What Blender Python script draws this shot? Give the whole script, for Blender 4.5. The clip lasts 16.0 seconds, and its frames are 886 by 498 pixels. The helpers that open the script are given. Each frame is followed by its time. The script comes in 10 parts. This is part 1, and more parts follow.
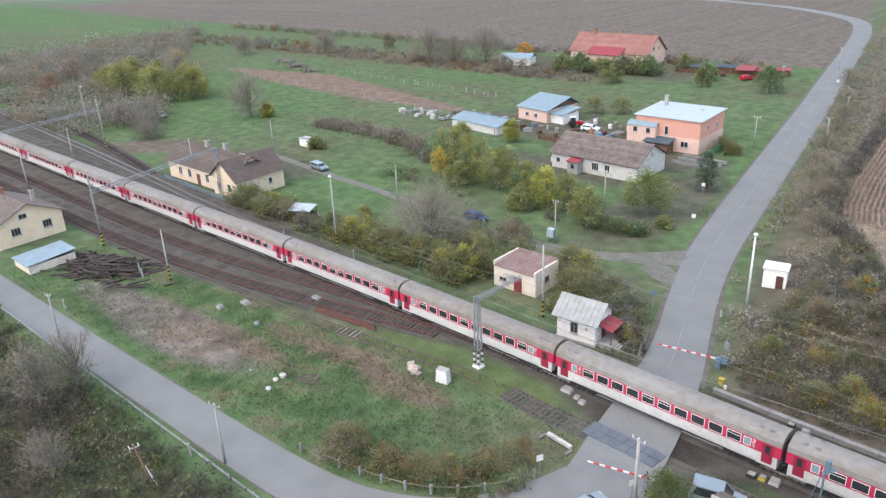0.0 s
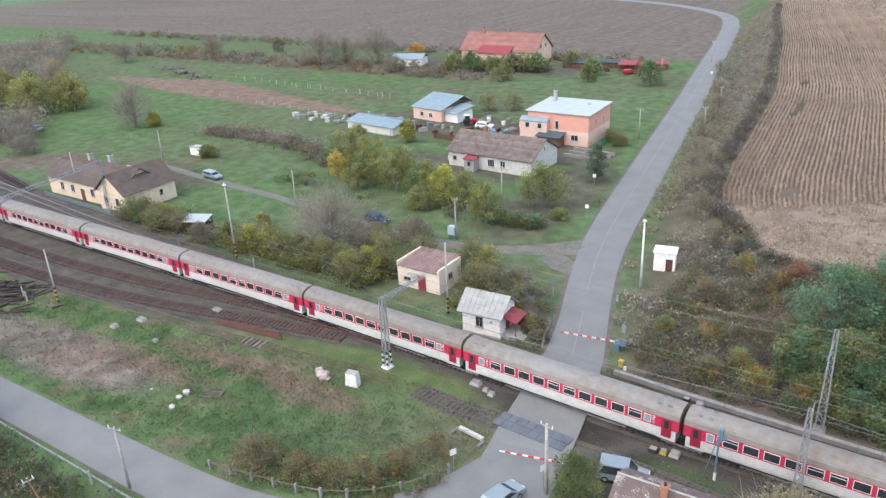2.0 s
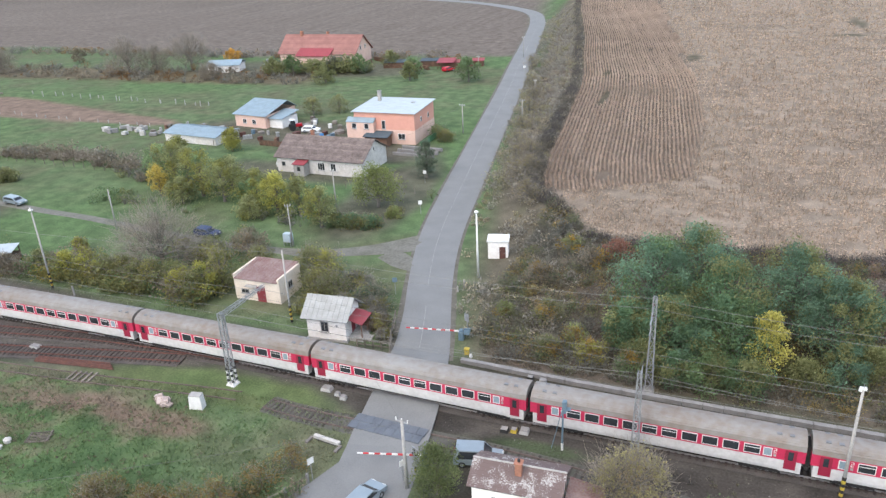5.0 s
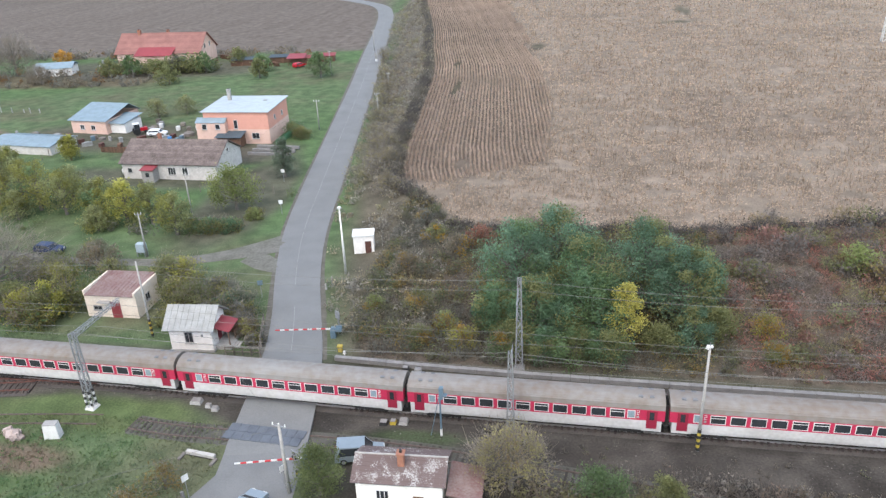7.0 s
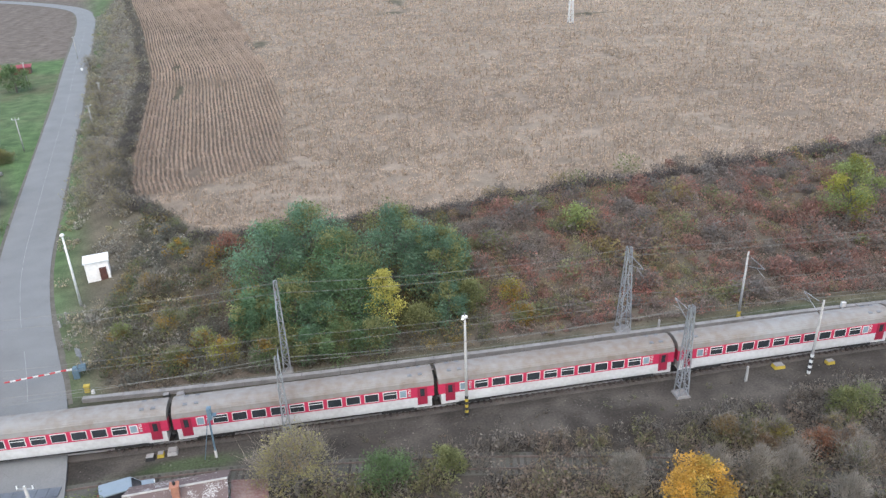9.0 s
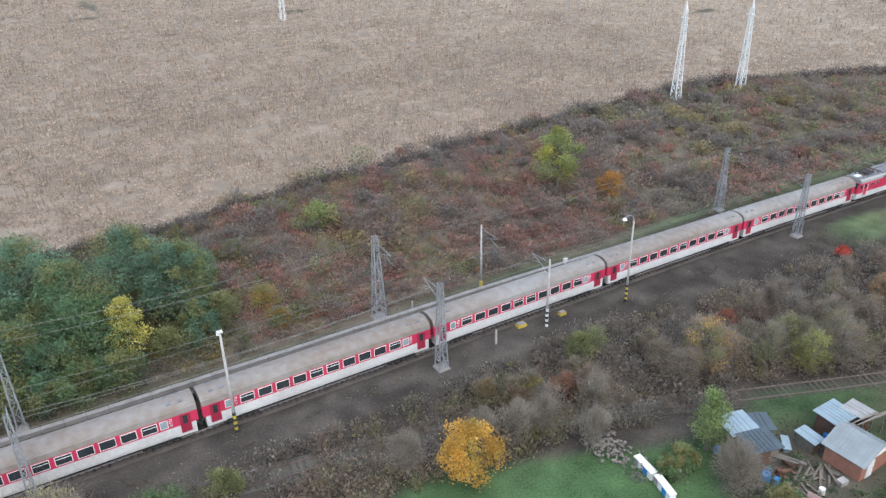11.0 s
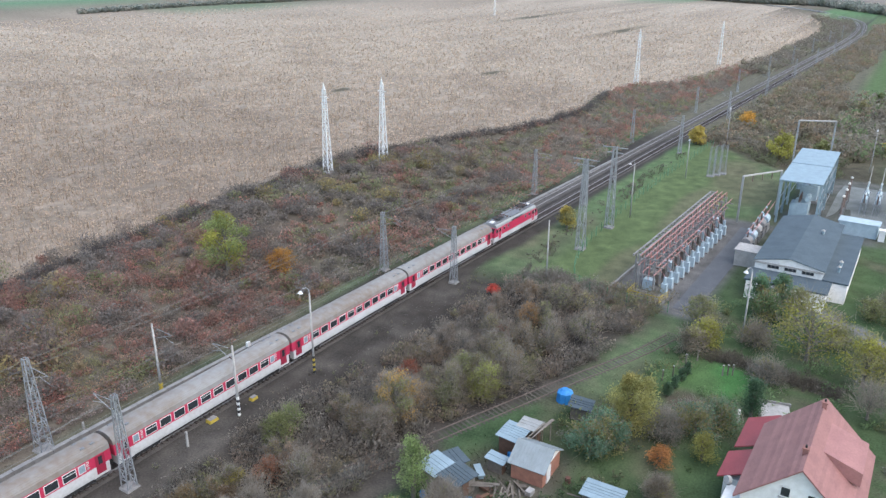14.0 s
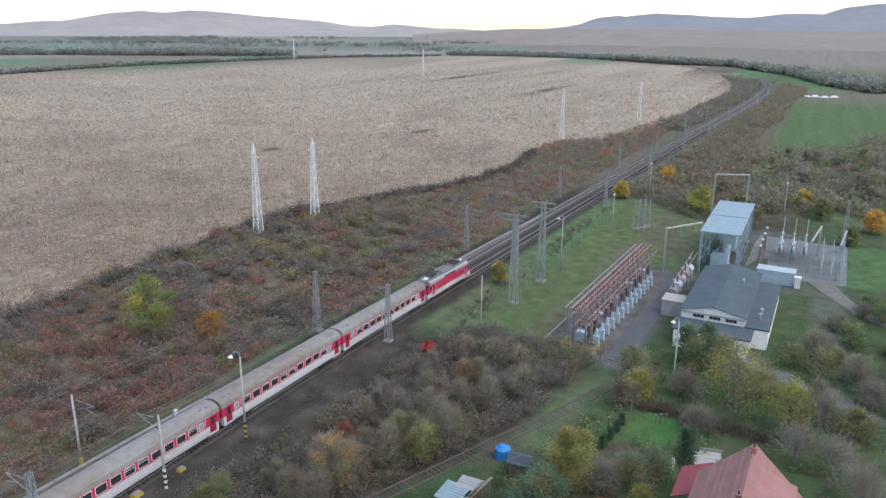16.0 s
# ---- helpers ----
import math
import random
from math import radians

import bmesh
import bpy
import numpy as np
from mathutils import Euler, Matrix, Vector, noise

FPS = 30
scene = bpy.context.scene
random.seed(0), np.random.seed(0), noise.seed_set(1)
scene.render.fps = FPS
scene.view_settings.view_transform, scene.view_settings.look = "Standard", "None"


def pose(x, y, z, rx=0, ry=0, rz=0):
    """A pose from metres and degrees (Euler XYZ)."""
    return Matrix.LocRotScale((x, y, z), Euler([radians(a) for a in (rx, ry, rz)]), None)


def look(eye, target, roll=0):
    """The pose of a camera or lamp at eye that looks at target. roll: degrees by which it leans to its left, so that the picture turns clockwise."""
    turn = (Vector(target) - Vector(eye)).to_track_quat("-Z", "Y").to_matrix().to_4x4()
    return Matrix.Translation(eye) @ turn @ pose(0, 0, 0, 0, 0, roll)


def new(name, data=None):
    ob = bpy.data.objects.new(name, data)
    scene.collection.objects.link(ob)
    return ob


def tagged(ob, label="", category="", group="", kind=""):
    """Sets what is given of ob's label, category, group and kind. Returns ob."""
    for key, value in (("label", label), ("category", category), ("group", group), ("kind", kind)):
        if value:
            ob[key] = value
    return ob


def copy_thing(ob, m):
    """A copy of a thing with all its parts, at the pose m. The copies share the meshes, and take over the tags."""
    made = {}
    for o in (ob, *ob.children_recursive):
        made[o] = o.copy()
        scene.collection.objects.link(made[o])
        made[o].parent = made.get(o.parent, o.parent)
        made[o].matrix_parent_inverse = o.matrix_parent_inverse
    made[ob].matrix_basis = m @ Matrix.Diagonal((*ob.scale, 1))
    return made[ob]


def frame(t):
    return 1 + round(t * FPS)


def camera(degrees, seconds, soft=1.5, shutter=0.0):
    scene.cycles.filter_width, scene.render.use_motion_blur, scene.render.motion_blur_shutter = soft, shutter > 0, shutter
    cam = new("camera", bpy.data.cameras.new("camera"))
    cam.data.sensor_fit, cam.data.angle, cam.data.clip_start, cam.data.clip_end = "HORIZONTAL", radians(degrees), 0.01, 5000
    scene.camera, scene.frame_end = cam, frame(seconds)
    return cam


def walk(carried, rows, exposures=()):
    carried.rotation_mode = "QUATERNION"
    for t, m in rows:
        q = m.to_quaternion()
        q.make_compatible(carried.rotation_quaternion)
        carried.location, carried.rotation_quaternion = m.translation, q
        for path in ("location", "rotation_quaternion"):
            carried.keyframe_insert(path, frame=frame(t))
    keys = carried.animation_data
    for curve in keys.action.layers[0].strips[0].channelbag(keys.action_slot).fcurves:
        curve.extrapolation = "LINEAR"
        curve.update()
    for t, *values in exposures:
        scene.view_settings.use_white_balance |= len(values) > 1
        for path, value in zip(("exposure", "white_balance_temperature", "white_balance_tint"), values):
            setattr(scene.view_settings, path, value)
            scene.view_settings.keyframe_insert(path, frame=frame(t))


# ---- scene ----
cam = camera(60.9, 16.0, soft=1.4)
PATH = [
    (0, (47.40, -56.53, 46.22), (34.896, -43.030, 38.367), -2.7),
    (0.5, (47.47, -56.57, 46.23), (35.313, -42.775, 38.371), -2.7),
    (1, (47.57, -56.62, 46.25), (36.054, -42.304, 38.370), -2.8),
    (1.5, (47.67, -56.68, 46.27), (36.705, -41.948, 38.358), -2.8),
    (2, (47.74, -56.73, 46.28), (37.250, -41.660, 38.338), -2.9),
    (2.5, (47.79, -56.79, 46.28), (37.816, -41.385, 38.323), -3.0),
    (3, (47.81, -56.84, 46.28), (38.426, -41.080, 38.294), -2.9),
    (3.5, (47.82, -56.89, 46.28), (39.120, -40.771, 38.261), -2.8),
    (4, (47.80, -56.92, 46.27), (39.780, -40.467, 38.220), -2.9),
    (6.5, (47.69, -57.01, 46.14), (43.435, -39.299, 37.882), -2.5),
    (7, (47.70, -57.05, 46.14), (44.451, -39.177, 37.752), -2.5),
    (7.5, (47.78, -57.07, 46.15), (45.597, -39.050, 37.727), -2.4),
    (8, (47.84, -57.06, 46.15), (47.412, -38.961, 37.644), -2.3),
    (8.5, (47.83, -57.05, 46.17), (49.234, -39.046, 37.553), -2.1),
    (9, (47.79, -57.07, 46.19), (50.999, -39.357, 37.464), -2.0),
    (11.5, (47.55, -57.14, 46.24), (58.258, -42.713, 37.478), -0.6),
    (12, (47.47, -57.19, 46.24), (59.503, -43.635, 37.780), -0.3),
    (12.5, (47.39, -57.30, 46.25), (60.645, -44.732, 38.111), -0.3),
    (13, (47.35, -57.43, 46.27), (61.661, -45.844, 38.455), -0.1),
    (13.5, (47.32, -57.55, 46.32), (62.419, -46.772, 38.846), -0.0),
    (14, (47.26, -57.64, 46.37), (63.123, -47.743, 39.252), 0.1),
    (14.5, (47.23, -57.68, 46.43), (63.734, -48.630, 39.673), 0.3),
    (15, (47.23, -57.69, 46.49), (64.172, -49.196, 40.089), 0.3),
    (15.5, (47.26, -57.70, 46.54), (64.297, -49.146, 40.489), 0.4),
    (16, (47.29, -57.72, 46.58), (64.418, -49.114, 40.877), 0.4),
]
walk(cam, [(t, look(eye, target, roll)) for t, eye, target, roll in PATH],
     exposures=[(0, 1.77, 7300, 10), (4, 1.77, 7300, 10), (8, 1.72, 7150, 9), (12.5, 1.72, 6850, 7.5), (14.5, 1.7, 6800, 8), (15.2, 1.66, 6800, 8), (16, 1.33, 6850, 8.5)])

# ---------------------------------------------------------------- world and sun
world = bpy.data.worlds.new("overcast_dusk")
scene.world = world
world.use_nodes = True
wn = world.node_tree
sky = wn.nodes.new("ShaderNodeTexSky")
sky.sky_type = 'NISHITA'
sky.sun_disc = False
sky.sun_elevation = radians(50)
sky.sun_rotation = radians(204)
sky.air_density = 1.0
sky.dust_density = 1.0
sky.ozone_density = 1.0
wn.nodes["Background"].inputs["Strength"].default_value = 0.15
wn.links.new(sky.outputs[0], wn.nodes["Background"].inputs["Color"])
sun_data = bpy.data.lights.new("sun", 'SUN')
sun_data.energy = 0.9
sun_data.angle = radians(80)
sun_data.color = (1.0, 0.97, 0.94)
sun = new("sun", sun_data)
sun.matrix_world = look((0, 0, 100), (-10, 42, 0))

# ---------------------------------------------------------------- materials
MATS = {}


def mat(name, col, col2=None, scale=3.0, rough=0.8, metal=0.0, bump=0.0, fine=25.0, vary=0.0, attr=False, streak=False, spec=0.3, thin=0.0):
    """A worn painted, metal or mineral surface: two scales of mottling, relief, and a shade of its own for each object."""
    m = bpy.data.materials.new(name)
    m.use_nodes = True
    nt = m.node_tree
    bs = nt.nodes["Principled BSDF"]
    bs.inputs["Roughness"].default_value = rough
    bs.inputs["Metallic"].default_value = metal
    bs.inputs["Specular IOR Level"].default_value = spec
    col2 = col2 or tuple(c * 0.72 for c in col)
    tc = nt.nodes.new("ShaderNodeNewGeometry")
    mp = nt.nodes.new("ShaderNodeMapping")
    mp.inputs["Scale"].default_value = (1, 1, 0.2) if streak else (1, 1, 1)
    nt.links.new(tc.outputs["Position"], mp.inputs["Vector"])
    n1 = nt.nodes.new("ShaderNodeTexNoise")
    n1.inputs["Scale"].default_value = scale
    n1.inputs["Detail"].default_value = 5
    n2 = nt.nodes.new("ShaderNodeTexNoise")
    n2.inputs["Scale"].default_value = fine
    n2.inputs["Detail"].default_value = 3
    nt.links.new(mp.outputs[0], n1.inputs["Vector"])
    nt.links.new(mp.outputs[0], n2.inputs["Vector"])
    add = nt.nodes.new("ShaderNodeMath")
    add.operation = 'ADD'
    nt.links.new(n1.outputs[0], add.inputs[0])
    nt.links.new(n2.outputs[0], add.inputs[1])
    rng = nt.nodes.new("ShaderNodeMapRange")
    rng.inputs["From Min"].default_value = 0.72
    rng.inputs["From Max"].default_value = 1.28
    nt.links.new(add.outputs[0], rng.inputs["Value"])
    mix = nt.nodes.new("ShaderNodeMix")
    mix.data_type = 'RGBA'
    mix.inputs["A"].default_value = (*col2, 1)
    mix.inputs["B"].default_value = (*col, 1)
    nt.links.new(rng.outputs[0], mix.inputs["Factor"])
    out = mix.outputs["Result"]
    if attr:
        at = nt.nodes.new("ShaderNodeAttribute")
        at.attribute_name = "tint"
        mu = nt.nodes.new("ShaderNodeMix")
        mu.data_type, mu.blend_type = 'RGBA', 'MULTIPLY'
        mu.inputs["Factor"].default_value = 1
        nt.links.new(at.outputs["Color"], mu.inputs["A"])
        nt.links.new(out, mu.inputs["B"])
        out = mu.outputs["Result"]
    if vary:
        oi = nt.nodes.new("ShaderNodeObjectInfo")
        hv = nt.nodes.new("ShaderNodeHueSaturation")
        vr = nt.nodes.new("ShaderNodeMapRange")
        vr.inputs["To Min"].default_value = 1 - vary
        vr.inputs["To Max"].default_value = 1 + vary
        nt.links.new(oi.outputs["Random"], vr.inputs["Value"])
        nt.links.new(vr.outputs[0], hv.inputs["Value"])
        nt.links.new(out, hv.inputs["Color"])
        out = hv.outputs["Color"]
    nt.links.new(out, bs.inputs["Base Color"])
    if bump:
        bp = nt.nodes.new("ShaderNodeBump")
        bp.inputs["Strength"].default_value = bump
        bp.inputs["Distance"].default_value = 0.05
        nt.links.new(add.outputs[0], bp.inputs["Height"])
        nt.links.new(bp.outputs[0], bs.inputs["Normal"])
    if thin:
        tl = nt.nodes.new("ShaderNodeBsdfTranslucent")
        nt.links.new(out, tl.inputs["Color"])
        ms = nt.nodes.new("ShaderNodeMixShader")
        ms.inputs[0].default_value = thin
        nt.links.new(bs.outputs[0], ms.inputs[1])
        nt.links.new(tl.outputs[0], ms.inputs[2])
        nt.links.new(ms.outputs[0], nt.nodes["Material Output"].inputs["Surface"])
    MATS[name] = m
    return m


GROUND = mat("ground", (1.28, 1.28, 1.23), (0.62, 0.64, 0.62), 0.4, 0.95, bump=0.7, fine=4.5, attr=True, spec=0.05)
LEAF = mat("foliage", (2.0, 2.0, 1.95), (1.45, 1.47, 1.45), 0.5, 0.8, fine=2.0, attr=True, spec=0.1, thin=0.55)
CORN = mat("dry_maize", (1.72, 1.68, 1.64), (1.45, 1.42, 1.38), 0.3, 0.9, fine=4.0, attr=True, spec=0.05, thin=0.55)
BARK = mat("bark", (0.16, 0.14, 0.12), None, 6, 0.9, bump=0.4)
ASPHALT = mat("asphalt", (0.172, 0.174, 0.171), (0.132, 0.134, 0.131), 0.25, 0.85, bump=0.15, fine=9)
DECK = mat("crossing_deck", (0.12, 0.135, 0.155), (0.075, 0.085, 0.10), 0.8, 0.7, fine=14)
PAINT = mat("road_paint", (0.25, 0.25, 0.245), (0.2, 0.2, 0.2), 1.5, 0.7)
BALLAST = mat("ballast", (0.088, 0.076, 0.067), (0.045, 0.039, 0.035), 0.5, 0.95, bump=0.8, fine=12)
SLEEPER = mat("concrete_sleeper", (0.16, 0.144, 0.13), (0.095, 0.084, 0.076), 1.2, 0.9, vary=0.3)
SLEEPER_W = mat("timber_sleeper", (0.075, 0.058, 0.05), (0.038, 0.03, 0.027), 2, 0.9, vary=0.3)
RAIL = mat("rail_steel", (0.36, 0.34, 0.33), (0.22, 0.19, 0.18), 2, 0.45, 0.5)
DOOR_RED = mat("train_door_red", (0.27, 0.02, 0.045), (0.21, 0.017, 0.036), 0.5, 0.45)
RUST = mat("rusty_steel", (0.14, 0.06, 0.045), (0.07, 0.035, 0.03), 2, 0.8, 0.2)
CONCRETE = mat("concrete", (0.24, 0.23, 0.22), (0.15, 0.143, 0.137), 1.2, 0.9, bump=0.2)
PALE = mat("pale_concrete", (0.35, 0.335, 0.315), (0.24, 0.228, 0.215), 2, 0.85, bump=0.1)
GALV = mat("galvanised_steel", (0.33, 0.34, 0.345), (0.21, 0.21, 0.215), 2, 0.55, 0.4)
BLUEMAST = mat("blue_grey_paint", (0.13, 0.2, 0.245), (0.08, 0.12, 0.15), 2, 0.6, 0.1)
WHITE = mat("white_paint", (0.66, 0.65, 0.63), (0.5, 0.485, 0.46), 1.5, 0.7)
BLACK = mat("black_paint", (0.03, 0.03, 0.03), None, 3, 0.6)
YELLOW = mat("yellow_paint", (0.42, 0.31, 0.05), (0.29, 0.215, 0.04), 3, 0.6)
REDP = mat("red_paint", (0.5, 0.035, 0.045), (0.36, 0.03, 0.035), 2, 0.5)
GLASS = mat("dark_glass", (0.035, 0.04, 0.045), (0.02, 0.022, 0.025), 1, 0.12, spec=0.6)
PLASTER_W = mat("white_plaster", (0.8, 0.765, 0.725), (0.66, 0.62, 0.575), 0.9, 0.9, bump=0.1, fine=3)
PLASTER_D = mat("dirty_plaster", (0.6, 0.565, 0.53), (0.43, 0.4, 0.365), 1.1, 0.9, bump=0.15, fine=4)
PLASTER_Y = mat("ochre_plaster", (0.76, 0.59, 0.44), (0.62, 0.475, 0.35), 0.6, 0.9, bump=0.1, fine=5)
PLASTER_C = mat("cream_plaster", (0.72, 0.62, 0.52), (0.55, 0.46, 0.37), 0.6, 0.9, bump=0.1, fine=5)
PLASTER_P = mat("salmon_plaster", (0.62, 0.31, 0.24), (0.54, 0.26, 0.2), 0.6, 0.9, fine=5)
PLASTER_L = mat("pale_pink_plaster", (0.66, 0.45, 0.37), (0.56, 0.37, 0.3), 0.6, 0.9, fine=5)
ROOF_GREY = mat("grey_sheet_roof", (0.295, 0.3, 0.288), (0.215, 0.215, 0.205), 1.2, 0.6, 0.1, fine=8)
ROOF_BLUE = mat("pale_blue_sheet_roof", (0.23, 0.3, 0.335), (0.165, 0.215, 0.24), 0.8, 0.5, 0.1, fine=8)
ROOF_PALE = mat("pale_sheet_roof", (0.36, 0.405, 0.42), (0.28, 0.31, 0.325), 0.8, 0.5)
ROOF_WHITE = mat("white_sheet_roof", (0.235, 0.265, 0.275), (0.16, 0.18, 0.185), 0.8, 0.5)
ROOF_RUST = mat("rusty_sheet_roof", (0.17, 0.085, 0.075), (0.25, 0.19, 0.175), 0.7, 0.8, 0.1, fine=5, streak=False)
ROOF_TILE = mat("weathered_clay_tile", (0.17, 0.132, 0.118), (0.085, 0.066, 0.059), 0.8, 0.9, vary=0.12, fine=3)
ROOF_BROWN = mat("brown_tile", (0.105, 0.08, 0.07), (0.065, 0.05, 0.044), 0.8, 0.9, vary=0.15, fine=6)
ROOF_DARKRED = mat("dark_red_tile", (0.25, 0.118, 0.1), (0.18, 0.083, 0.071), 0.5, 0.8, vary=0.12, fine=4)
ROOF_RED = mat("red_tile", (0.27, 0.13, 0.118), (0.2, 0.095, 0.088), 0.6, 0.75, vary=0.12, fine=6)
ROOF_MAROON = mat("maroon_sheet", (0.25, 0.045, 0.05), (0.19, 0.035, 0.04), 0.6, 0.6, fine=6)
ROOF_LICHEN = mat("lichened_asbestos_roof", (0.34, 0.325, 0.31), (0.115, 0.082, 0.076), 0.9, 0.9, fine=11)
for node in ROOF_LICHEN.node_tree.nodes:
    if node.type == 'MAP_RANGE' and node.inputs["From Max"].default_value > 1.2:
        # lichen in hard-edged spots
        node.inputs["From Min"].default_value, node.inputs["From Max"].default_value = 1.1, 1.2
FELT = mat("bitumen_felt", (0.068, 0.09, 0.105), (0.047, 0.063, 0.074), 0.5, 0.85, fine=5)
WOODG = mat("grey_timber", (0.18, 0.155, 0.13), (0.10, 0.085, 0.07), 2, 0.9, vary=0.3)
WOODB = mat("brown_timber", (0.15, 0.085, 0.055), (0.09, 0.05, 0.035), 2, 0.85, vary=0.25)
BRICK = mat("red_brick", (0.33, 0.15, 0.10), (0.22, 0.10, 0.07), 2, 0.9)
TRAIN_RED = mat("train_red", (0.45, 0.03, 0.075), (0.37, 0.027, 0.062), 0.3, 0.4, fine=3)
TRAIN_WHITE = mat("train_white", (0.52, 0.505, 0.49), (0.4, 0.38, 0.36), 0.3, 0.45, fine=3)
TRAIN_ROOF = mat("train_roof", (0.215, 0.207, 0.196), (0.16, 0.128, 0.105), 0.09, 0.7, fine=1.2)
TRAIN_DARK = mat("underframe", (0.035, 0.033, 0.032), (0.02, 0.019, 0.018), 2, 0.7)
LOCO_ROOF = mat("loco_roof_grey", (0.17, 0.175, 0.18), (0.1, 0.10, 0.105), 1, 0.6)
BLUE_TARP = mat("blue_plastic", (0.03, 0.22, 0.5), (0.02, 0.15, 0.38), 2, 0.5)
CAR_SILVER = mat("silver_car_paint", (0.27, 0.32, 0.345), (0.23, 0.27, 0.29), 1, 0.3, 0.3)
CAR_WHITE = mat("white_car_paint", (0.75, 0.75, 0.74), (0.66, 0.66, 0.65), 1, 0.3)
CAR_BLUE = mat("dark_blue_car_paint", (0.02, 0.035, 0.09), None, 1, 0.3)
CAR_RED = mat("red_car_paint", (0.45, 0.01, 0.02), None, 1, 0.3)
TYRE = mat("tyre_rubber", (0.02, 0.02, 0.02), None, 3, 0.8)
PIPE_PINK = mat("faded_red_busbar", (0.42, 0.2, 0.18), (0.3, 0.14, 0.125), 1, 0.7)
EQUIP = mat("pale_blue_equipment", (0.36, 0.44, 0.475), (0.26, 0.315, 0.34), 1, 0.6)
PORCELAIN = mat("brown_porcelain", (0.13, 0.09, 0.075), None, 3, 0.3)
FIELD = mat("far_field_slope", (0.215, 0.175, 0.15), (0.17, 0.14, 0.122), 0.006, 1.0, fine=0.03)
# hill colours already hold the pale blue and pink of distance haze
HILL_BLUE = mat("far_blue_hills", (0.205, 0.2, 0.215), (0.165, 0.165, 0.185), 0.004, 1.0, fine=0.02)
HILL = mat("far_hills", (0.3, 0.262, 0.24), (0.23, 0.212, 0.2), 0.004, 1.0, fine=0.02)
RUBBLE = mat("grey_rubble", (0.2, 0.18, 0.16), (0.12, 0.105, 0.095), 2, 0.9, bump=0.3)
ROTTEN = mat("rotten_sleeper", (0.07, 0.06, 0.05), (0.042, 0.038, 0.032), 2, 0.9, vary=0.3)
OVERGROWN = mat("overgrown_ballast", (0.1, 0.094, 0.084), (0.055, 0.056, 0.043), 0.6, 0.95, bump=0.6, fine=8)
DULLRAIL = mat("dull_rusty_rail", (0.15, 0.115, 0.1), (0.09, 0.07, 0.062), 2, 0.8, 0.2)
STONE = mat("pale_stone", (0.46, 0.44, 0.41), (0.32, 0.3, 0.275), 2, 0.9, bump=0.3)
WIRE = mat("copper_wire", (0.16, 0.16, 0.15), None, 2, 0.6, 0.3)
GREENP = mat("green_paint", (0.08, 0.2, 0.11), None, 2, 0.6)

rng = np.random.default_rng(7)


# ---------------------------------------------------------------- mesh building
class Shape:
    """Collects plain forms into one mesh."""

    def __init__(self):
        self.v, self.f = [], []

    def add(self, verts, faces):
        k = len(self.v)
        self.v += [tuple(p) for p in verts]
        self.f += [tuple(i + k for i in f) for f in faces]
        return self

    def box(self, c, s, rz=0.0, taper=1.0, bev=0.0):
        x, y, z = (a / 2 for a in s)
        ca, sa = math.cos(radians(rz)), math.sin(radians(rz))
        pts = []
        for dz, k in ((-z, 1.0), (z, taper)):
            for dx, dy in ((-x, -y), (x, -y), (x, y), (-x, y)):
                dx, dy = dx * k, dy * k
                pts.append((c[0] + dx * ca - dy * sa, c[1] + dx * sa + dy * ca, c[2] + dz))
        return self.add(pts, [(3, 2, 1, 0), (4, 5, 6, 7), (0, 1, 5, 4), (1, 2, 6, 5), (2, 3, 7, 6), (3, 0, 4, 7)])

    def cyl(self, a, b, r, r2=None, n=8, caps=True):
        a, b = Vector(a), Vector(b)
        r2 = r if r2 is None else r2
        d = (b - a).normalized()
        u = d.orthogonal().normalized()
        w = d.cross(u)
        pts = []
        for p, q in ((a, r), (b, r2)):
            for i in range(n):
                t = 2 * math.pi * i / n
                pts.append(p + q * (math.cos(t) * u + math.sin(t) * w))
        fs = [(i, (i + 1) % n, n + (i + 1) % n, n + i) for i in range(n)]
        if caps:
            fs += [tuple(range(n - 1, -1, -1)), tuple(range(n, 2 * n))]
        return self.add(pts, fs)

    def prism(self, outline, a, b):
        """An outline in (y, z), drawn out along x from a to b."""
        n = len(outline)
        pts = [(a, y, z) for y, z in outline] + [(b, y, z) for y, z in outline]
        fs = [(i, (i + 1) % n, n + (i + 1) % n, n + i) for i in range(n)]
        fs += [tuple(range(n - 1, -1, -1)), tuple(range(n, 2 * n))]
        return self.add(pts, fs)

    def slab(self, corners, t):
        """A sheet of thickness t under the given corners."""
        n = len(corners)
        nrm = (Vector(corners[1]) - Vector(corners[0])).cross(Vector(corners[-1]) - Vector(corners[0])).normalized()
        low = [Vector(p) - nrm * t for p in corners]
        fs = [tuple(range(n)), tuple(range(2 * n - 1, n - 1, -1))] + [(i, n + i, n + (i + 1) % n, (i + 1) % n) for i in range(n)]
        return self.add([*corners, *low], fs)

    def ball(self, c, r, n=8, squash=1.0):
        pts, fs = [], []
        for i in range(n // 2 + 1):
            th = math.pi * i / (n // 2)
            for j in range(n):
                ph = 2 * math.pi * j / n
                pts.append((c[0] + r * math.sin(th) * math.cos(ph), c[1] + r * math.sin(th) * math.sin(ph), c[2] + squash * r * math.cos(th)))
        for i in range(n // 2):
            for j in range(n):
                fs.append((i * n + j, (i + 1) * n + j, (i + 1) * n + (j + 1) % n, i * n + (j + 1) % n))
        return self.add(pts, fs)

    def mesh(self, name, material, smooth=False):
        me = bpy.data.meshes.new(name)
        me.from_pydata([tuple(p) for p in self.v], [], self.f)
        me.materials.append(material)
        if smooth:
            me.shade_smooth()
        me.validate()
        return me


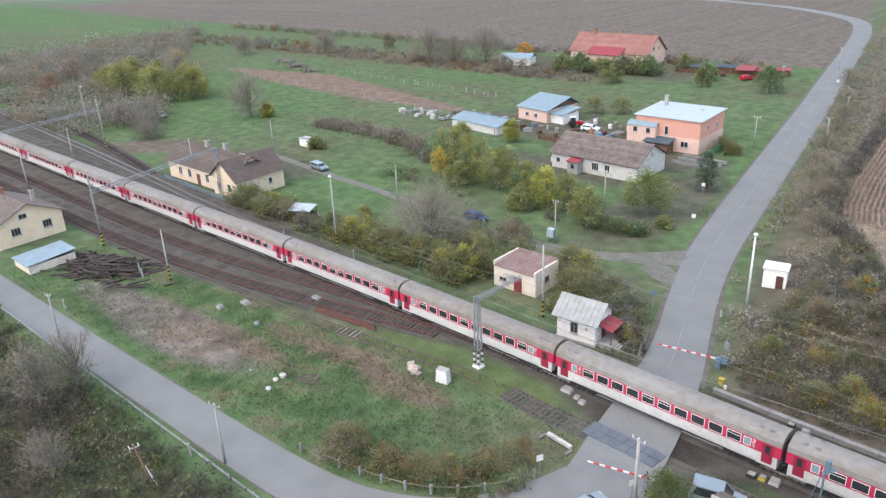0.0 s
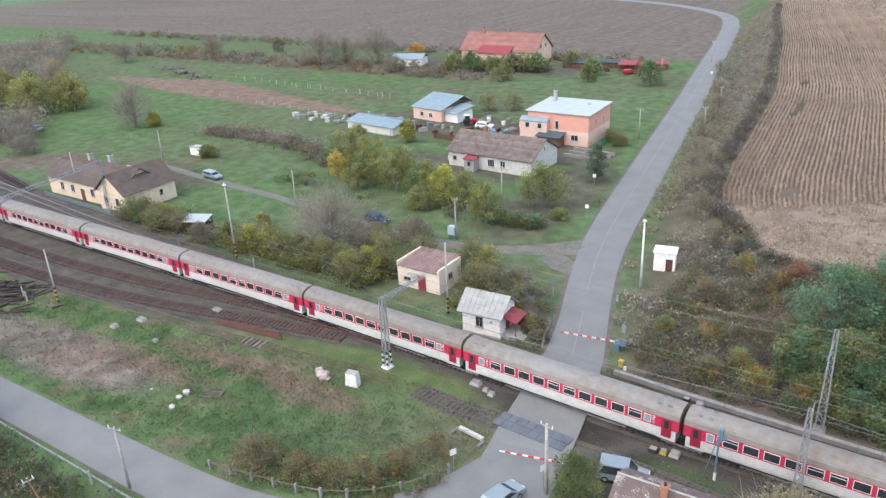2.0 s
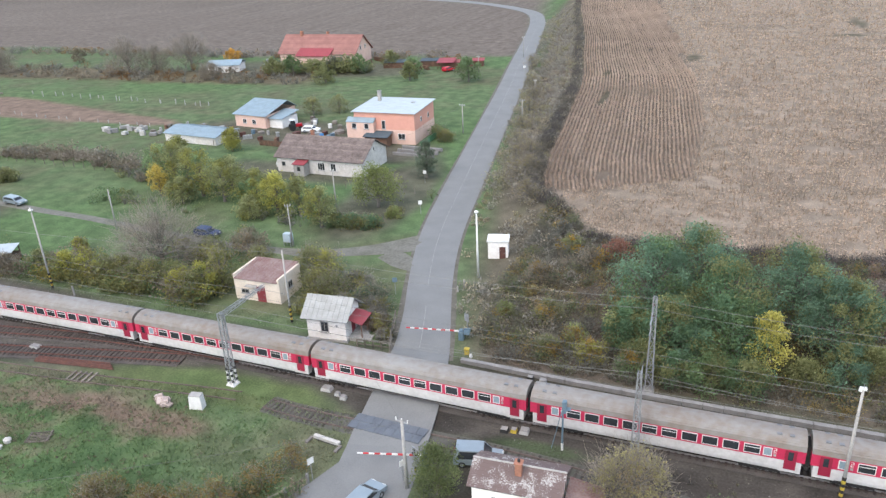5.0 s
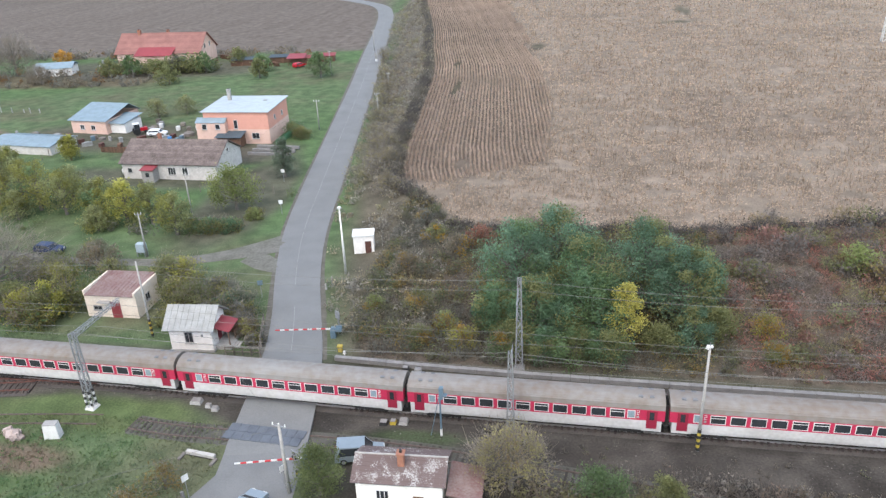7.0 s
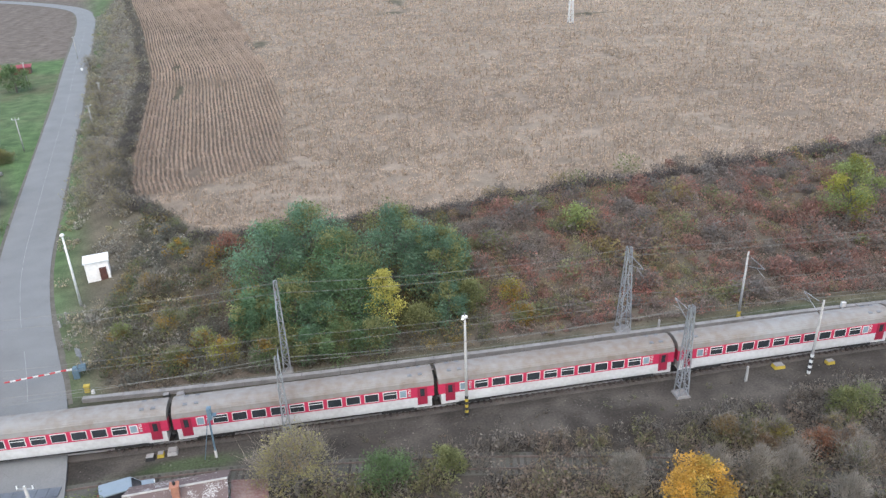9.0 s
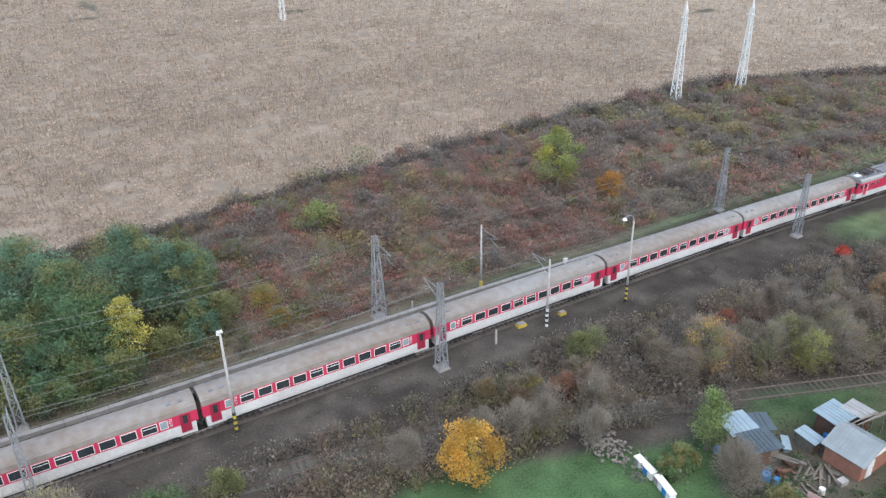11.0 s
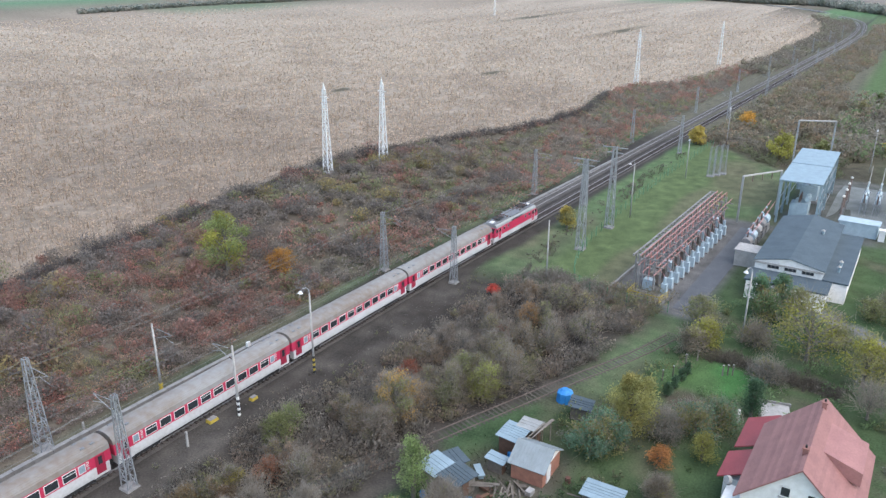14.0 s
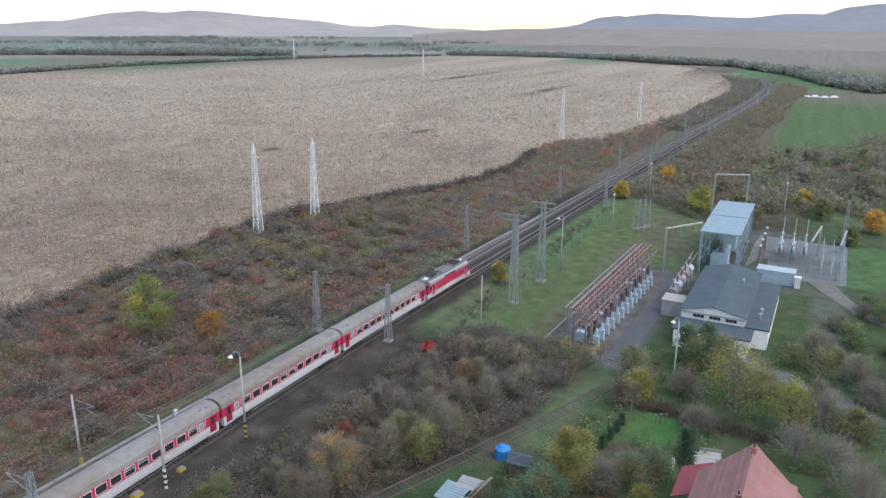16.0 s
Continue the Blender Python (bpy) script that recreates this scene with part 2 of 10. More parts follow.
def part(name, sh, material, parent=None, label="", smooth=False, at=None):
    me = sh.mesh(name, material, smooth) if isinstance(sh, Shape) else sh
    ob = new(name, me)
    if parent is not None:
        ob.parent = parent
    if at is not None:
        ob.matrix_basis = at
    return tagged(ob, label)


def thing(name, m, label, category, group="", kind=""):
    ob = new(name)
    ob.empty_display_size = 0.3
    ob.matrix_basis = m
    return tagged(ob, label, category, group, kind)


def one(name, sh, material, label, category, group="", kind="", at=None, smooth=False):
    ob = part(name, sh, material, None, "", smooth, at)
    return tagged(ob, label, category, group, kind)


def cloud(name, verts, faces_n, material, tint=None, label="", category="", kind="", parent=None):
    """One mesh out of arrays: verts (k, 3) in runs of faces_n corners, with a tint for each vertex."""
    k = len(verts)
    me = bpy.data.meshes.new(name)
    me.vertices.add(k)
    me.vertices.foreach_set("co", np.asarray(verts, np.float32).ravel())
    me.loops.add(k)
    me.loops.foreach_set("vertex_index", np.arange(k, dtype=np.int32))
    me.polygons.add(k // faces_n)
    me.polygons.foreach_set("loop_start", np.arange(0, k, faces_n, dtype=np.int32))
    me.polygons.foreach_set("loop_total", np.full(k // faces_n, faces_n, np.int32))
    if tint is not None:
        at = me.attributes.new("tint", 'FLOAT_COLOR', 'POINT')
        at.data.foreach_set("color", np.concatenate([tint, np.ones((k, 1))], 1).astype(np.float32).ravel())
    me.materials.append(material)
    me.update()
    ob = new(name, me)
    if parent is not None:
        ob.parent = parent
    return tagged(ob, label, category, "", kind)


def value_noise(x, y, scale, seed=0):
    """Smooth noise between 0 and 1 over arrays."""
    x, y = np.asarray(x) / scale + 1000.5, np.asarray(y) / scale + 1000.5
    xi, yi = np.floor(x).astype(np.int64), np.floor(y).astype(np.int64)
    fx, fy = x - xi, y - yi
    fx, fy = fx * fx * (3 - 2 * fx), fy * fy * (3 - 2 * fy)

    def h(a, b):
        n = (a * 374761393 + b * 668265263 + seed * 974634777) & 0x7fffffff
        n = ((n ^ (n >> 13)) * 1274126177) & 0x7fffffff
        return ((n ^ (n >> 16)) & 0xffff) / 65535.0
    return (h(xi, yi) * (1 - fx) + h(xi + 1, yi) * fx) * (1 - fy) + (h(xi, yi + 1) * (1 - fx) + h(xi + 1, yi + 1) * fx) * fy


def step(a, b, x):
    t = np.clip((np.asarray(x, float) - a) / (b - a), 0, 1)
    return t * t * (3 - 2 * t)


# ---------------------------------------------------------------- lie of the land
CORN_X = (14, 19, 23, 30, 37, 59, 77, 106, 147, 178, 204, 237, 266, 300, 324, 352, 403, 468, 555, 644, 735, 901, 1050, 1117, 1187)
CORN_Y = (95, 63, 53, 44.5, 42.6, 42.8, 45.5, 48.7, 53, 55, 47.8, 34, 30, 35, 35, 21.5, 15.6, 12.4, 9.9, 6.8, 17.4, 66, 168, 275, 402)


def corn_west(y):
    return np.interp(y, (45, 62, 68, 81, 100, 117, 139, 158, 190, 224, 279, 302, 359, 600), (31, 19.9, 18.4, 16.6, 14.9, 13.2, 11.2, 8.6, 2.4, -3.4, -14.8, -20, -30, -80))


def in_rows(x, y):
    """1 where the maize still stands in rows along the field's west edge."""
    w = np.interp(y, (66, 75, 95, 110, 150, 217, 327), (23.5, 26, 28, 29.5, 29.5, 32, 38))
    return step(.6, -.6, x - corn_west(y) - w) * step(-1.5, 1.5, y - 62 - .62 * np.maximum(0, x - 26)) * step(345, 335, y)


def in_corn(x, y, soft=1.5):
    """1 inside the maize field, 0 outside."""
    a = step(-soft, soft, y - np.interp(x, CORN_X, CORN_Y))
    b = step(-soft, soft, x - corn_west(y))
    far = step(-20, 20, 560 - y - 0.05 * np.abs(x - 500)) * step(-20, 20, 1180 - x)
    return a * b * far


def height(x, y):
    x, y = np.asarray(x, float), np.asarray(y, float)
    edge = np.interp(x, CORN_X, CORN_Y)
    rise = 3.0 * step(16, 40, y) * step(-13, -1, x - corn_west(y))
    east = step(180, 240, x)
    rise = rise * (1 - east) + east * 3.0 * step(12, np.maximum(edge, 14), y)
    dip = -1.2 * step(-31, -44, y) * step(40, -5, x)
    bumps = 0.25 * (value_noise(x, y, 9, 3) - 0.5) * step(14, 30, np.abs(y - 4) + 0 * x) * step(5, 12, np.abs(x - 12))
    far = np.hypot(x - 47, y + 57)
    valley = -14 * step(900, 1800, far)
    return rise + dip + np.where(far < 600, bumps, 0) * 0.6 + valley


# ---------------------------------------------------------------- ground, one sheet to the horizon
def spread(lo, hi, d, far):
    mid = np.arange(lo, hi + d, d)
    out = d * 1.35 ** np.arange(1, 30)
    out = np.cumsum(out)
    out = out[out < far]
    return np.concatenate([(lo - out)[::-1], mid, hi + out])


def mixc(c, col, w):
    return c * (1 - w[..., None]) + np.array(col) * w[..., None]


def gravel_d(x, y):
    """Below 1 on the gravelly patch between the station tracks and the lane."""
    return np.hypot((x + 38.5) / 21, (y + 17.4 - (x + 38.5) * .03) / 4.6)


BARE_SPOTS = ((37, 188, 2.6, 6), (14.8, 160, 1.3, 4), (19, 130, .9, 9), (90, 263, 3, 14), (84, 235, 6, 3), (150, 205, 7, 3), (262, 120, 6, 2.5), (330, 95, 7, 3), (410, 55, 8, 3), (470, 160, 14, 5), (560, 120, 16, 5), (640, 230, 20, 8))


def zone_colour(x, y):
    n1, n2, n3 = value_noise(x, y, 14, 1), value_noise(x, y, 4, 2), value_noise(x, y, 45, 5)
    n4 = value_noise(x, y, 1.9, 6)
    j = (n1 - 0.5) * 6 + (n2 - 0.5) * 3 + (n4 - 0.5) * 1.5
    c = np.zeros(x.shape + (3,)) + np.array((0.084, 0.121, 0.062))
    c = mixc(c, (0.095, 0.09, 0.06), np.clip(n1 * 0.9 + n2 * 0.8 + n4 * .6 - 0.8, 0, 1) * 0.85)
    c = mixc(c, (0.073, 0.124, 0.054), step(0.4, 0.7, n3) * 0.7)
    # meadow strips north of the gardens and the ploughed land behind
    rows = y - np.interp(x, (-740, -400, -230, -120, -30, 0), (213, 196, 205, 190, 200, 220))
    c = mixc(c, (0.122, 0.101, 0.089), step(-3, 5, rows + j) * step(10, -4, x - corn_west(y) + 22))
    lo, hi = np.interp(x, (-212, -172, -150, -95, -86), (105, 97.5, 95.5, 94.5, 97)), np.interp(x, (-212, -175, -163, -88, -84), (107, 115, 118, 100.5, 97))
    c = mixc(c, (0.16, 0.115, 0.093), step(-1, 1, y - lo + j * .25) * step(1, -1, y - hi + j * .25) * step(-213, -209, x) * step(-84, -87, x))
    c = mixc(c, (0.12, 0.098, 0.08), step(1.2, .8, np.hypot((x + 126) / 11, (y - 29 - (x + 126) * .5) / 6) + j * .06))
    c = mixc(c, (0.115, 0.085, 0.065), step(3, -3, np.abs(y - 158 - 0.03 * x) - 9 + j) * step(-70, -84, x) * step(-330, -200, x) * 0.8)
    # gardens trodden bare round the houses
    for cx, cy, rx, ry in ((-53, 96, 27, 11), (-18, 86, 10, 8), (-30, 84, 16, 7), (-90, 172, 40, 14), (-8, 60, 7, 22), (-90, 36, 16, 7), (-30, 70, 20, 6)):
        c = mixc(c, (0.086, 0.076, 0.064), step(1.25, 0.75, np.hypot((x - cx) / rx, (y - cy) / ry) + j * 0.05) * 0.8)
    # scrub floor east of the road and south of the line
    scrub = step(9.6, 11.6, y + j * 0.2) * step(-4, 3, x - np.interp(y, (0, 30, 62, 98, 156, 270, 342), (27, 18, 11, 5, -5, -25, -38)))
    c = mixc(c, (0.1, 0.079, 0.066), scrub * (0.85 + 0.15 * n1))
    c = mixc(c, (0.06, 0.075, 0.034), scrub * step(0.66, 0.8, n2) * 0.25)
    south = step(25, 30, x) * step(3, 1, y) * step(-22, -17, y + np.maximum(0, x - 70) * 0.18 + j * 0.4) * step(152, 140, x)
    c = mixc(c, (0.043, 0.037, 0.033), south)
    c = mixc(c, (0.078, 0.067, 0.058), south * step(.45, .75, n2 * .55 + n4 * .5) * .6)
    deep = step(-30, -33, y + j * 0.2) * step(22, 10, x)
    c = mixc(c, (0.056, 0.052, 0.037), deep * (0.8 + 0.2 * n2))
    # bare gravelly patch between the station and the lane
    patch = step(1.2, 0.8, gravel_d(x, y) + j * 0.07)
    n5 = value_noise(x, y, .9, 12)
    open_g = step(-72, -62, x) * step(6, -2, x) * step(-24.5, -22, y) * step(-1.5, -4.5, y + .12 * (x + 20))
    c = mixc(c, (0.07, 0.108, 0.047), open_g * (.5 + .4 * n2))
    c = mixc(c, (0.135, 0.116, 0.104), patch * (.7 + .3 * n2))
    for cx, cy, rx, ry in ((-33, -17, 9, 3.6), (-25, -13.8, 9, 2.6), (-20, -8.8, 8, 2.2), (-13, -7.6, 9, 2.4), (-4, -8.3, 7, 2.3)):
        c = mixc(c, (0.142, 0.1, 0.08), step(1.25, .6, np.hypot((x - cx) / rx, (y - cy) / ry) + j * .09) * (.55 + .45 * n4))
    c = mixc(c, (0.13, 0.1, 0.078), open_g * step(.55, .75, n2 * .45 + n4 * .35 + n5 * .25) * .6)
    c = mixc(c, (0.048, 0.084, 0.038), open_g * (1 - .8 * patch) * step(.5, .36, n2 * .4 + n4 * .35 + n5 * .3) * .7)
    c = mixc(c, (0.19, 0.17, 0.155), patch * step(.6, .78, n5 * .6 + n4 * .45) * .6)
    c = mixc(c, (0.085, 0.075, 0.066), patch * step(.42, .25, n5 * .6 + n4 * .45) * .7)
    c = mixc(c, (0.085, 0.078, 0.056), step(1.1, .6, np.abs(y - np.interp(x, (-58, -44, -34, -25, -14, -4, 6), (-6.7, -5.6, -5.2, -4.7, -3.8, -2.4, -2.3)))) * step(-58, -54, x) * step(6, 3, x) * .7)
    # railway land
    mid, half = np.interp(x, (-300, -100, -40, 0, 100, 160, 250, 500), (10, 5, 3.5, 5.2, 4, 2.6, 0.5, -8)), np.interp(x, (-300, -60, -10, 30, 160, 500), (15, 12, 5.5, 6.2, 6, 6))
    foot = np.where(x < 26, np.interp(x, (-300, -127, -58, -45, -34, -24, -12, -4, 8, 16, 26), (-14, -9.2, -8, -6.6, -4.6, -2.4, .6, 1.9, 1.9, -1, -2)), mid - half)
    bed = step(1.3, -1.3, y - mid - half + j * .25) * step(-1.0, 1.0, y - foot + j * .2)
    c = mixc(c, (0.08, 0.105, 0.042), step(-20, -12, x) * step(13, 9, x) * step(-5, -3, y) * step(2.5, 1.5, y + j * .2) * .6)
    c = mixc(c, (0.043, 0.038, 0.035), bed)
    c = mixc(c, (0.085, 0.077, 0.068), bed * step(22, 4, x) * (.75 + .25 * n4))
    dust = step(22, 28, x) * step(150, 130, x) * step(1.6, .4, np.abs(y + 1.2 + (x - 40) * .018) - 1.6)
    c = mixc(c, (0.082, 0.073, 0.066), dust * step(.3, .62, n2 * .5 + n4 * .5) * .5)
    c = mixc(c, (0.05, 0.07, 0.036), step(1.25, .7, np.hypot((x - 34.5) / 5, (y + 1.1) / 1.1) + j * .08) * .8)
    # substation: mown grass, asphalt yard, concrete
    yard = step(1.5, 0, np.maximum(np.abs(x - 170) - 24, np.abs(y + 30.5 + (x - 150) * .03) - 6.5))
    c = mixc(c, (0.081, 0.107, 0.05), step(142, 147, x + j * 0.5) * step(-9, -13, y + j * 0.2 + .2 * np.maximum(0, 150 - x)) * step(-34, -24, y) * step(3, -3, x - 270 - y + j * .6))
    c = mixc(c, (0.085, 0.076, 0.056), step(-3, 4, x - 270 - y + j * .6) * step(232, 238, x) * step(-7, -10, y) * step(-62, -50, y) * step(310, 280, x))
    for cx, cy, rx, ry in ((196, -22.6, 22, 2.6), (222, -25.5, 12, 4.6), (216, -32, 14, 5), (158, -21.6, 12, 2.2), (236, -24, 8, 5)):
        c = mixc(c, (0.1, 0.094, 0.062), step(1.35, .6, np.hypot((x - cx) / rx, (y - cy) / ry) + j * .07) * .75)
    c = mixc(c, (0.105, 0.1, 0.1), yard)
    c = mixc(c, (0.14, 0.138, 0.135), step(2, 0, np.maximum(np.abs(x - 214) - 22, np.abs(y + 53) - 12)) * (0.7 + 0.3 * n2))
    c = mixc(c, (0.17, 0.165, 0.16), step(1.2, 0.4, np.abs(y + 64 + (x - 155) * -0.05) - 1.6) * step(150, 155, x) * step(215, 200, x))
    c = mixc(c, (0.1, 0.085, 0.07), step(1.2, 0.7, np.hypot((x - 100) / 11, (y + 32) / 6) + j * 0.05) * 0.9)
    # gardens south of the siding: lawns worn to olive and soil
    gar = step(84, 92, x) * step(0, -3, y - np.interp(x, (85, 95, 105, 120, 140, 200), (-21, -22.5, -24, -31, -36, -37)) + j * .3) * step(260, 240, x) * step(-120, -100, y)
    built = step(158, 161, x) * step(-57, -55, y)
    c = c * (1 - .34 * gar)[..., None]
    c = mixc(c, (0.05, 0.079, 0.036), gar * (1 - built) * np.clip(.1 + n1 * .8 + n4 * .3, 0, 1))
    c = mixc(c, (0.085, 0.072, 0.056), gar * (1 - built) * step(0.55, 0.8, n2 * .6 + n4 * .5) * .55)
    c = mixc(c, (0.05, 0.13, 0.042), step(1.2, .8, np.hypot((x - 130.3) / 5, (y + 43.4 + (x - 130.3) * .4) / 4.2) + j * .05) * .9)
    c = mixc(c, (0.07, 0.057, 0.048), step(1.6, .6, np.abs(x - 136 - (y + 45) * .08)) * step(-60, -56, y) * step(-40, -43, y) * .8)
    c = mixc(c, (0.068, 0.115, 0.05), step(1.5, 0, np.maximum(np.abs(x - 216) - 15, np.abs(y + 71.5) - 5.5)) * .9)
    c = mixc(c, (0.052, 0.096, 0.042), step(66, 70, x) * step(95, 92, x) * step(.8, -.8, y - np.interp(x, (66, 72, 80, 90, 95), (-14, -15, -17.6, -22.4, -24)) + j * .2) * step(-48, -40, y) * .9)
    c = mixc(c, (0.082, 0.072, 0.061), step(1.25, .75, np.hypot((x - 100.5) / 8, (y + 31.8 + (x - 100) * .25) / 4.6) + j * .06) * .85)
    c = mixc(c, (0.04, 0.07, 0.033), step(1.2, .8, np.hypot((x - 109) / 6, (y + 26.3 + (x - 109) * .5) / 2.2) + j * .05) * .8)
    c = mixc(c, (0.07, 0.105, 0.045), step(1.2, .8, np.hypot((x - 127) / 7, (y + 41) / 3.4) + j * .05) * .7)
    c = mixc(c, (0.08, 0.062, 0.052), step(1.2, .8, np.hypot((x - 124) / 3, (y + 42) / 2.2)) * .9)
    c = mixc(c, (0.16, 0.155, 0.15), step(.4, -.2, np.abs(y + 58 + (153 - x) * 1.6) - 2.2) * step(144, 147, x) * step(161, 158, x))
    # rough land round the far line, then pale green and brown fields
    rough = step(250, 280, x) * step(820, 760, x) * step(-40, -30, y + np.interp(x, (250, 500, 800), (20, 10, -30)) + j) * step(0, 8, np.interp(x, CORN_X, CORN_Y) - y)
    c = mixc(c, (0.10, 0.092, 0.07), rough)
    c = mixc(c, (0.10, 0.095, 0.065), step(256, 275, x + j) * step(-36, -60, y) * step(640, 560, x) * step(-150, -120, y))
    c = mixc(c, (0.075, 0.11, 0.05), step(0, 14, x - 350 - (y + 38) * -1.2) * step(-36, -42, y) * step(720, 690, x))
    corn = in_corn(x, y)
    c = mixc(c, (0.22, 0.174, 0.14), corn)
    # haze painted in: the far part of the field is coloured paler
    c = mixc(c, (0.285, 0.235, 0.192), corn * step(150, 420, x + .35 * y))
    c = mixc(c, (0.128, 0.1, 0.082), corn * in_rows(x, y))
    c = mixc(c, (0.165, 0.128, 0.104), corn * step(0.62, 0.85, value_noise(x, y, 22, 9)) * 0.5)
    c = mixc(c, (0.12, 0.098, 0.076), corn * step(.45, .75, value_noise(x * .3, y, 2.6, 13)) * step(330, 200, x) * .25)
    for cx, cy, rx, ry in BARE_SPOTS:
        c = mixc(c, (0.085, 0.075, 0.055), corn * step(1.3, .6, np.hypot((x - cx) / rx, (y - cy) / ry) + (n4 - .5) * .6))
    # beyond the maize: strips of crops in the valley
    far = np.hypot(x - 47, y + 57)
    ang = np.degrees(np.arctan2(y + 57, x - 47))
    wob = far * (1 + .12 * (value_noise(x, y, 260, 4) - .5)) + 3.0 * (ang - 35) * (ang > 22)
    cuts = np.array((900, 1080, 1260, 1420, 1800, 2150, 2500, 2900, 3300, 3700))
    # farther greens paled and greyed, haze put into the field colours
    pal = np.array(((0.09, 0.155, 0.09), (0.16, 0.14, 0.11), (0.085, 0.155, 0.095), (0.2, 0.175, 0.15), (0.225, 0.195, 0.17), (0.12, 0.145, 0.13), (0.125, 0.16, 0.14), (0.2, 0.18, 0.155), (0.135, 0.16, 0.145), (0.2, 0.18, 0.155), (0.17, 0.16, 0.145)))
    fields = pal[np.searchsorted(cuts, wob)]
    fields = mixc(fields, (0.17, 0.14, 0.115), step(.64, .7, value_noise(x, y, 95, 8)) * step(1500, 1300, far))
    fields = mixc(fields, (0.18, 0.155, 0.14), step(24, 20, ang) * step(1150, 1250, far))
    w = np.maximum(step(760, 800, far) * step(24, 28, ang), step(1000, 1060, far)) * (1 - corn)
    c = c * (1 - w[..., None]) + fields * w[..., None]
    c = mixc(c, (0.08, 0.145, 0.07), step(1.15, .9, np.hypot((x - 905) / 170, (y - 8 - (x - 905) * .36) / 24)))
    c = mixc(c, (0.13, 0.112, 0.092), step(575, 610, x) * step(735, 700, x) * step(-22, -30, y) * step(-110, -95, y))
    return c * (0.86 + 0.28 * n4)[..., None]


gx, gy = spread(-250, 330, 1.7, 4800), spread(-110, 240, 1.7, 4800)
gx = np.concatenate([gx[gx < -70], np.arange(-70, 26, .75), gx[gx >= 26]])
gy = np.concatenate([gy[gy < -27], np.arange(-27, 2, .7), gy[gy >= 2]])
GX, GY = np.meshgrid(gx, gy)
GZ = height(GX, GY)
nx, ny = len(gx), len(gy)
idx = np.arange(nx * ny).reshape(ny, nx)
quads = np.stack([idx[:-1, :-1], idx[:-1, 1:], idx[1:, 1:], idx[1:, :-1]], -1).reshape(-1, 4)
gm = bpy.data.meshes.new("ground")
gm.vertices.add(nx * ny)
gm.vertices.foreach_set("co", np.stack([GX, GY, GZ], -1).astype(np.float32).ravel())
gm.loops.add(quads.size)
gm.loops.foreach_set("vertex_index", quads.astype(np.int32).ravel())
gm.polygons.add(len(quads))
gm.polygons.foreach_set("loop_start", np.arange(0, quads.size, 4, dtype=np.int32))
gm.polygons.foreach_set("loop_total", np.full(len(quads), 4, np.int32))
ga = gm.attributes.new("tint", 'FLOAT_COLOR', 'POINT')
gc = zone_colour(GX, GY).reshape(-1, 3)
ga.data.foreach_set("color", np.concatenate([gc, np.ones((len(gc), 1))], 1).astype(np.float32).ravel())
gm.materials.append(GROUND)
gm.update()
gm.shade_smooth()
tagged(new("ground", gm), "autumn grass, bare soil and stubble fields reaching to the horizon", "ground", kind="structure")


def ground_z(x, y):
    return float(height(np.array([x]), np.array([y]))[0])


# ---------------------------------------------------------------- roads
def resample(pts, d):
    pts = np.array(pts, float)
    # smooth by corner cutting, then even steps
    for _ in range(3):
        q = [pts[0]]
        for a, b in zip(pts[:-1], pts[1:]):
            q += [a * 0.75 + b * 0.25, a * 0.25 + b * 0.75]
        pts = np.array(q + [pts[-1]])
    s = np.concatenate([[0], np.cumsum(np.hypot(*np.diff(pts[:, :2], axis=0).T))])
    t = np.arange(0, s[-1], d)
    return np.stack([np.interp(t, s, pts[:, i]) for i in range(pts.shape[1])], 1)


def ribbon(pts, off=0.0, width=None, z=0.05, d=2.0, depth=0.25, hump=0.0):
    """A strip along (x, y, width) points, with a crown and buried sides."""
    p = resample(pts, d)
    tan = np.gradient(p[:, :2], axis=0)
    tan /= np.hypot(*tan.T)[:, None]
    nor = np.stack([-tan[:, 1], tan[:, 0]], 1)
    w = p[:, 2] if width is None else np.full(len(p), width)
    sh = Shape()
    cols = (-0.5, -0.25, 0, 0.25, 0.5)
    vs, fs = [], []
    for i in range(len(p)):
        for k, c in enumerate((-0.5, *cols, 0.5)):
            x, y = p[i, :2] + nor[i] * (off + c * w[i])
            zz = ground_z(x, y) + z + 0.04 * (1 - abs(2 * c)) + hump * float(step(-5.6, -4.2, y) * step(12, 10.6, y)) - (depth if k in (0, 6) else 0)
            vs.append((x, y, zz))
    for i in range(len(p) - 1):
        for k in range(6):
            a = i * 7 + k
            fs.append((a, a + 1, a + 8, a + 7)[::-1])
    return sh.add(vs, fs)


MAIN_ROAD = [(23, -60, 7), (22.6, -30, 7), (21.6, -12, 7.6), (19.9, -1, 7.8), (17.9, 10, 6.9), (14.9, 20, 6.0), (11.1, 31, 6.2), (7.0, 46, 6.8), (2.9, 70, 7.3), (-3.2, 105, 7.1), (-10.0, 146, 7.1),
             (-18.3, 190, 6.9), (-27.4, 243, 6.8), (-36.6, 290, 6.8), (-46, 322, 6.8), (-65, 345, 6.8), (-90, 368, 6.6), (-150, 397, 6.4), (-260, 442, 6)]
LOW_ROAD = [(-330, -29.2, 4.4), (-120, -27.4, 4.4), (-60, -27.0, 4.4), (-20, -26.2, 4.6), (0, -25.8, 5.0), (8, -24.2, 5.8), (14.5, -20.5, 6.6), (18.5, -15, 7), (20.6, -9, 7)]
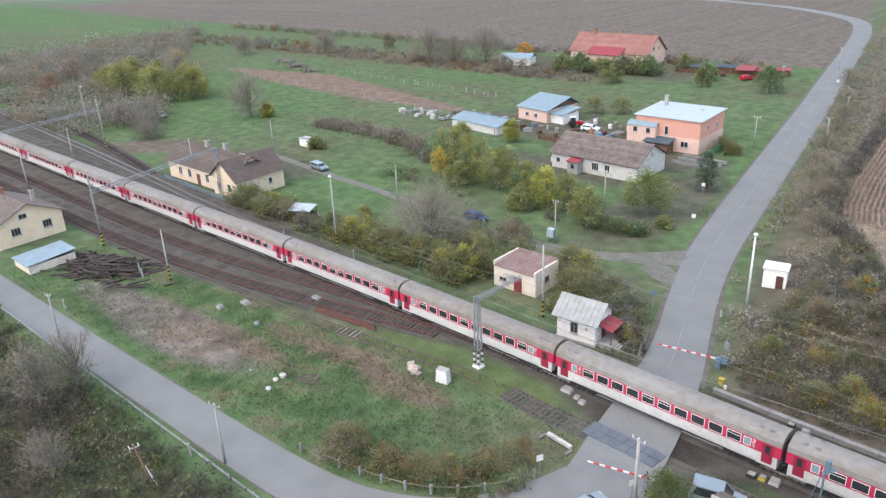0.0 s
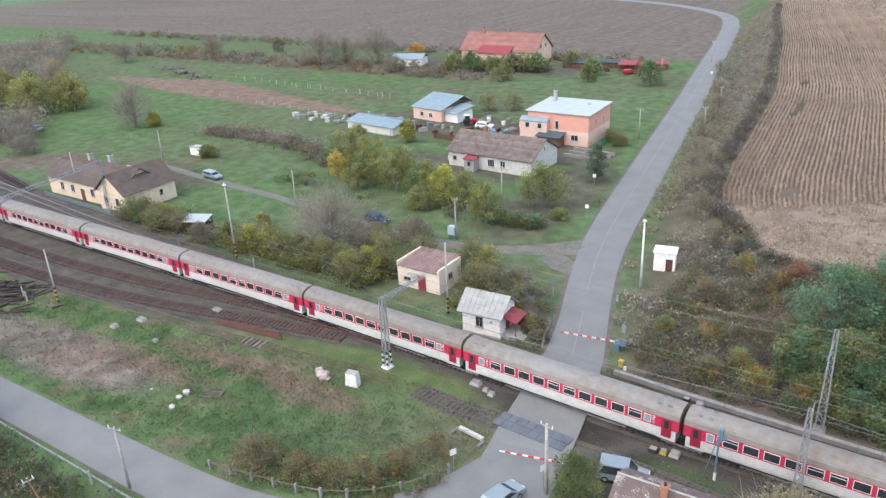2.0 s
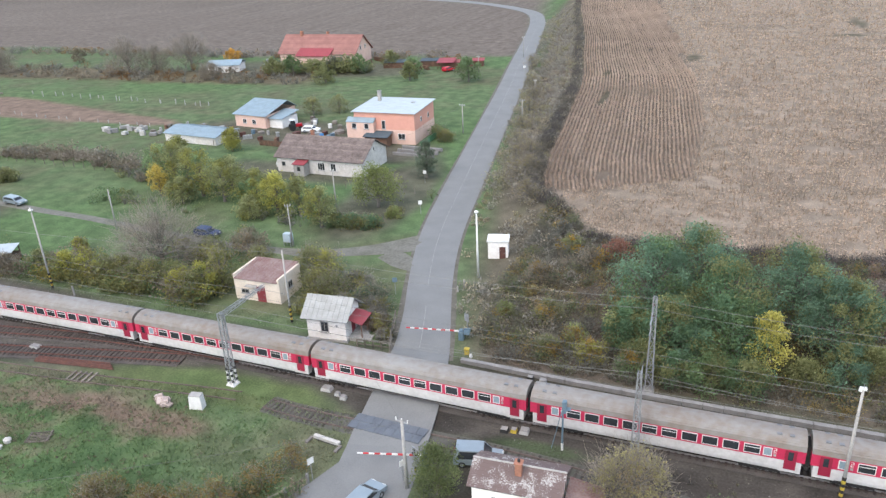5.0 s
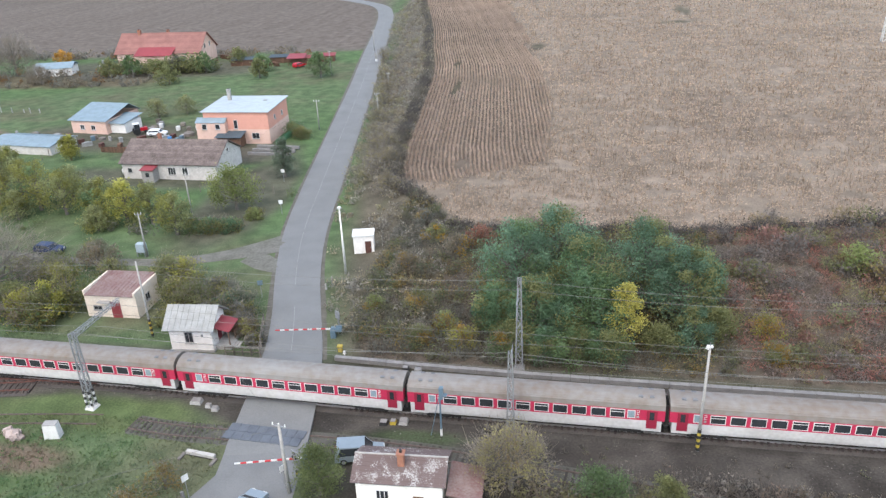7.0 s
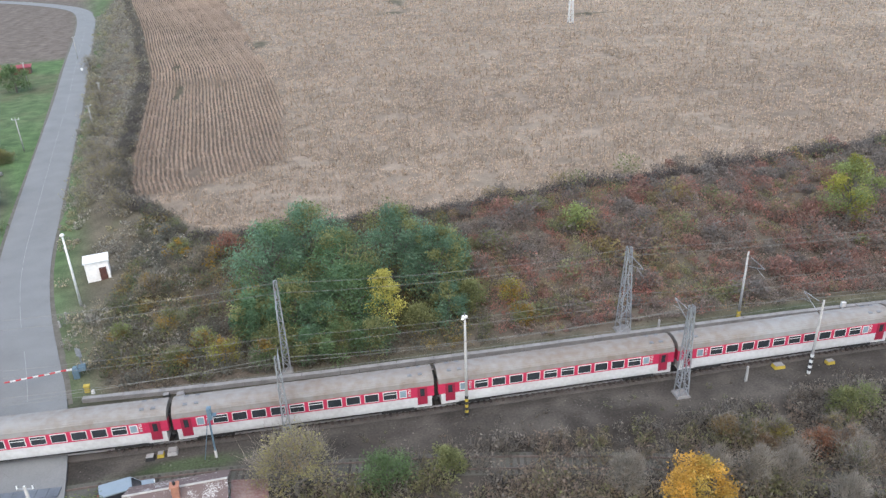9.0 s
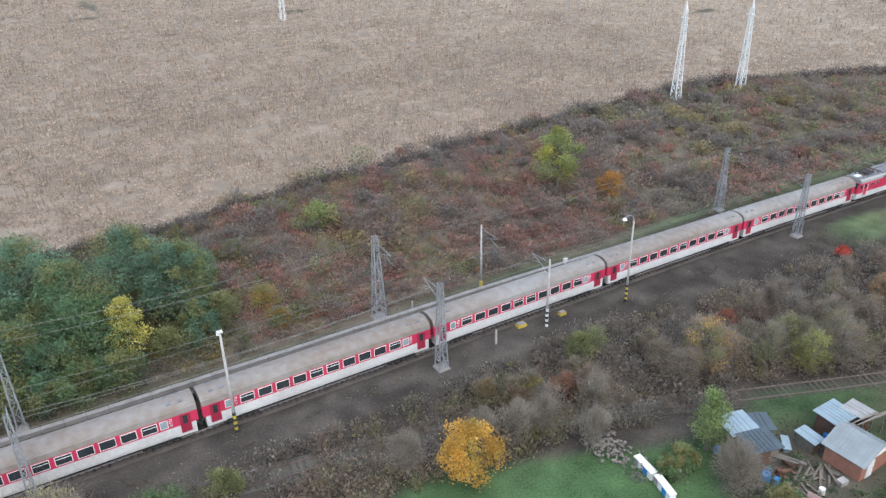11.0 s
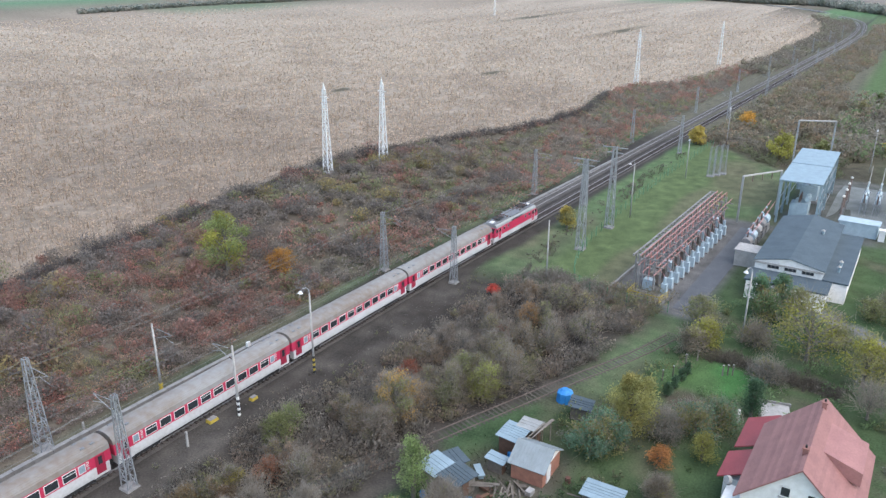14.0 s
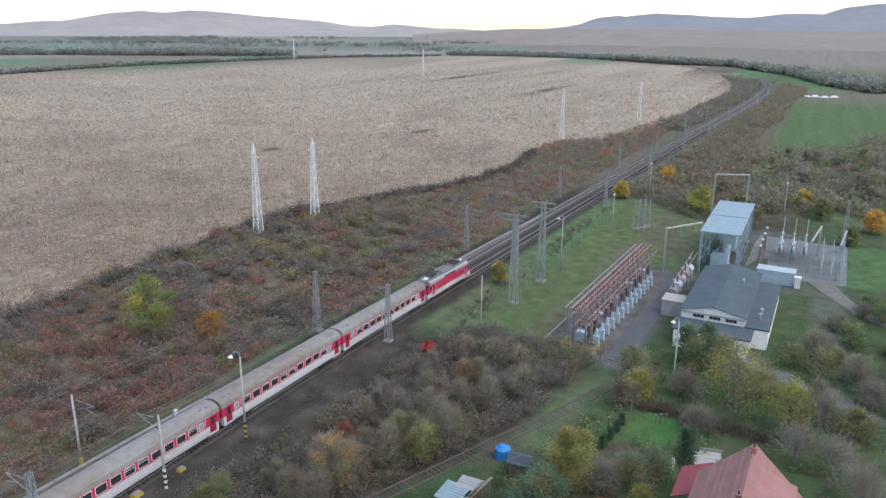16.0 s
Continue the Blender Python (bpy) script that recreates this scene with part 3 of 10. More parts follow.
LANE = [(7, 43, 6), (3, 39.5, 5), (-1.5, 36.6, 3.4), (-7, 34.2, 2.6), (-14.5, 33.1, 2.2), (-27, 33, 1.9), (-49, 36.3, 1.9), (-68, 38.1, 1.9), (-81, 39.3, 2.0), (-100, 41.5, 2)]
one("road", ribbon(MAIN_ROAD, z=0.06, d=1.0, depth=0.5, hump=0.2), ASPHALT, "worn grey asphalt country road over the level crossing", "road", kind="structure")
one("side_road", ribbon(LOW_ROAD, z=0.045), ASPHALT, "narrow grey asphalt lane beside the station yard", "road", kind="structure")
one("lane", ribbon(LANE, z=0.03), mat("patched_lane", (0.155, 0.145, 0.13), (0.085, 0.085, 0.065), 0.5, 0.9, bump=0.3, fine=3), "patched gravel lane to the gardens", "lane", kind="structure")
one("lane_mouth", ribbon([(9, 33, 3), (5.5, 34, 4), (2.5, 36.5, 4), (0, 36, 2)], z=0.025), MATS["patched_lane"], "cracked asphalt where the lane meets the road", "lane", kind="structure")

SHOULDER = mat("gritty_soil", (0.125, 0.112, 0.096), (0.07, 0.066, 0.05), 0.7, 0.95, bump=0.4, fine=3)
one("road_shoulder", ribbon([(x, y, w + 1.1 + .5 * math.sin(y * .4)) for x, y, w in MAIN_ROAD[4:]], z=0.0, d=2.0), SHOULDER, "gritty brown soil along the road's edges", "verge", kind="structure")
one("lane_shoulder", ribbon([(x, y, w + 1.0) for x, y, w in LOW_ROAD[:-2]], z=-0.005, d=2.0), SHOULDER, "gritty brown soil along the lane's edges", "verge", kind="structure")

# centre line of the road, worn off in places
sh = Shape()
p = resample(MAIN_ROAD, 1.0)
tan = np.gradient(p[:, :2], axis=0)
for i in range(72, 380):
    if value_noise(np.array([i * 1.0]), np.array([0.0]), 6, 2)[0] > 0.3 and i % 12 != 0:
        sh.box((p[i, 0] - .25, p[i, 1], ground_z(p[i, 0], p[i, 1]) + 0.108), (1.02, 0.06, 0.012), math.degrees(math.atan2(tan[i, 1], tan[i, 0])))
one("road_marking", sh, PAINT, "worn white centre line of the road", "road marking", kind="structure")

# ---------------------------------------------------------------- railway
S_LINE = [(-300, 6), (-150, 5.0), (-80, 4.7), (-30, 5.0), (0, 4.5), (30, 3.1), (60, 2.5), (100, 2.3), (130, 1.9), (160, 0.8), (200, -0.8), (250, -2.4), (350, -6.6), (500, -12.2), (600, -17), (690, -17), (765, -11.5), (820, -1), (900, 32), (980, 100)]
N_LINE = [(-300, 31), (-208, 22.5), (-160, 19.3), (-108, 15.2), (-68, 11.3), (-33, 9.5), (0, 9.0), (13, 8.8), (30, 7.7), (60, 6.9), (100, 6.5), (130, 6.1), (160, 5.0), (200, 3.4), (250, 1.9), (350, -2.3), (500, -7.9), (600, -12.5), (690, -12.5), (763, -7), (816, 3.5), (893, 36), (972, 104)]
YARD_LINE = [(-2, 4.45), (-18, 4.1), (-28, 3.0), (-44, 0.5), (-65, -1.4), (-88, -1.6), (-115, -1.6), (-150, -2), (-260, -3)]
YARD_LINE_2 = [(-9, 2.6), (-24, -0.2), (-34, -2.3), (-45, -4.1), (-58, -5.7), (-75, -6.6), (-99, -6.6), (-127, -6.7), (-220, -8)]
SIDING = [(5.6, -2.2), (9, -2.7), (16, -2.8), (26, -2.75), (32, -2.95), (38, -3.4), (44, -4.3), (60, -6.6), (83, -12.5), (97, -19.1), (101, -20.8)]
SIDING_END = [(100, -20.4), (110, -24.5), (120, -28.6), (131, -33.5), (140, -36.5)]


def line_ribbon(pts, width, z, depth):
    return ribbon([(x, y, width) for x, y in pts], z=z, d=3.0, depth=depth)


def rails(pts, z=0.13, d=2.0):
    p = resample([(x, y) for x, y in pts], d)
    tan = np.gradient(p, axis=0)
    tan /= np.hypot(*tan.T)[:, None]
    nor = np.stack([-tan[:, 1], tan[:, 0]], 1)
    out = []
    for side in (-0.75, 0.75):
        sh, vs, fs = Shape(), [], []
        for q, m in zip(p, nor):
            for du, dz in ((-0.065, 0), (-0.036, 0.17), (0.036, 0.17), (0.065, 0)):
                vs.append((q[0] + m[0] * (side + du), q[1] + m[1] * (side + du), ground_z(*q) + z + dz))
        for i in range(len(p) - 1):
            for k in range(3):
                a = i * 4 + k
                fs.append((a, a + 4, a + 5, a + 1))
        out.append(sh.add(vs, fs))
    return out


SLEEPER_MESH = Shape().box((0, 0, 0), (0.26, 2.5, 0.16), taper=0.94)


def railway(name, pts, near, rail_mat, sleeper_mat, label, piece="sleeper", gap=0.62, bed_mat=BALLAST, sunk=0.0):
    bed = one(name, line_ribbon(pts, 3.3, 0.07 - sunk * .6, 0.2), bed_mat, label, "railway track", "tracks", "structure")
    for r in rails(pts, 0.13 - sunk):
        part("rail", r, rail_mat, bed, "running rail")
    p = resample([(x, y) for x, y in pts], gap)
    tan = np.gradient(p, axis=0)
    ang = np.degrees(np.arctan2(tan[:, 1], tan[:, 0]))
    me, rest, count = SLEEPER_MESH.mesh(piece, sleeper_mat), Shape(), 0
    for q, a in zip(p, ang):
        if 13.6 < q[0] < 26.4 or q[0] > 420:
            continue
        z = ground_z(*q) + 0.115 - sunk
        if near[0] < q[0] < near[1] and count < 290:
            count += 1
            part(piece, me, None, bed, at=pose(q[0], q[1], z, 0, 0, a))
        else:
            rest.box((q[0], q[1], z), (0.26, 2.5, 0.16), a)
    tagged(part("sleepers_beyond", rest, sleeper_mat, bed), kind="stuff")
    return bed



# ---------------------------------------------------------------- train
def side_pose(x, y, z=0.0, rz=0.0):
    return pose(x, y, z, 0, 0, rz)


def body_outline(w, z0, z1, dz, roof):
    """Half-round coach section: sides from z0 to z1, a roof vaulted up to roof."""
    pts = [(-w, z0), (w, z0), (w, z1)]
    for i in range(1, 8):
        a = math.pi * i / 8
        pts.append((w * math.cos(a) * (1 if abs(math.cos(a)) < 0.9 else 1.0), z1 + (roof - z1) * math.sin(a) ** 0.8))
    pts.append((-w, z1))
    return pts


def bogie(parent, x, base=2.5, r=0.46):
    b = part("bogie", Shape().box((x, 0, 0.78), (base + 1.3, 2.2, 0.28)).box((x, -1.08, 0.62), (base + 0.9, 0.14, 0.34)).box((x, 1.08, 0.62), (base + 0.9, 0.14, 0.34)), TRAIN_DARK, parent, "dark steel bogie frame")
    for dx in (-base / 2, base / 2):
        part("wheelset", Shape().cyl((x + dx, -0.82, 0.76), (x + dx, -0.68, 0.76), r, n=16).cyl((x + dx, 0.68, 0.76), (x + dx, 0.82, 0.76), r, n=16).cyl((x + dx, -0.8, 0.76), (x + dx, 0.8, 0.76), 0.09, n=8), RUST, b, "steel wheelset")
    return b


def figure_two(x, y, z, m, h=0.42, w=0.24, t=0.055):
    """The figure 2 of straight strokes, standing on a side wall."""
    sh = Shape()
    for dx, dz, sx, sz in ((0, h / 2, w, t), (m * w / 2 - m * t / 2, h / 4, t, h / 2), (0, 0, w, t), (-m * w / 2 + m * t / 2, -h / 4, t, h / 2), (0, -h / 2, w, t)):
        sh.box((x + dx, y, z + dz), (sx, 0.02, sz))
    return sh


def coach(label):
    """A 24.5 m passenger coach about its middle, rails' top at z = 0.3."""
    L, w = 24.1, 1.42
    c = thing("passenger_coach", Matrix(), label, "railway coach", "coaches of the train")
    part("lower_body", Shape().prism([(-w + .06, 0.95), (w - .06, 0.95), (w, 1.25), (w, 2.08), (-w, 2.08), (-w, 1.25)], -L / 2 + 2.0, L / 2 - 2.0), TRAIN_WHITE, c, "white lower side panels")
    part("window_band", Shape().prism([(-w, 2.08), (w, 2.08), (w, 3.26), (-w, 3.26)], -L / 2 + 2.0, L / 2 - 2.0), TRAIN_RED, c, "red window band")
    roof = part("roof", Shape().prism(body_outline(w, 3.26, 3.3, 0, 4.28)[0:], -L / 2, L / 2), TRAIN_ROOF, c, "dusty grey-brown vaulted roof", smooth=False)
    ribs = Shape()
    for i in range(1, 14):
        a = math.pi * (i + 1) / 16
        y, z = w * math.cos(a), 3.3 + .98 * math.sin(a) ** 0.8 - .035
        ribs.cyl((-L / 2 + .3, y, z), (L / 2 - .3, y, z), 0.035, n=4, caps=False)
    tagged(part("roof_corrugation", ribs, TRAIN_ROOF, roof), kind="stuff")
    for sx in (-1, 1):
        end = part("vestibule", Shape().prism([(-w + .01, 2.08), (w - .01, 2.08), (w - .01, 3.25), (-w + .01, 3.25)], *sorted((sx * (L / 2 - 2.0), sx * L / 2))), TRAIN_RED, c, "red vestibule end")
        part("step_skirt", Shape().prism([(-w + .02, 0.9), (w - .02, 0.9), (w - .02, 2.08), (-w + .02, 2.08)], *sorted((sx * (L / 2 - 2.0), sx * (L / 2 - .25)))), TRAIN_WHITE, c, "white skirt round the steps")
        part("gangway", Shape().box((sx * (L / 2 + 0.17), 0, 2.35), (0.34, 1.5, 2.3)), TRAIN_DARK, c, "black rubber gangway")
        for sy in (-1, 1):
            d = part("door", Shape().box((sx * (L / 2 - 1.15), sy * (w - 0.02), 2.2), (0.95, 0.09, 1.95)), DOOR_RED, c, "dark red entrance door")
            part("door_window", Shape().box((sx * (L / 2 - 1.15), sy * (w + 0.015), 2.62), (0.42, 0.04, 0.85)), GLASS, d)
            part("buffer", Shape().cyl((sx * (L / 2), sy * 0.88, 1.36), (sx * (L / 2 + 0.26), sy * 0.88, 1.36), 0.12, n=10).cyl((sx * (L / 2 + 0.24), sy * 0.88, 1.36), (sx * (L / 2 + 0.3), sy * 0.88, 1.36), 0.24, n=12), TRAIN_DARK, c)
            part("class_figure", figure_two(-8.95 if sx < 0 else 9.65, sy * (w + 0.006), 2.9, -sy), WHITE, c, "white painted figure 2")
            part("notice", Shape().box((-8.95 if sx < 0 else 9.65, sy * (w + 0.006), 2.42), (0.24, 0.02, 0.22)), PALE, c, "small pale notice")
        for k, dx in enumerate((1.2, 2.2)):
            for sy in (-0.55, 0.55):
                part("roof_vent", Shape().box((sx * (L / 2 - dx), sy, 4.12), (0.5, 0.5, 0.22), taper=0.8), LOCO_ROOF, roof)
    frame_m = window_frame_mesh(1.36, 0.92)
    pane_m = Shape().box((0, 0, 0), (1.24, 0.05, 0.8)).mesh("pane", GLASS)
    small_f, small_p = window_frame_mesh(0.72, 0.86), Shape().box((0, 0, 0), (0.56, 0.05, 0.7)).mesh("pane", ROOF_BLUE)
    for sy in (-1, 1):
        for i in range(10):
            x = -7.85 + i * 1.74
            win = part("window", frame_m, None, c, at=pose(x, sy * (w + 0.012), 2.7))
            part("pane", pane_m, None, win)
            if i in (0, 4, 5, 9):
                part("vent_bar", Shape().box((0, sy * 0.03, 0.17), (1.2, 0.03, 0.05)), WHITE, win)
        for x in (-9.62, 9.05):
            win = part("toilet_window", small_f, None, c, "narrow window with milky glass", at=pose(x, sy * (w + 0.012), 2.7))
            part("pane", small_p, None, win)
    under = Shape().box((0, 0, 0.85), (7.5, 2.1, 0.42)).box((-5.2, 0, 0.9), (1.6, 2.3, 0.34)).box((5.0, 0, 0.86), (1.2, 2.3, 0.4))
    part("equipment_box", under, TRAIN_DARK, c, "dirty underfloor boxes")
    for x in (-8.6, 8.6):
        bogie(c, x)
    return c


def window_frame_mesh(w, h):
    t = 0.065
    sh = Shape().box((0, 0, h / 2 - t / 2), (w, 0.045, t)).box((0, 0, -h / 2 + t / 2), (w, 0.045, t))
    sh.box((-w / 2 + t / 2, 0, 0), (t, 0.045, h - 2 * t)).box((w / 2 - t / 2, 0, 0), (t, 0.045, h - 2 * t))
    return sh.mesh("window", WHITE)


def pantograph(parent, x, up):
    p = part("pantograph", Shape().box((x, 0, 4.32), (1.9, 1.5, 0.07)).cyl((x - .7, -.6, 4.2), (x - .7, -.6, 4.5), .07).cyl((x - .7, .6, 4.2), (x - .7, .6, 4.5), .07).cyl((x + .7, -.6, 4.2), (x + .7, -.6, 4.5), .07).cyl((x + .7, .6, 4.2), (x + .7, .6, 4.5), .07), TRAIN_DARK, parent, "pantograph on insulators")
    z = 5.5 if up else 4.72
    for sy in (-0.5, 0.5):
        arm = Shape().cyl((x + .7, sy, 4.4), (x - 0.6, sy, (4.4 + z) / 2), 0.035, n=6).cyl((x - .6, sy, (4.4 + z) / 2), (x + .3, sy * .8, z), 0.03, n=6)
        part("arm", arm, RUST, p)
    part("bow", Shape().cyl((x + .3, -0.95, z + .02), (x + .3, 0.95, z + .02), 0.04, n=6), GALV, p)


def locomotive():
    L, w = 16.0, 1.46
    c = thing("electric_locomotive", Matrix(), "red and white electric locomotive with grey roof gear", "locomotive")
    lower = part("lower_body", Shape().prism([(-w + .05, 0.95), (w - .05, 0.95), (w, 1.1), (w, 1.85), (-w, 1.85), (-w, 1.1)], -L / 2, L / 2), TRAIN_WHITE, c, "dusty white lower body")
    body = Shape()
    prof = [(-L / 2, 1.85), (L / 2, 1.85), (L / 2 - .12, 2.45), (L / 2 - .65, 3.35), (-L / 2 + .65, 3.35), (-L / 2 + .12, 2.45)]
    n = len(prof)
    body.add([(x, -w, z) for x, z in prof] + [(x, w, z) for x, z in prof], [tuple(range(n)), tuple(range(2 * n - 1, n - 1, -1))] + [(i, n + i, n + (i + 1) % n, (i + 1) % n) for i in range(n)])
    part("body", body, TRAIN_RED, c, "red ribbed body sides")
    for k in range(5):
        for sy in (-1, 1):
            part("side_rib", Shape().box((0, sy * (w + .008), 2.1 + k * .2), (L - 5.6, 0.018, 0.03)), TRAIN_RED, c)
    eave = Shape().prism([(-w, 3.35), (w, 3.35), (w - .08, 3.7), (w - .35, 3.92), (-w + .35, 3.92), (-w + .08, 3.7)], -L / 2 + .75, L / 2 - .75)
    roof = part("roof", eave, ROOF_GREY, c, "pale grey roof edge")
    part("roof_deck", Shape().box((-4.2, 0, 3.99), (4.4, 2.2, 0.14)).box((4.2, 0, 3.99), (4.4, 2.2, 0.14)).box((0, 0, 4.02), (3.6, 2.3, 0.24)), LOCO_ROOF, roof, "dark grey roof deck")
    for sy in (-1, 1):
        for x in (-1.0, 1.0):
            g = part("louvre", Shape().box((x, sy * (w - .03), 3.52), (1.9, 0.06, 0.36)), GALV, roof, "metal air grille")
            for k in range(4):
                part("slat", Shape().box((x, sy * (w + .006), 3.39 + k * .09), (1.84, 0.03, 0.035)), BLACK, g)
        for x in (-4.6, -3.2, 3.2, 4.6):
            pt = part("porthole", Shape().cyl((x, sy * (w - .02), 2.85), (x, sy * (w + .03), 2.85), 0.3, n=18), GALV, c, "round porthole")
            part("pane", Shape().cyl((x, sy * w, 2.85), (x, sy * (w + .04), 2.85), 0.22, n=18), GLASS, pt)
        for sx in (-1, 1):
            d = part("cab_door", Shape().box((sx * 6.1, sy * (w + .006), 2.3), (0.8, 0.03, 1.9)), TRAIN_RED, c)
            part("pane", Shape().box((sx * 6.1, sy * (w + .012), 2.85), (0.5, 0.04, 0.6)), GLASS, d)
            for dx in (-.5, .5):
                part("handrail", Shape().cyl((sx * 6.1 + dx, sy * (w + .06), 1.4), (sx * 6.1 + dx, sy * (w + .06), 3.1), 0.03, n=6), WHITE, c)
            part("cab_side_window", Shape().box((sx * 7.1, sy * (w + .006), 2.85), (0.55, 0.04, 0.6)), GLASS, c)
    for sx in (-1, 1):
        ws = Shape()
        for sy in (-0.66, 0.66):
            ws.add([(sx * (L / 2 - .18), sy - .55, 2.56), (sx * (L / 2 - .18), sy + .55, 2.56), (sx * (L / 2 - .62), sy + .52, 3.27), (sx * (L / 2 - .62), sy - .52, 3.27),
                    (sx * (L / 2 - .12), sy - .55, 2.6), (sx * (L / 2 - .12), sy + .55, 2.6), (sx * (L / 2 - .56), sy + .52, 3.31), (sx * (L / 2 - .56), sy - .52, 3.31)],
                   [(4, 5, 6, 7), (0, 1, 5, 4), (1, 2, 6, 5), (2, 3, 7, 6), (3, 0, 4, 7)])
        part("windscreen", ws, GLASS, c, "raked windscreen")
        for sy in (-0.95, 0.95):
            hl = part("headlight", Shape().cyl((sx * (L / 2 - .05), sy, 1.62), (sx * (L / 2 + .06), sy, 1.62), 0.16, n=12), WHITE, c)
            part("buffer", Shape().cyl((sx * (L / 2), sy * .93, 1.36), (sx * (L / 2 + .3), sy * .93, 1.36), 0.13, n=10).cyl((sx * (L / 2 + .3), sy * .93, 1.36), (sx * (L / 2 + .37), sy * .93, 1.36), 0.25, n=14), TRAIN_DARK, c)
        part("cab_roof", Shape().box((sx * (L / 2 - 1.55), 0, 3.9), (1.6, 2.3, 0.3), taper=0.8), LOCO_ROOF, roof)
        part("air_conditioner", Shape().box((sx * (L / 2 - 1.6), 0, 4.12), (1.0, 0.7, 0.18), taper=0.7), WHITE, roof, "white rooftop unit")
        part("buffer_beam", Shape().box((sx * (L / 2 - .1), 0, 1.15), (0.3, 2.7, 0.5)), TRAIN_WHITE, c)
        pantograph(c, sx * 4.3, sx < 0)
        bogie(c, sx * 4.15, 3.2, 0.6)
    for x in (-2.6, -2.2, 2.2, 2.6, 5.9, -5.9):
        for y in (-.7, 0, .7):
            part("insulator", Shape().cyl((x, y, 4.05), (x, y, 4.42), 0.09, 0.05, n=6), PORCELAIN, roof)
    part("bus_bar", Shape().cyl((-5.9, 0, 4.45), (5.9, 0, 4.45), 0.035, n=6).cyl((-2.6, -.7, 4.45), (-2.6, .7, 4.45), 0.03, n=6).cyl((2.6, -.7, 4.45), (2.6, .7, 4.45), 0.03, n=6), RUST, roof)
    return c


sline = resample([(x, y) for x, y in S_LINE], 0.5)
scum = np.concatenate([[0], np.cumsum(np.hypot(*np.diff(sline, axis=0).T))])


def on_line(s):
    """Place and bearing at s metres along the south track."""
    x, y = (np.interp(s, scum, sline[:, k]) for k in (0, 1))
    x2, y2 = (np.interp(s + 4, scum, sline[:, k]) for k in (0, 1))
    x1, y1 = (np.interp(s - 4, scum, sline[:, k]) for k in (0, 1))
    return pose(x, y, 0.0, 0, 0, math.degrees(math.atan2(y2 - y1, x2 - x1)))


front = float(np.interp(172.0, sline[:, 0], scum))
loco = locomotive()
loco.matrix_basis = on_line(front - 8.4)
first = coach("red and white passenger coach with grey roof")
first.matrix_basis = on_line(front - 16.8 - 12.25)
for k in range(1, 13):
    copy_thing(first, on_line(front - 16.8 - 12.25 - 24.5 * k))

# ---------------------------------------------------------------- buildings
def wall_box(w, d, h, t=0.3):
    """Four walls of thickness t on a w x d plan with its corner at the origin."""
    sh = Shape()
    sh.box((w / 2, t / 2, h / 2), (w, t, h)).box((w / 2, d - t / 2, h / 2), (w, t, h))
    sh.box((t / 2, d / 2, h / 2), (t, d - 2 * t, h)).box((w - t / 2, d / 2, h / 2), (t, d - 2 * t, h))
    return sh


def gable(w, d, h, ridge, t=0.3, along="x", end=None):
    """Wall triangles under a ridge that runs along x or y."""
    sh = Shape()
    if along == "x":
        for x in ((0, w - t) if end is None else ((0, w - t)[end],)):
            sh.prism([(0, h), (d, h), (d / 2, ridge)], x, x + t)
    else:
        for y in ((0, d - t) if end is None else ((0, d - t)[end],)):
            sh.add([(0, y, h), (w, y, h), (w / 2, y, ridge), (0, y + t, h), (w, y + t, h), (w / 2, y + t, ridge)], [(0, 1, 2), (5, 4, 3), (0, 3, 4, 1), (1, 4, 5, 2), (2, 5, 3, 0)])
    return sh


def roof_planes(parent, w, d, h, ridge, material, label, along="x", over=0.4, t=0.1, name="roof", rows=0, pos=0.5, seams=0):
    """Two sloping sheets; rows lays courses of tiles on them, seams stands ribs on them."""
    k = (ridge - h) / (d * pos if along == "x" else w * pos)
    out = []
    if along == "x":
        planes = [[(-over, -over, h - over * k), (w + over, -over, h - over * k), (w + over, d * pos, ridge), (-over, d * pos, ridge)],
                  [(w + over, d + over, h - over * (ridge - h) / (d * (1 - pos))), (-over, d + over, h - over * (ridge - h) / (d * (1 - pos))), (-over, d * pos, ridge), (w + over, d * pos, ridge)]]
    else:
        planes = [[(-over, d + over, h - over * k), (-over, -over, h - over * k), (w * pos, -over, ridge), (w * pos, d + over, ridge)],
                  [(w + over, -over, h - over * k), (w + over, d + over, h - over * k), (w * pos, d + over, ridge), (w * pos, -over, ridge)]]
    for pl in planes:
        pl = [Vector(p) + Vector((0, 0, t + .06)) for p in pl]
        sheet = part(name, Shape().slab(pl, t), material, parent, label)
        out.append(sheet)
        if rows:
            courses(sheet, pl, rows, material)
        if seams:
            ribs = Shape()
            for i in range(1, seams):
                a, b = pl[0].lerp(pl[1], i / seams), pl[3].lerp(pl[2], i / seams)
                ribs.cyl(a + Vector((0, 0, .02)), b + Vector((0, 0, .02)), 0.035, n=4)
            part("seam", ribs, material, sheet)
    return out


def courses(sheet, pl, rows, material):
    """Overlapping courses of tile, each a strip with a raised lower edge."""
    nrm = (pl[1] - pl[0]).cross(pl[3] - pl[0]).normalized()
    for i in range(rows):
        a, b = i / rows, (i + 1.12) / rows
        b = min(b, 1.0)
        q = [pl[0].lerp(pl[3], a), pl[1].lerp(pl[2], a), pl[1].lerp(pl[2], b), pl[0].lerp(pl[3], b)]
        q = [q[0] + nrm * .035, q[1] + nrm * .035, q[2] + nrm * .012, q[3] + nrm * .012]
        part("tile_course", Shape().slab(q, 0.02), material, sheet)


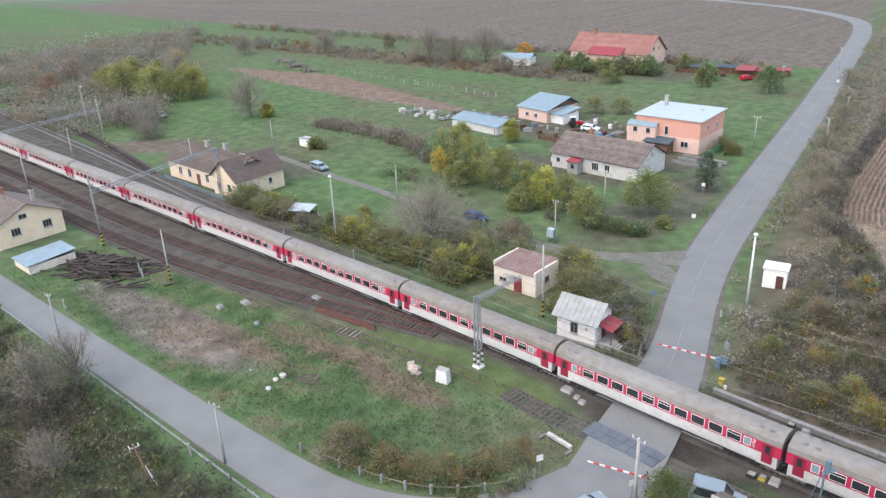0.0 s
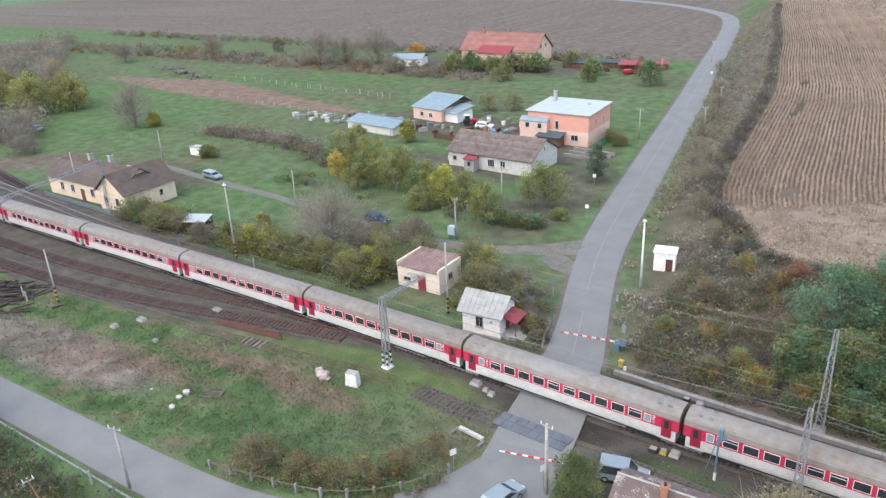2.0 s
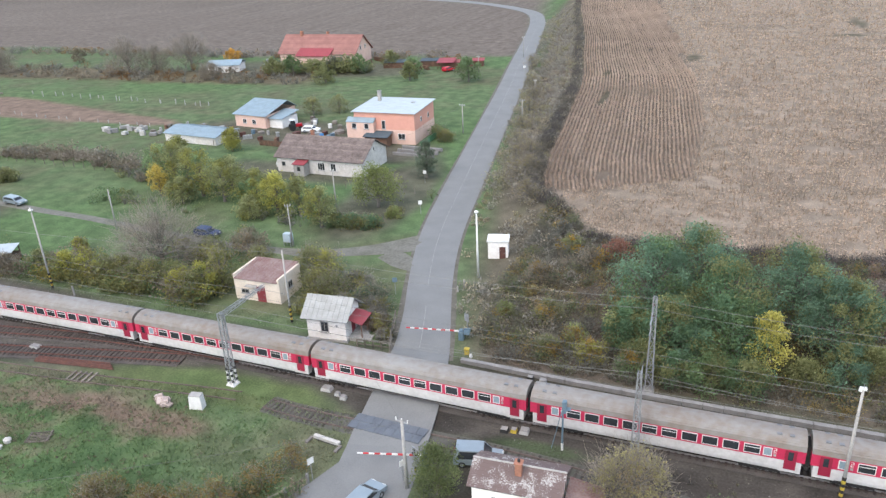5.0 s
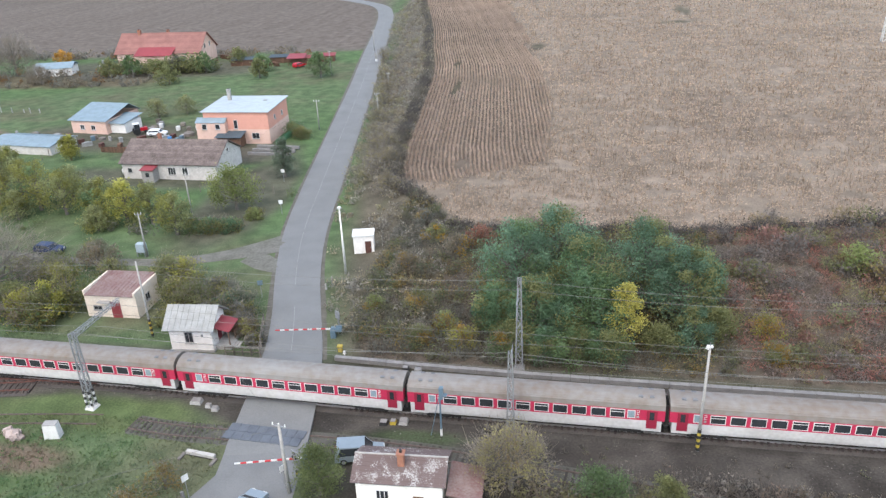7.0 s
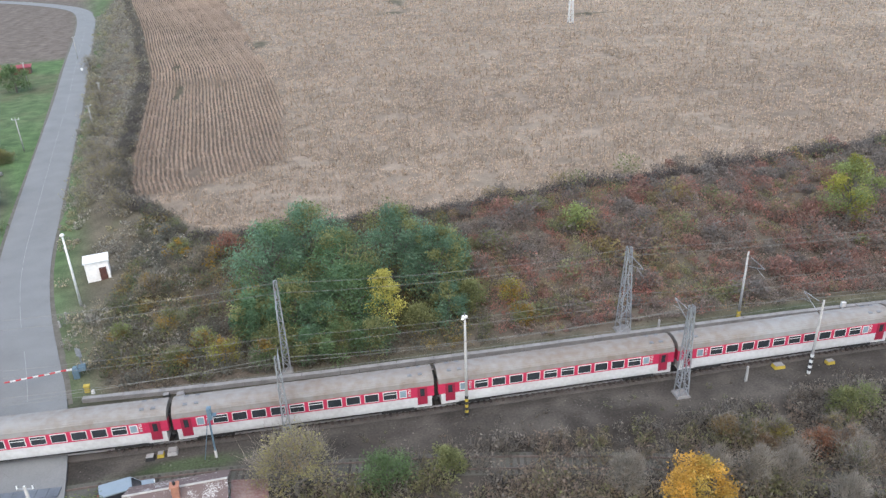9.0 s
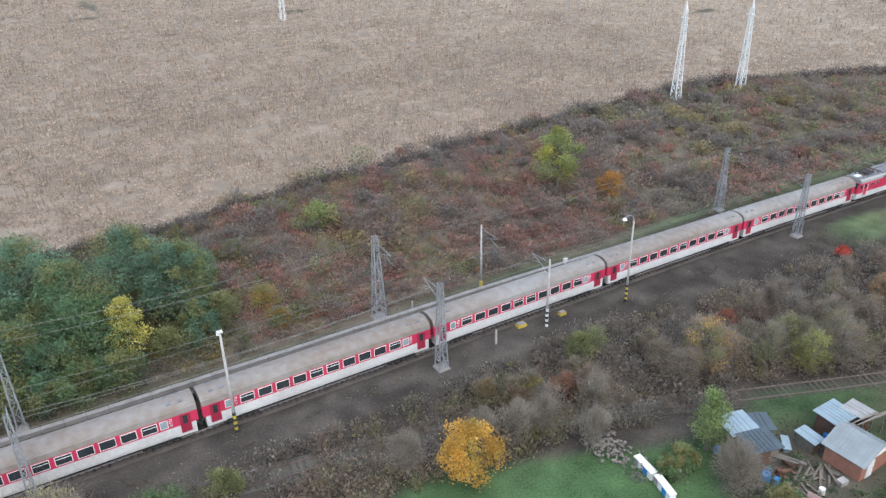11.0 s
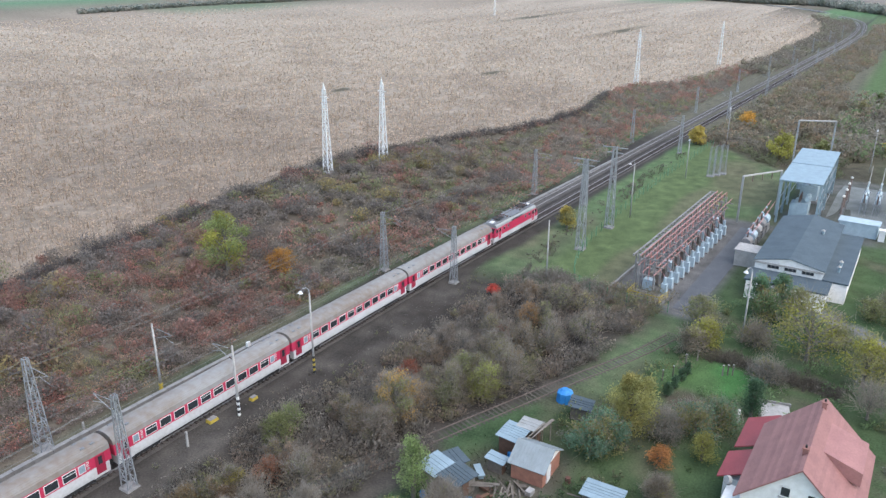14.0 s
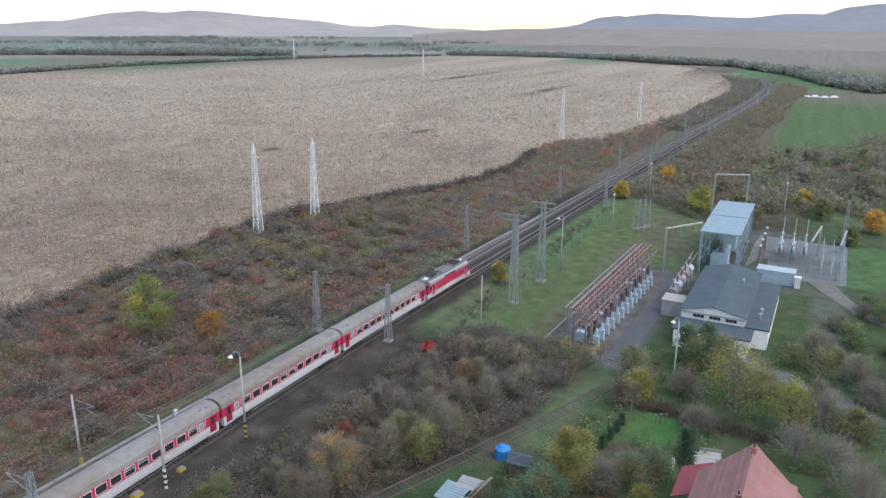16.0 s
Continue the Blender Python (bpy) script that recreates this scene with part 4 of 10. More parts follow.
def window(parent, x, y, z, w, h, face, paint=WHITE, bars_n=1, sill=True):
    """A window set on a wall: face is 's', 'n', 'e' or 'w'."""
    rz = {"s": 0, "e": 90, "n": 180, "w": 270}[face]
    t = 0.07
    sh = Shape().box((0, -.02, h / 2 - t / 2), (w, .1, t)).box((0, -.02, -h / 2 + t / 2), (w, .1, t)).box((-w / 2 + t / 2, -.02, 0), (t, .1, h)).box((w / 2 - t / 2, -.02, 0), (t, .1, h))
    for i in range(bars_n):
        sh.box(((i + 1) / (bars_n + 1) * w - w / 2, -.02, 0), (.05, .08, h))
    fr = part("window", sh, paint, parent, at=pose(x, y, z, 0, 0, rz))
    part("pane", Shape().box((0, 0.0, 0), (w - t, .04, h - t)), GLASS, fr)
    if sill:
        part("sill", Shape().box((0, -.08, -h / 2 - .04), (w + .16, .22, .06)), PALE, fr)
    return fr


def door(parent, x, y, w, h, face, material, z=0.0):
    rz = {"s": 0, "e": 90, "n": 180, "w": 270}[face]
    d = part("door", Shape().box((0, -.02, h / 2), (w, .09, h)), material, parent, at=pose(x, y, z, 0, 0, rz))
    part("handle", Shape().box((w * .35, -.09, h * .5), (.12, .05, .04)), GALV, d)
    return d


def chimney(parent, x, y, z0, z1, s=0.5, material=None):
    c = part("chimney", Shape().box((x, y, (z0 + z1) / 2), (s, s, z1 - z0)).box((x, y, z1 + .05), (s + .16, s + .16, .12)), material or BRICK, parent)
    part("flue", Shape().cyl((x, y, z1 + .1), (x, y, z1 + .35), s * .22, n=8), BLACK, c)
    return c


# crossing keeper's house
b = thing("crossing_keepers_house", side_pose(3.0, 11.0, 0, 4), "small white plastered house with grey sheet roof", "house")
part("wall", wall_box(5.0, 4.2, 3.3), PLASTER_W, b, "white plaster with stained base")
for end in (0, 1):
    part("gable_wall", gable(5.0, 4.2, 3.3, 4.9, end=end), PLASTER_W, b)
part("plinth", Shape().box((2.5, 2.1, .15), (5.3, 4.5, .3)), PALE, b)
roof_planes(b, 5.0, 4.2, 3.3, 4.9, ROOF_GREY, "grey weathered sheet metal roof", over=0.55, seams=9)
window(b, 2.3, 0, 1.9, 1.0, 1.4, "s", PALE, bars_n=1)
part("wall_lamp", Shape().box((3.9, -.08, 2.2), (.2, .16, .2)), GALV, b)
door(b, 5.0, 2.2, .95, 2.0, "e", ROOF_MAROON, 0.5)
porch = part("porch", Shape().slab([(5.0, .6, 2.85), (6.9, .6, 2.3), (6.9, 3.7, 2.3), (5.0, 3.7, 2.85)], .08), ROOF_MAROON, b, "dark red sheet porch roof")
for y in (.75, 3.5):
    part("post", Shape().box((6.7, y, 1.2), (.12, .12, 2.2)), WOODB, porch)
part("porch_panel", Shape().box((5.9, 3.6, 1.3), (1.6, .06, 1.7)).box((6.72, 2.9, .95), (.06, 1.2, 1.0)), WOODB, porch, "brown boarded porch side")
part("porch_floor", Shape().box((5.95, 2.1, .25), (1.8, 3.2, .5)), PALE, b)
for i in range(3):
    part("stair", Shape().box((6.95 + i * .28, 1.4, .4 - i * .15), (.3, 1.3, .15)), PALE, b)
fence = thing("wooden_railing", side_pose(9.6, 10.9, 0, 3), "weathered grey timber railing beside the tracks", "railing")
for i in range(5):
    part("post", Shape().box((i * 1.02, 0, .55), (.12, .12, 1.1)), WOODG, fence)
for i in range(5):
    part("post", Shape().box((4.08 - i * .45, .1 + i * 1.7, .75), (.12, .12, 1.5)), WOODG, fence)
for z in (.45, 1.0):
    part("rail", Shape().box((2.04, 0, z), (4.2, .06, .12)), WOODG, fence)
    part("rail", Shape().cyl((4.08, .1, z * 1.35), (2.28, 6.9, z * 1.35), .06, n=6), WOODG, fence)

# old goods hut
b = thing("goods_hut", side_pose(-12.0, 17.8, 0, 0), "cream plastered hut with rusty sheet roof", "hut")
part("wall", wall_box(7.0, 5.4, 3.1), PLASTER_C, b, "cream plaster with damp stains")
part("parapet", Shape().box((.12, 2.7, 3.35), (.24, 5.6, .7)), PLASTER_C, b)
part("parapet", Shape().box((6.9, 2.7, 3.3), (.24, 5.6, .6)), PLASTER_C, b)
rr = part("roof", Shape().slab([(.25, -.3, 3.2), (6.78, -.3, 3.2), (6.78, 5.6, 3.75), (.25, 5.6, 3.75)], .1), ROOF_RUST, b, "rust streaked grey sheet roof")
ribs = Shape()
for i in range(1, 12):
    ribs.cyl((.25 + i * .54, -.3, 3.23), (.25 + i * .54, 5.6, 3.78), .035, n=4)
part("seam", ribs, ROOF_RUST, rr)
door(b, 4.1, 0, 1.3, 2.2, "s", ROOF_MAROON)
part("canopy", Shape().box((2.8, -.35, 2.35), (1.6, .7, .08)), PALE, b)
window(b, 1.6, 0, 1.3, 1.2, .6, "s", PALE, 1)
window(b, 7.0, 2.6, 1.8, 1.0, 1.0, "e", PALE, 1)

# station house: two wings
b = thing("station_house", side_pose(-100.0, 18.4, 0, 0.5), "ochre plastered station house with brown tiled roofs", "house")
part("wall", wall_box(24, 8.5, 3.9), PLASTER_Y, b, "ochre plaster")
part("wall", wall_box(8.0, 11, 3.9).mesh("wall", PLASTER_Y), None, b, at=pose(18.5, -1.2, 0))
roof_planes(b, 24, 8.5, 3.9, 6.9, ROOF_BROWN, "brown clay tile roof", over=.6, rows=9)
for end in (0, 1):
    part("gable_wall", gable(24, 8.5, 3.9, 6.9, end=end), PLASTER_Y, b)
wing = part("cross_wing", gable(8.0, 11, 3.9, 7.0, along="y", end=0).mesh("cross_wing", PLASTER_Y), None, b, at=pose(18.5, -1.2, 0))
part("gable_wall", gable(8.0, 11, 3.9, 7.0, along="y", end=1), PLASTER_Y, wing)
roof_planes(wing, 8.0, 11, 3.9, 7.0, ROOF_BROWN, "brown clay tile roof", along="y", over=.6, name="wing_roof")
for x in (4.5, 8.0, 14.5):
    window(b, x, 0, 2.0, 1.2, 1.6, "s", WHITE, 1)
door(b, 11.2, 0, 1.2, 2.3, "s", WOODB)
for x in (20.5, 24.0):
    window(b, x, -1.2, 2.0, 1.2, 1.6, "s", WHITE, 1)
window(b, 26.5, 6.5, 2.0, .9, 1.2, "e", WHITE, 0)
window(b, 0, 4.2, 2.0, 1.1, 1.5, "w", WHITE, 1)
window(b, 0, 4.2, 4.9, .8, .9, "w", WHITE, 0)
chimney(b, 9.5, 4.2, 6, 8.0, .8, PALE)
chimney(b, 15.5, 4.6, 6, 8.2, .8, PALE)
ext = part("extension", Shape().box((13.5, 10.4, 1.6), (11, 4.0, 3.2)), PLASTER_W, b, "grey rear extension")
part("extension_roof", Shape().slab([(7.6, 8.3, 3.9), (19.4, 8.3, 3.9), (19.4, 12.8, 3.1), (7.6, 12.8, 3.1)], .12), FELT, ext, "flat grey felt roof")
f = thing("platform_fence", side_pose(-99.5, 16.6, 0, -2.5), "pale blue picket fence along the platform", "fence")
part("rail", Shape().box((12.5, 0, .75), (25, .05, .08)).box((12.5, 0, .3), (25, .05, .08)), ROOF_BLUE, f)
pk = Shape().box((0, .04, .5), (.09, .03, 1.0)).mesh("picket", ROOF_BLUE)
for i in range(100):
    part("picket", pk, None, f, at=pose(i * .25, 0, 0))

# yellow railway building at the yard's end
b = thing("yard_building", side_pose(-98.5, -21.5, 0, 2), "cream plastered railway building with brown roof", "house")
part("wall", wall_box(13.2, 11.0, 4.0), PLASTER_Y, b, "cream plaster")
for end in (0, 1):
    part("gable_wall", gable(13.2, 11.0, 4.0, 6.6, along="x", end=end), PLASTER_Y, b)
roof_planes(b, 13.2, 11, 4.0, 6.6, ROOF_TILE, "weathered brown roof", along="x", over=.6, rows=10)
for y in (3.0, 8.2):
    window(b, 13.2, y, 2.4, 1.5, 1.3, "e", PALE, 2)
window(b, 13.2, 4.6, 4.7, 1.3, .8, "e", PALE, 1)
chimney(b, 9, 8.5, 4.8, 7.4, .6, PALE)
chimney(b, 4, 5.5, 5.9, 7.8, .6)
b = thing("sheet_metal_shed", side_pose(-76.5, -22.0, 0, 0), "low shed with pale blue sheet roof", "shed")
part("wall", wall_box(5.6, 7.2, 1.3, .15), PLASTER_C, b)
part("roof", Shape().slab([(-.3, -.3, 1.5), (5.9, -.3, 1.5), (5.6, 7.5, 1.9), (0, 7.5, 1.9)], .08), ROOF_BLUE, b, "pale blue corrugated sheet")

# bungalow with the mossy roof
b = thing("bungalow", side_pose(-36.8, 68.6, 0, -1), "whitewashed bungalow with mossy grey tile roof", "house")
part("wall", wall_box(19.3, 11, 3.2), PLASTER_D, b, "patchy whitewashed plaster")
for end in (0, 1):
    part("gable_wall", gable(19.3, 11, 3.2, 6.2, end=end), PLASTER_D, b)
roof_planes(b, 19.3, 11, 3.2, 6.2, ROOF_TILE, "mossy grey-brown tile roof", over=.5, rows=12)
window(b, 10.2, 0, 1.7, 1.6, 1.5, "s", WHITE, 2)
window(b, 12.9, 0, 1.7, 1.2, 1.5, "s", WHITE, 1)
window(b, 1.5, 0, 1.7, .9, .9, "s", PALE, 0)
window(b, 19.3, 5.5, 4.4, .6, .8, "e", WHITE, 0)
porch = part("porch", Shape().box((6.2, -1.0, 1.2), (2.4, 2.0, 2.4)), PALE, b, "grey boarded porch")
part("porch_roof", Shape().slab([(4.8, -2.3, 2.5), (7.6, -2.3, 2.5), (7.6, .3, 2.95), (4.8, .3, 2.95)], .1), ROOF_MAROON, porch, "red sheet porch roof")
part("pane", Shape().box((6.2, -2.02, 1.5), (.7, .05, .8)), GLASS, porch)
chimney(b, 5.5, 5.8, 5.4, 7.2, .6)
part("water_tank", Shape().cyl((-1.6, 2, .7), (-.4, 2.6, .7), .55, n=12), WHITE, b)

# two-storey salmon house
b = thing("salmon_house", side_pose(-30.6, 91.6, 0, 1), "two-storey salmon plastered house with white sheet roof", "house")
part("lower_wall", wall_box(14.6, 12.5, 3.2), PLASTER_L, b, "pale pink ground floor")
up = part("upper_wall", wall_box(14.5, 12.4, 3.7), PLASTER_P, b, "salmon upper floor", at=pose(.05, .05, 3.2))
part("roof", Shape().slab([(-.4, -.4, 7.1), (15.0, -.4, 7.1), (15.0, 12.9, 7.45), (-.4, 12.9, 7.45)], .14), ROOF_PALE, b, "pale blue-white sheet roof")
part("balcony_roof", Shape().slab([(-1.4, -1.5, 5.0), (5.4, -1.5, 5.0), (5.4, .1, 5.8), (-1.4, .1, 5.8)], .1), ROOF_BLUE, b, "sloping pale blue roof")
chimney(b, 2.4, 9.5, 7.0, 9.6, .7, PALE)
part("front_bay", Shape().box((2.0, -.65, 2.5), (6.6, 1.3, 5.0)), PLASTER_L, b, "pale pink glazed bay")
window(b, .6, -1.3, 4.1, 1.1, 1.2, "s", WHITE, 0)
window(b, 3.6, -1.3, 4.1, 1.1, 1.2, "s", WHITE, 0)
window(b, 7.2, 0, 4.3, .9, 1.9, "s", WHITE, 0)
window(b, 11.4, 0, 1.8, 1.7, 1.3, "s", WHITE, 1)
window(b, 14.6, 4, 5.0, .8, 1.0, "e", WHITE, 0)
window(b, 14.6, 8.5, 4.8, .8, 1.0, "e", WHITE, 0)
lean = part("lean_to", Shape().box((6.4, -1.5, 1.1), (5.2, 2.8, 2.2)), WOODB, b, "brown glazed lean-to")
part("lean_to_roof", Shape().slab([(3.4, -3.4, 2.3), (9.4, -3.4, 2.3), (9.4, 0, 2.9), (3.4, 0, 2.9)], .1), FELT, lean)
part("skylight", Shape().box((11, 9, 7.25), (.8, .8, .4)), ROOF_GREY, b)

# small house with pale blue roof, and its yard sheds
b = thing("small_house", side_pose(-67.8, 99.0, 0, -7), "small brick-red house with pale blue sheet roof", "house")
part("wall", wall_box(9.6, 12, 3.1), PLASTER_L, b, "pink patched plaster")
roof_planes(b, 9.6, 12, 3.1, 5.1, ROOF_BLUE, "pale blue sheet roof", over=.5, pos=.72, seams=12)
window(b, 3.0, 0, 1.5, 1.2, 1.1, "s", WHITE, 1)
window(b, 6.0, 0, 1.5, 1.2, 1.1, "s", WHITE, 1)
part("annex", Shape().box((11.5, 4.5, 1.2), (4.2, 6, 2.4)), PLASTER_W, b)
part("annex_roof", Shape().slab([(9.2, .8, 2.5), (14.0, .8, 2.5), (14.0, 8, 3.3), (9.2, 8, 3.3)], .1), ROOF_BLUE, b)
b = thing("long_shed", side_pose(-77.0, 83.5, 0, -6), "long low shed with silvery blue sheet roof", "shed")
part("wall", wall_box(15.5, 8, 1.9, .2), PLASTER_D, b)
roof_planes(b, 15.5, 8, 1.9, 2.8, ROOF_BLUE, "silvery blue sheet roof", over=.4, seams=18)

# red-roofed house at the back
b = thing("red_roofed_house", side_pose(-103, 178, 0, 2), "cream house with broad red tile roof", "house")
part("wall", wall_box(29, 14, 4.2), PLASTER_L, b, "cream plaster")
for end in (0, 1):
    part("gable_wall", gable(29, 14, 4.2, 9.4, end=end), PLASTER_L, b)
roof_planes(b, 29, 14, 4.2, 9.4, ROOF_DARKRED, "dark red clay tile roof", over=.7, rows=14)
part("front_wing", Shape().box((14, -1.2, 1.9), (12, 2.6, 3.8)), PLASTER_L, b)
part("front_roof", Shape().slab([(7.5, -3.2, 3.6), (20.5, -3.2, 3.6), (20.5, 3.5, 6.4), (7.5, 3.5, 6.4)], .12), ROOF_MAROON, b, "dark red sheet front roof")
for x in (3.0, 23.5, 26.5):
    window(b, x, 0, 2.2, 1.5, 1.5, "s", WHITE, 1)
window(b, 29, 5, 5.4, 1.2, 1.3, "e", WHITE, 1)
window(b, 29, 9, 5.4, 1.2, 1.3, "e", WHITE, 1)
chimney(b, 6, 6.5, 8, 10.6, .9)
chimney(b, 15.5, 8, 8, 10.2, .8)
b = thing("garden_shed", side_pose(-121, 160, 0, 18), "white garden shed with blue-grey roof", "shed")
part("wall", wall_box(11, 7, 2.5, .2), PLASTER_W, b)
roof_planes(b, 11, 7, 2.5, 3.7, ROOF_BLUE, "blue-grey sheet roof", over=.5)
window(b, 4, 0, 1.4, 1.2, 1.0, "s", WHITE, 1)

# open canopy beside the line
b = thing("lean_to_canopy", side_pose(-56.0, 16.2, 0, 25), "small open shed with white sheet roof", "shed")
part("roof", Shape().slab([(-.2, -.2, 2.2), (4.0, -.2, 2.2), (4.0, 3.0, 2.5), (-.2, 3.0, 2.5)], .08), ROOF_PALE, b, "pale blue-white sheet")
for x, y in ((0, 0), (3.8, 0), (0, 2.8), (3.8, 2.8)):
    part("post", Shape().box((x, y, 1.1), (.12, .12, 2.2)), WOODB, b)
part("side_board", Shape().box((1.9, 2.8, .7), (3.7, .06, 1.2)).box((3.8, 1.4, .7), (.06, 2.7, 1.2)), WOODB, b)

# hut beside the road lamp
b = thing("roadside_hut", side_pose(17.2, 38.6, 0, 12), "small white concrete hut with rusty door", "hut")
part("wall", wall_box(2.9, 2.4, 2.7, .2), PLASTER_W, b)
part("roof", Shape().box((1.45, 1.2, 2.78), (3.2, 2.7, .16)), WHITE, b, "flat white roof slab")
door(b, 2.1, 0, .9, 1.9, "s", RUST)

# house beside the near road end
b = thing("lichened_house", side_pose(31.15, -11.0, 0, 2), "low house with lichened asbestos roof", "house")
part("wall", wall_box(7.2, 3.9, 3.4), PLASTER_W, b, "grey-white plaster")
for end in (0, 1):
    part("gable_wall", gable(7.2, 3.9, 3.4, 4.4, end=end), PLASTER_W, b)
roof_planes(b, 7.2, 3.9, 3.4, 4.4, ROOF_LICHEN, "brown-red roof spotted with white lichen", over=.35, rows=7)
part("ridge_cap", Shape().cyl((-.35, 1.95, 4.58), (7.55, 1.95, 4.58), .09, n=8), PALE, b, "pale ridge capping")
chimney(b, 3.7, 1.3, 3.9, 5.3, .55)
window(b, 2.2, 0, 1.9, 1.1, 1.2, "s", WHITE, 2)
door(b, 5.2, 0, .9, 2.0, "s", WOODB)
b2 = thing("rusty_lean_to", side_pose(38.75, -10.6, 0, 2), "lean-to with rusty corrugated roof", "shed")
part("wall", wall_box(2.5, 3.6, 1.9, .12), WOODG, b2)
rr = part("roof", Shape().slab([(-.1, -.3, 2.5), (2.8, -.3, 1.95), (2.8, 3.9, 1.95), (-.1, 3.9, 2.5)], .06), ROOF_RUST, b2, "rusty red corrugated sheet")
ribs = Shape()
for i in range(1, 13):
    ribs.cyl((-.1, -.3 + i * .33, 2.53), (2.8, -.3 + i * .33, 1.98), .03, n=4)
part("corrugation", ribs, ROOF_RUST, rr)

# big red-roofed house among the southern gardens
b = thing("garden_house", side_pose(104.2, -59.9, 0, -1.2), "white house with red tile roof and dormer", "house")
part("wall", wall_box(11.6, 8.5, 5.0), WHITE, b, "white plaster")
for end in (0, 1):
    part("gable_wall", gable(11.6, 8.5, 5.0, 9.0, end=end), WHITE, b)
roof_planes(b, 11.6, 8.5, 5.0, 9.0, ROOF_RED, "red tile roof", over=.5, rows=16)
part("dormer", Shape().add([(4.5, .2, 6.0), (9.5, .2, 6.0), (9.5, .2, 7.3), (4.5, .2, 7.3), (4.5, 3.6, 8.4), (9.5, 3.6, 8.4), (4.5, 2.0, 6.6), (9.5, 2.0, 6.6)], [(0, 1, 2, 3), (3, 2, 5, 4), (0, 3, 4, 6), (1, 7, 5, 2)]), ROOF_RED, b, "broad red dormer")
chimney(b, 2.4, 4.5, 8, 9.4, .4, ROOF_DARKRED)
chimney(b, 10.4, 4.2, 8, 9.6, .4, ROOF_DARKRED)
window(b, 0, 3.2, 6.4, .8, 1.0, "w", WHITE, 0)
window(b, 0, 5.2, 6.4, .8, 1.0, "w", WHITE, 0)
window(b, 0, 2.2, 2.8, 1.2, 1.3, "w", WHITE, 1)
part("bay", Shape().box((1.5, 9.2, 1.7), (2.4, 1.6, 3.4)), WHITE, b)
part("annex", Shape().box((6.6, 9.6, 1.3), (3.8, 2.2, 2.6)), WHITE, b)
part("annex_roof", Shape().slab([(8.8, 11.3, 2.6), (4.4, 11.3, 2.6), (4.4, 8.3, 4.1), (8.8, 8.3, 4.1)], .1), ROOF_MAROON, b, "dark red sheet roof")
part("annex_roof", Shape().slab([(15.6, 11.0, 2.7), (9.7, 11.0, 2.7), (9.7, 8.0, 4.1), (15.6, 8.0, 4.1)], .1), ROOF_MAROON, b, "dark red sheet roof")
part("satellite_dish", Shape().cyl((2.5, 9.9, 3.9), (2.3, 10.1, 4.0), .45, .38, n=14), PALE, b)

# ---------------------------------------------------------------- masts, poles and lamps
def bands(parent, x, y, z0, z1, r, n, c1=YELLOW, c2=BLACK):
    """Painted warning bands round a pole's foot."""
    for i in range(n):
        a, b = z0 + (z1 - z0) * i / n, z0 + (z1 - z0) * (i + 1) / n
        part("warning_band", Shape().cyl((x, y, a), (x, y, b), r, n=10), (c1, c2)[i % 2], parent)


def lattice(h, w0, w1, n, leg=0.07, brace=0.035, lean=0.0):
    """Four tapering legs with crossed braces on each face: legs, then braces."""
    legs, braces = [], Shape()
    f = lambda z: (w0 + (w1 - w0) * z / h) / 2
    for sx, sy in ((-1, -1), (1, -1), (1, 1), (-1, 1)):
        legs.append(Shape().cyl((sx * f(0), sy * f(0), 0), (sx * f(h), sy * f(h), h), leg, n=4))
    for i in range(n):
        za, zb = h * i / n, h * (i + 1) / n
        a, b = f(za), f(zb)
        cs_a, cs_b = [(-a, -a), (a, -a), (a, a), (-a, a)], [(-b, -b), (b, -b), (b, b), (-b, b)]
        for k in range(4):
            p, q = cs_a[(k + i % 2) % 4], cs_b[(k + 1 - i % 2) % 4]
            braces.cyl((*p, za), (*q, zb), brace, n=4, caps=False)
            braces.cyl((*cs_b[k], zb), (*cs_b[(k + 1) % 4], zb), brace * .8, n=4, caps=False)
    return legs, braces


def lattice_mast(x, y, h, label, w0=0.75, w1=0.32, material=None, rz=0, striped=False, arm=0.0, name="catenary_mast", n=9, group="catenary masts", boom=0.0, tip=0.0, leg=.07):
    material = material or GALV
    z = ground_z(x, y)
    m = thing(name, pose(x, y, z, 0, 0, rz), label, "mast", group)
    legs, br = lattice(h, w0, w1, n, leg=leg, brace=leg * .55)
    for l in legs:
        part("leg", l, material, m)
    tagged(part("bracing", br, material, m), kind="stuff")
    part("footing", Shape().box((0, 0, .06), (w0 + .5, w0 + .5, .3), taper=.85), CONCRETE if not striped else WHITE, m)
    if striped:
        for sx, sy in ((-1, -1), (1, -1), (1, 1), (-1, 1)):
            for k in range(6):
                c = w0 / 2 - (w0 - w1) / 2 * (k * .35) / h
                part("warning_band", Shape().box((sx * c, sy * c, .3 + k * .35), (.17, .17, .35)), (WHITE, BLACK)[k % 2], m)
    if arm:
        bracket(m, 0, 0, h - 1.6, arm)
    if boom:
        bm = Shape()
        for dz in (0, -.45):
            for dx in (-.2, .2):
                bm.cyl((dx, 0, h + dz - .1), (dx * .6, boom, h + dz * .6 + .1), .04, n=4)
        k = int(abs(boom) / .6)
        for i in range(k):
            ya, yb = boom * i / k, boom * (i + 1) / k
            bm.cyl((-.2, ya, h - .1), (-.2, yb, h - .45), .025, n=4).cyl((.2, ya, h - .45), (.2, yb, h - .1), .025, n=4).cyl((-.2, ya, h - .1), (.2, yb, h - .1), .025, n=4)
        part("boom", bm, material, m, "lattice boom over the tracks")
    if tip:
        part("tip", Shape().cyl((0, 0, h), (0, 0, h + tip), w1 * .7, .03, n=4), material, m)
    return m


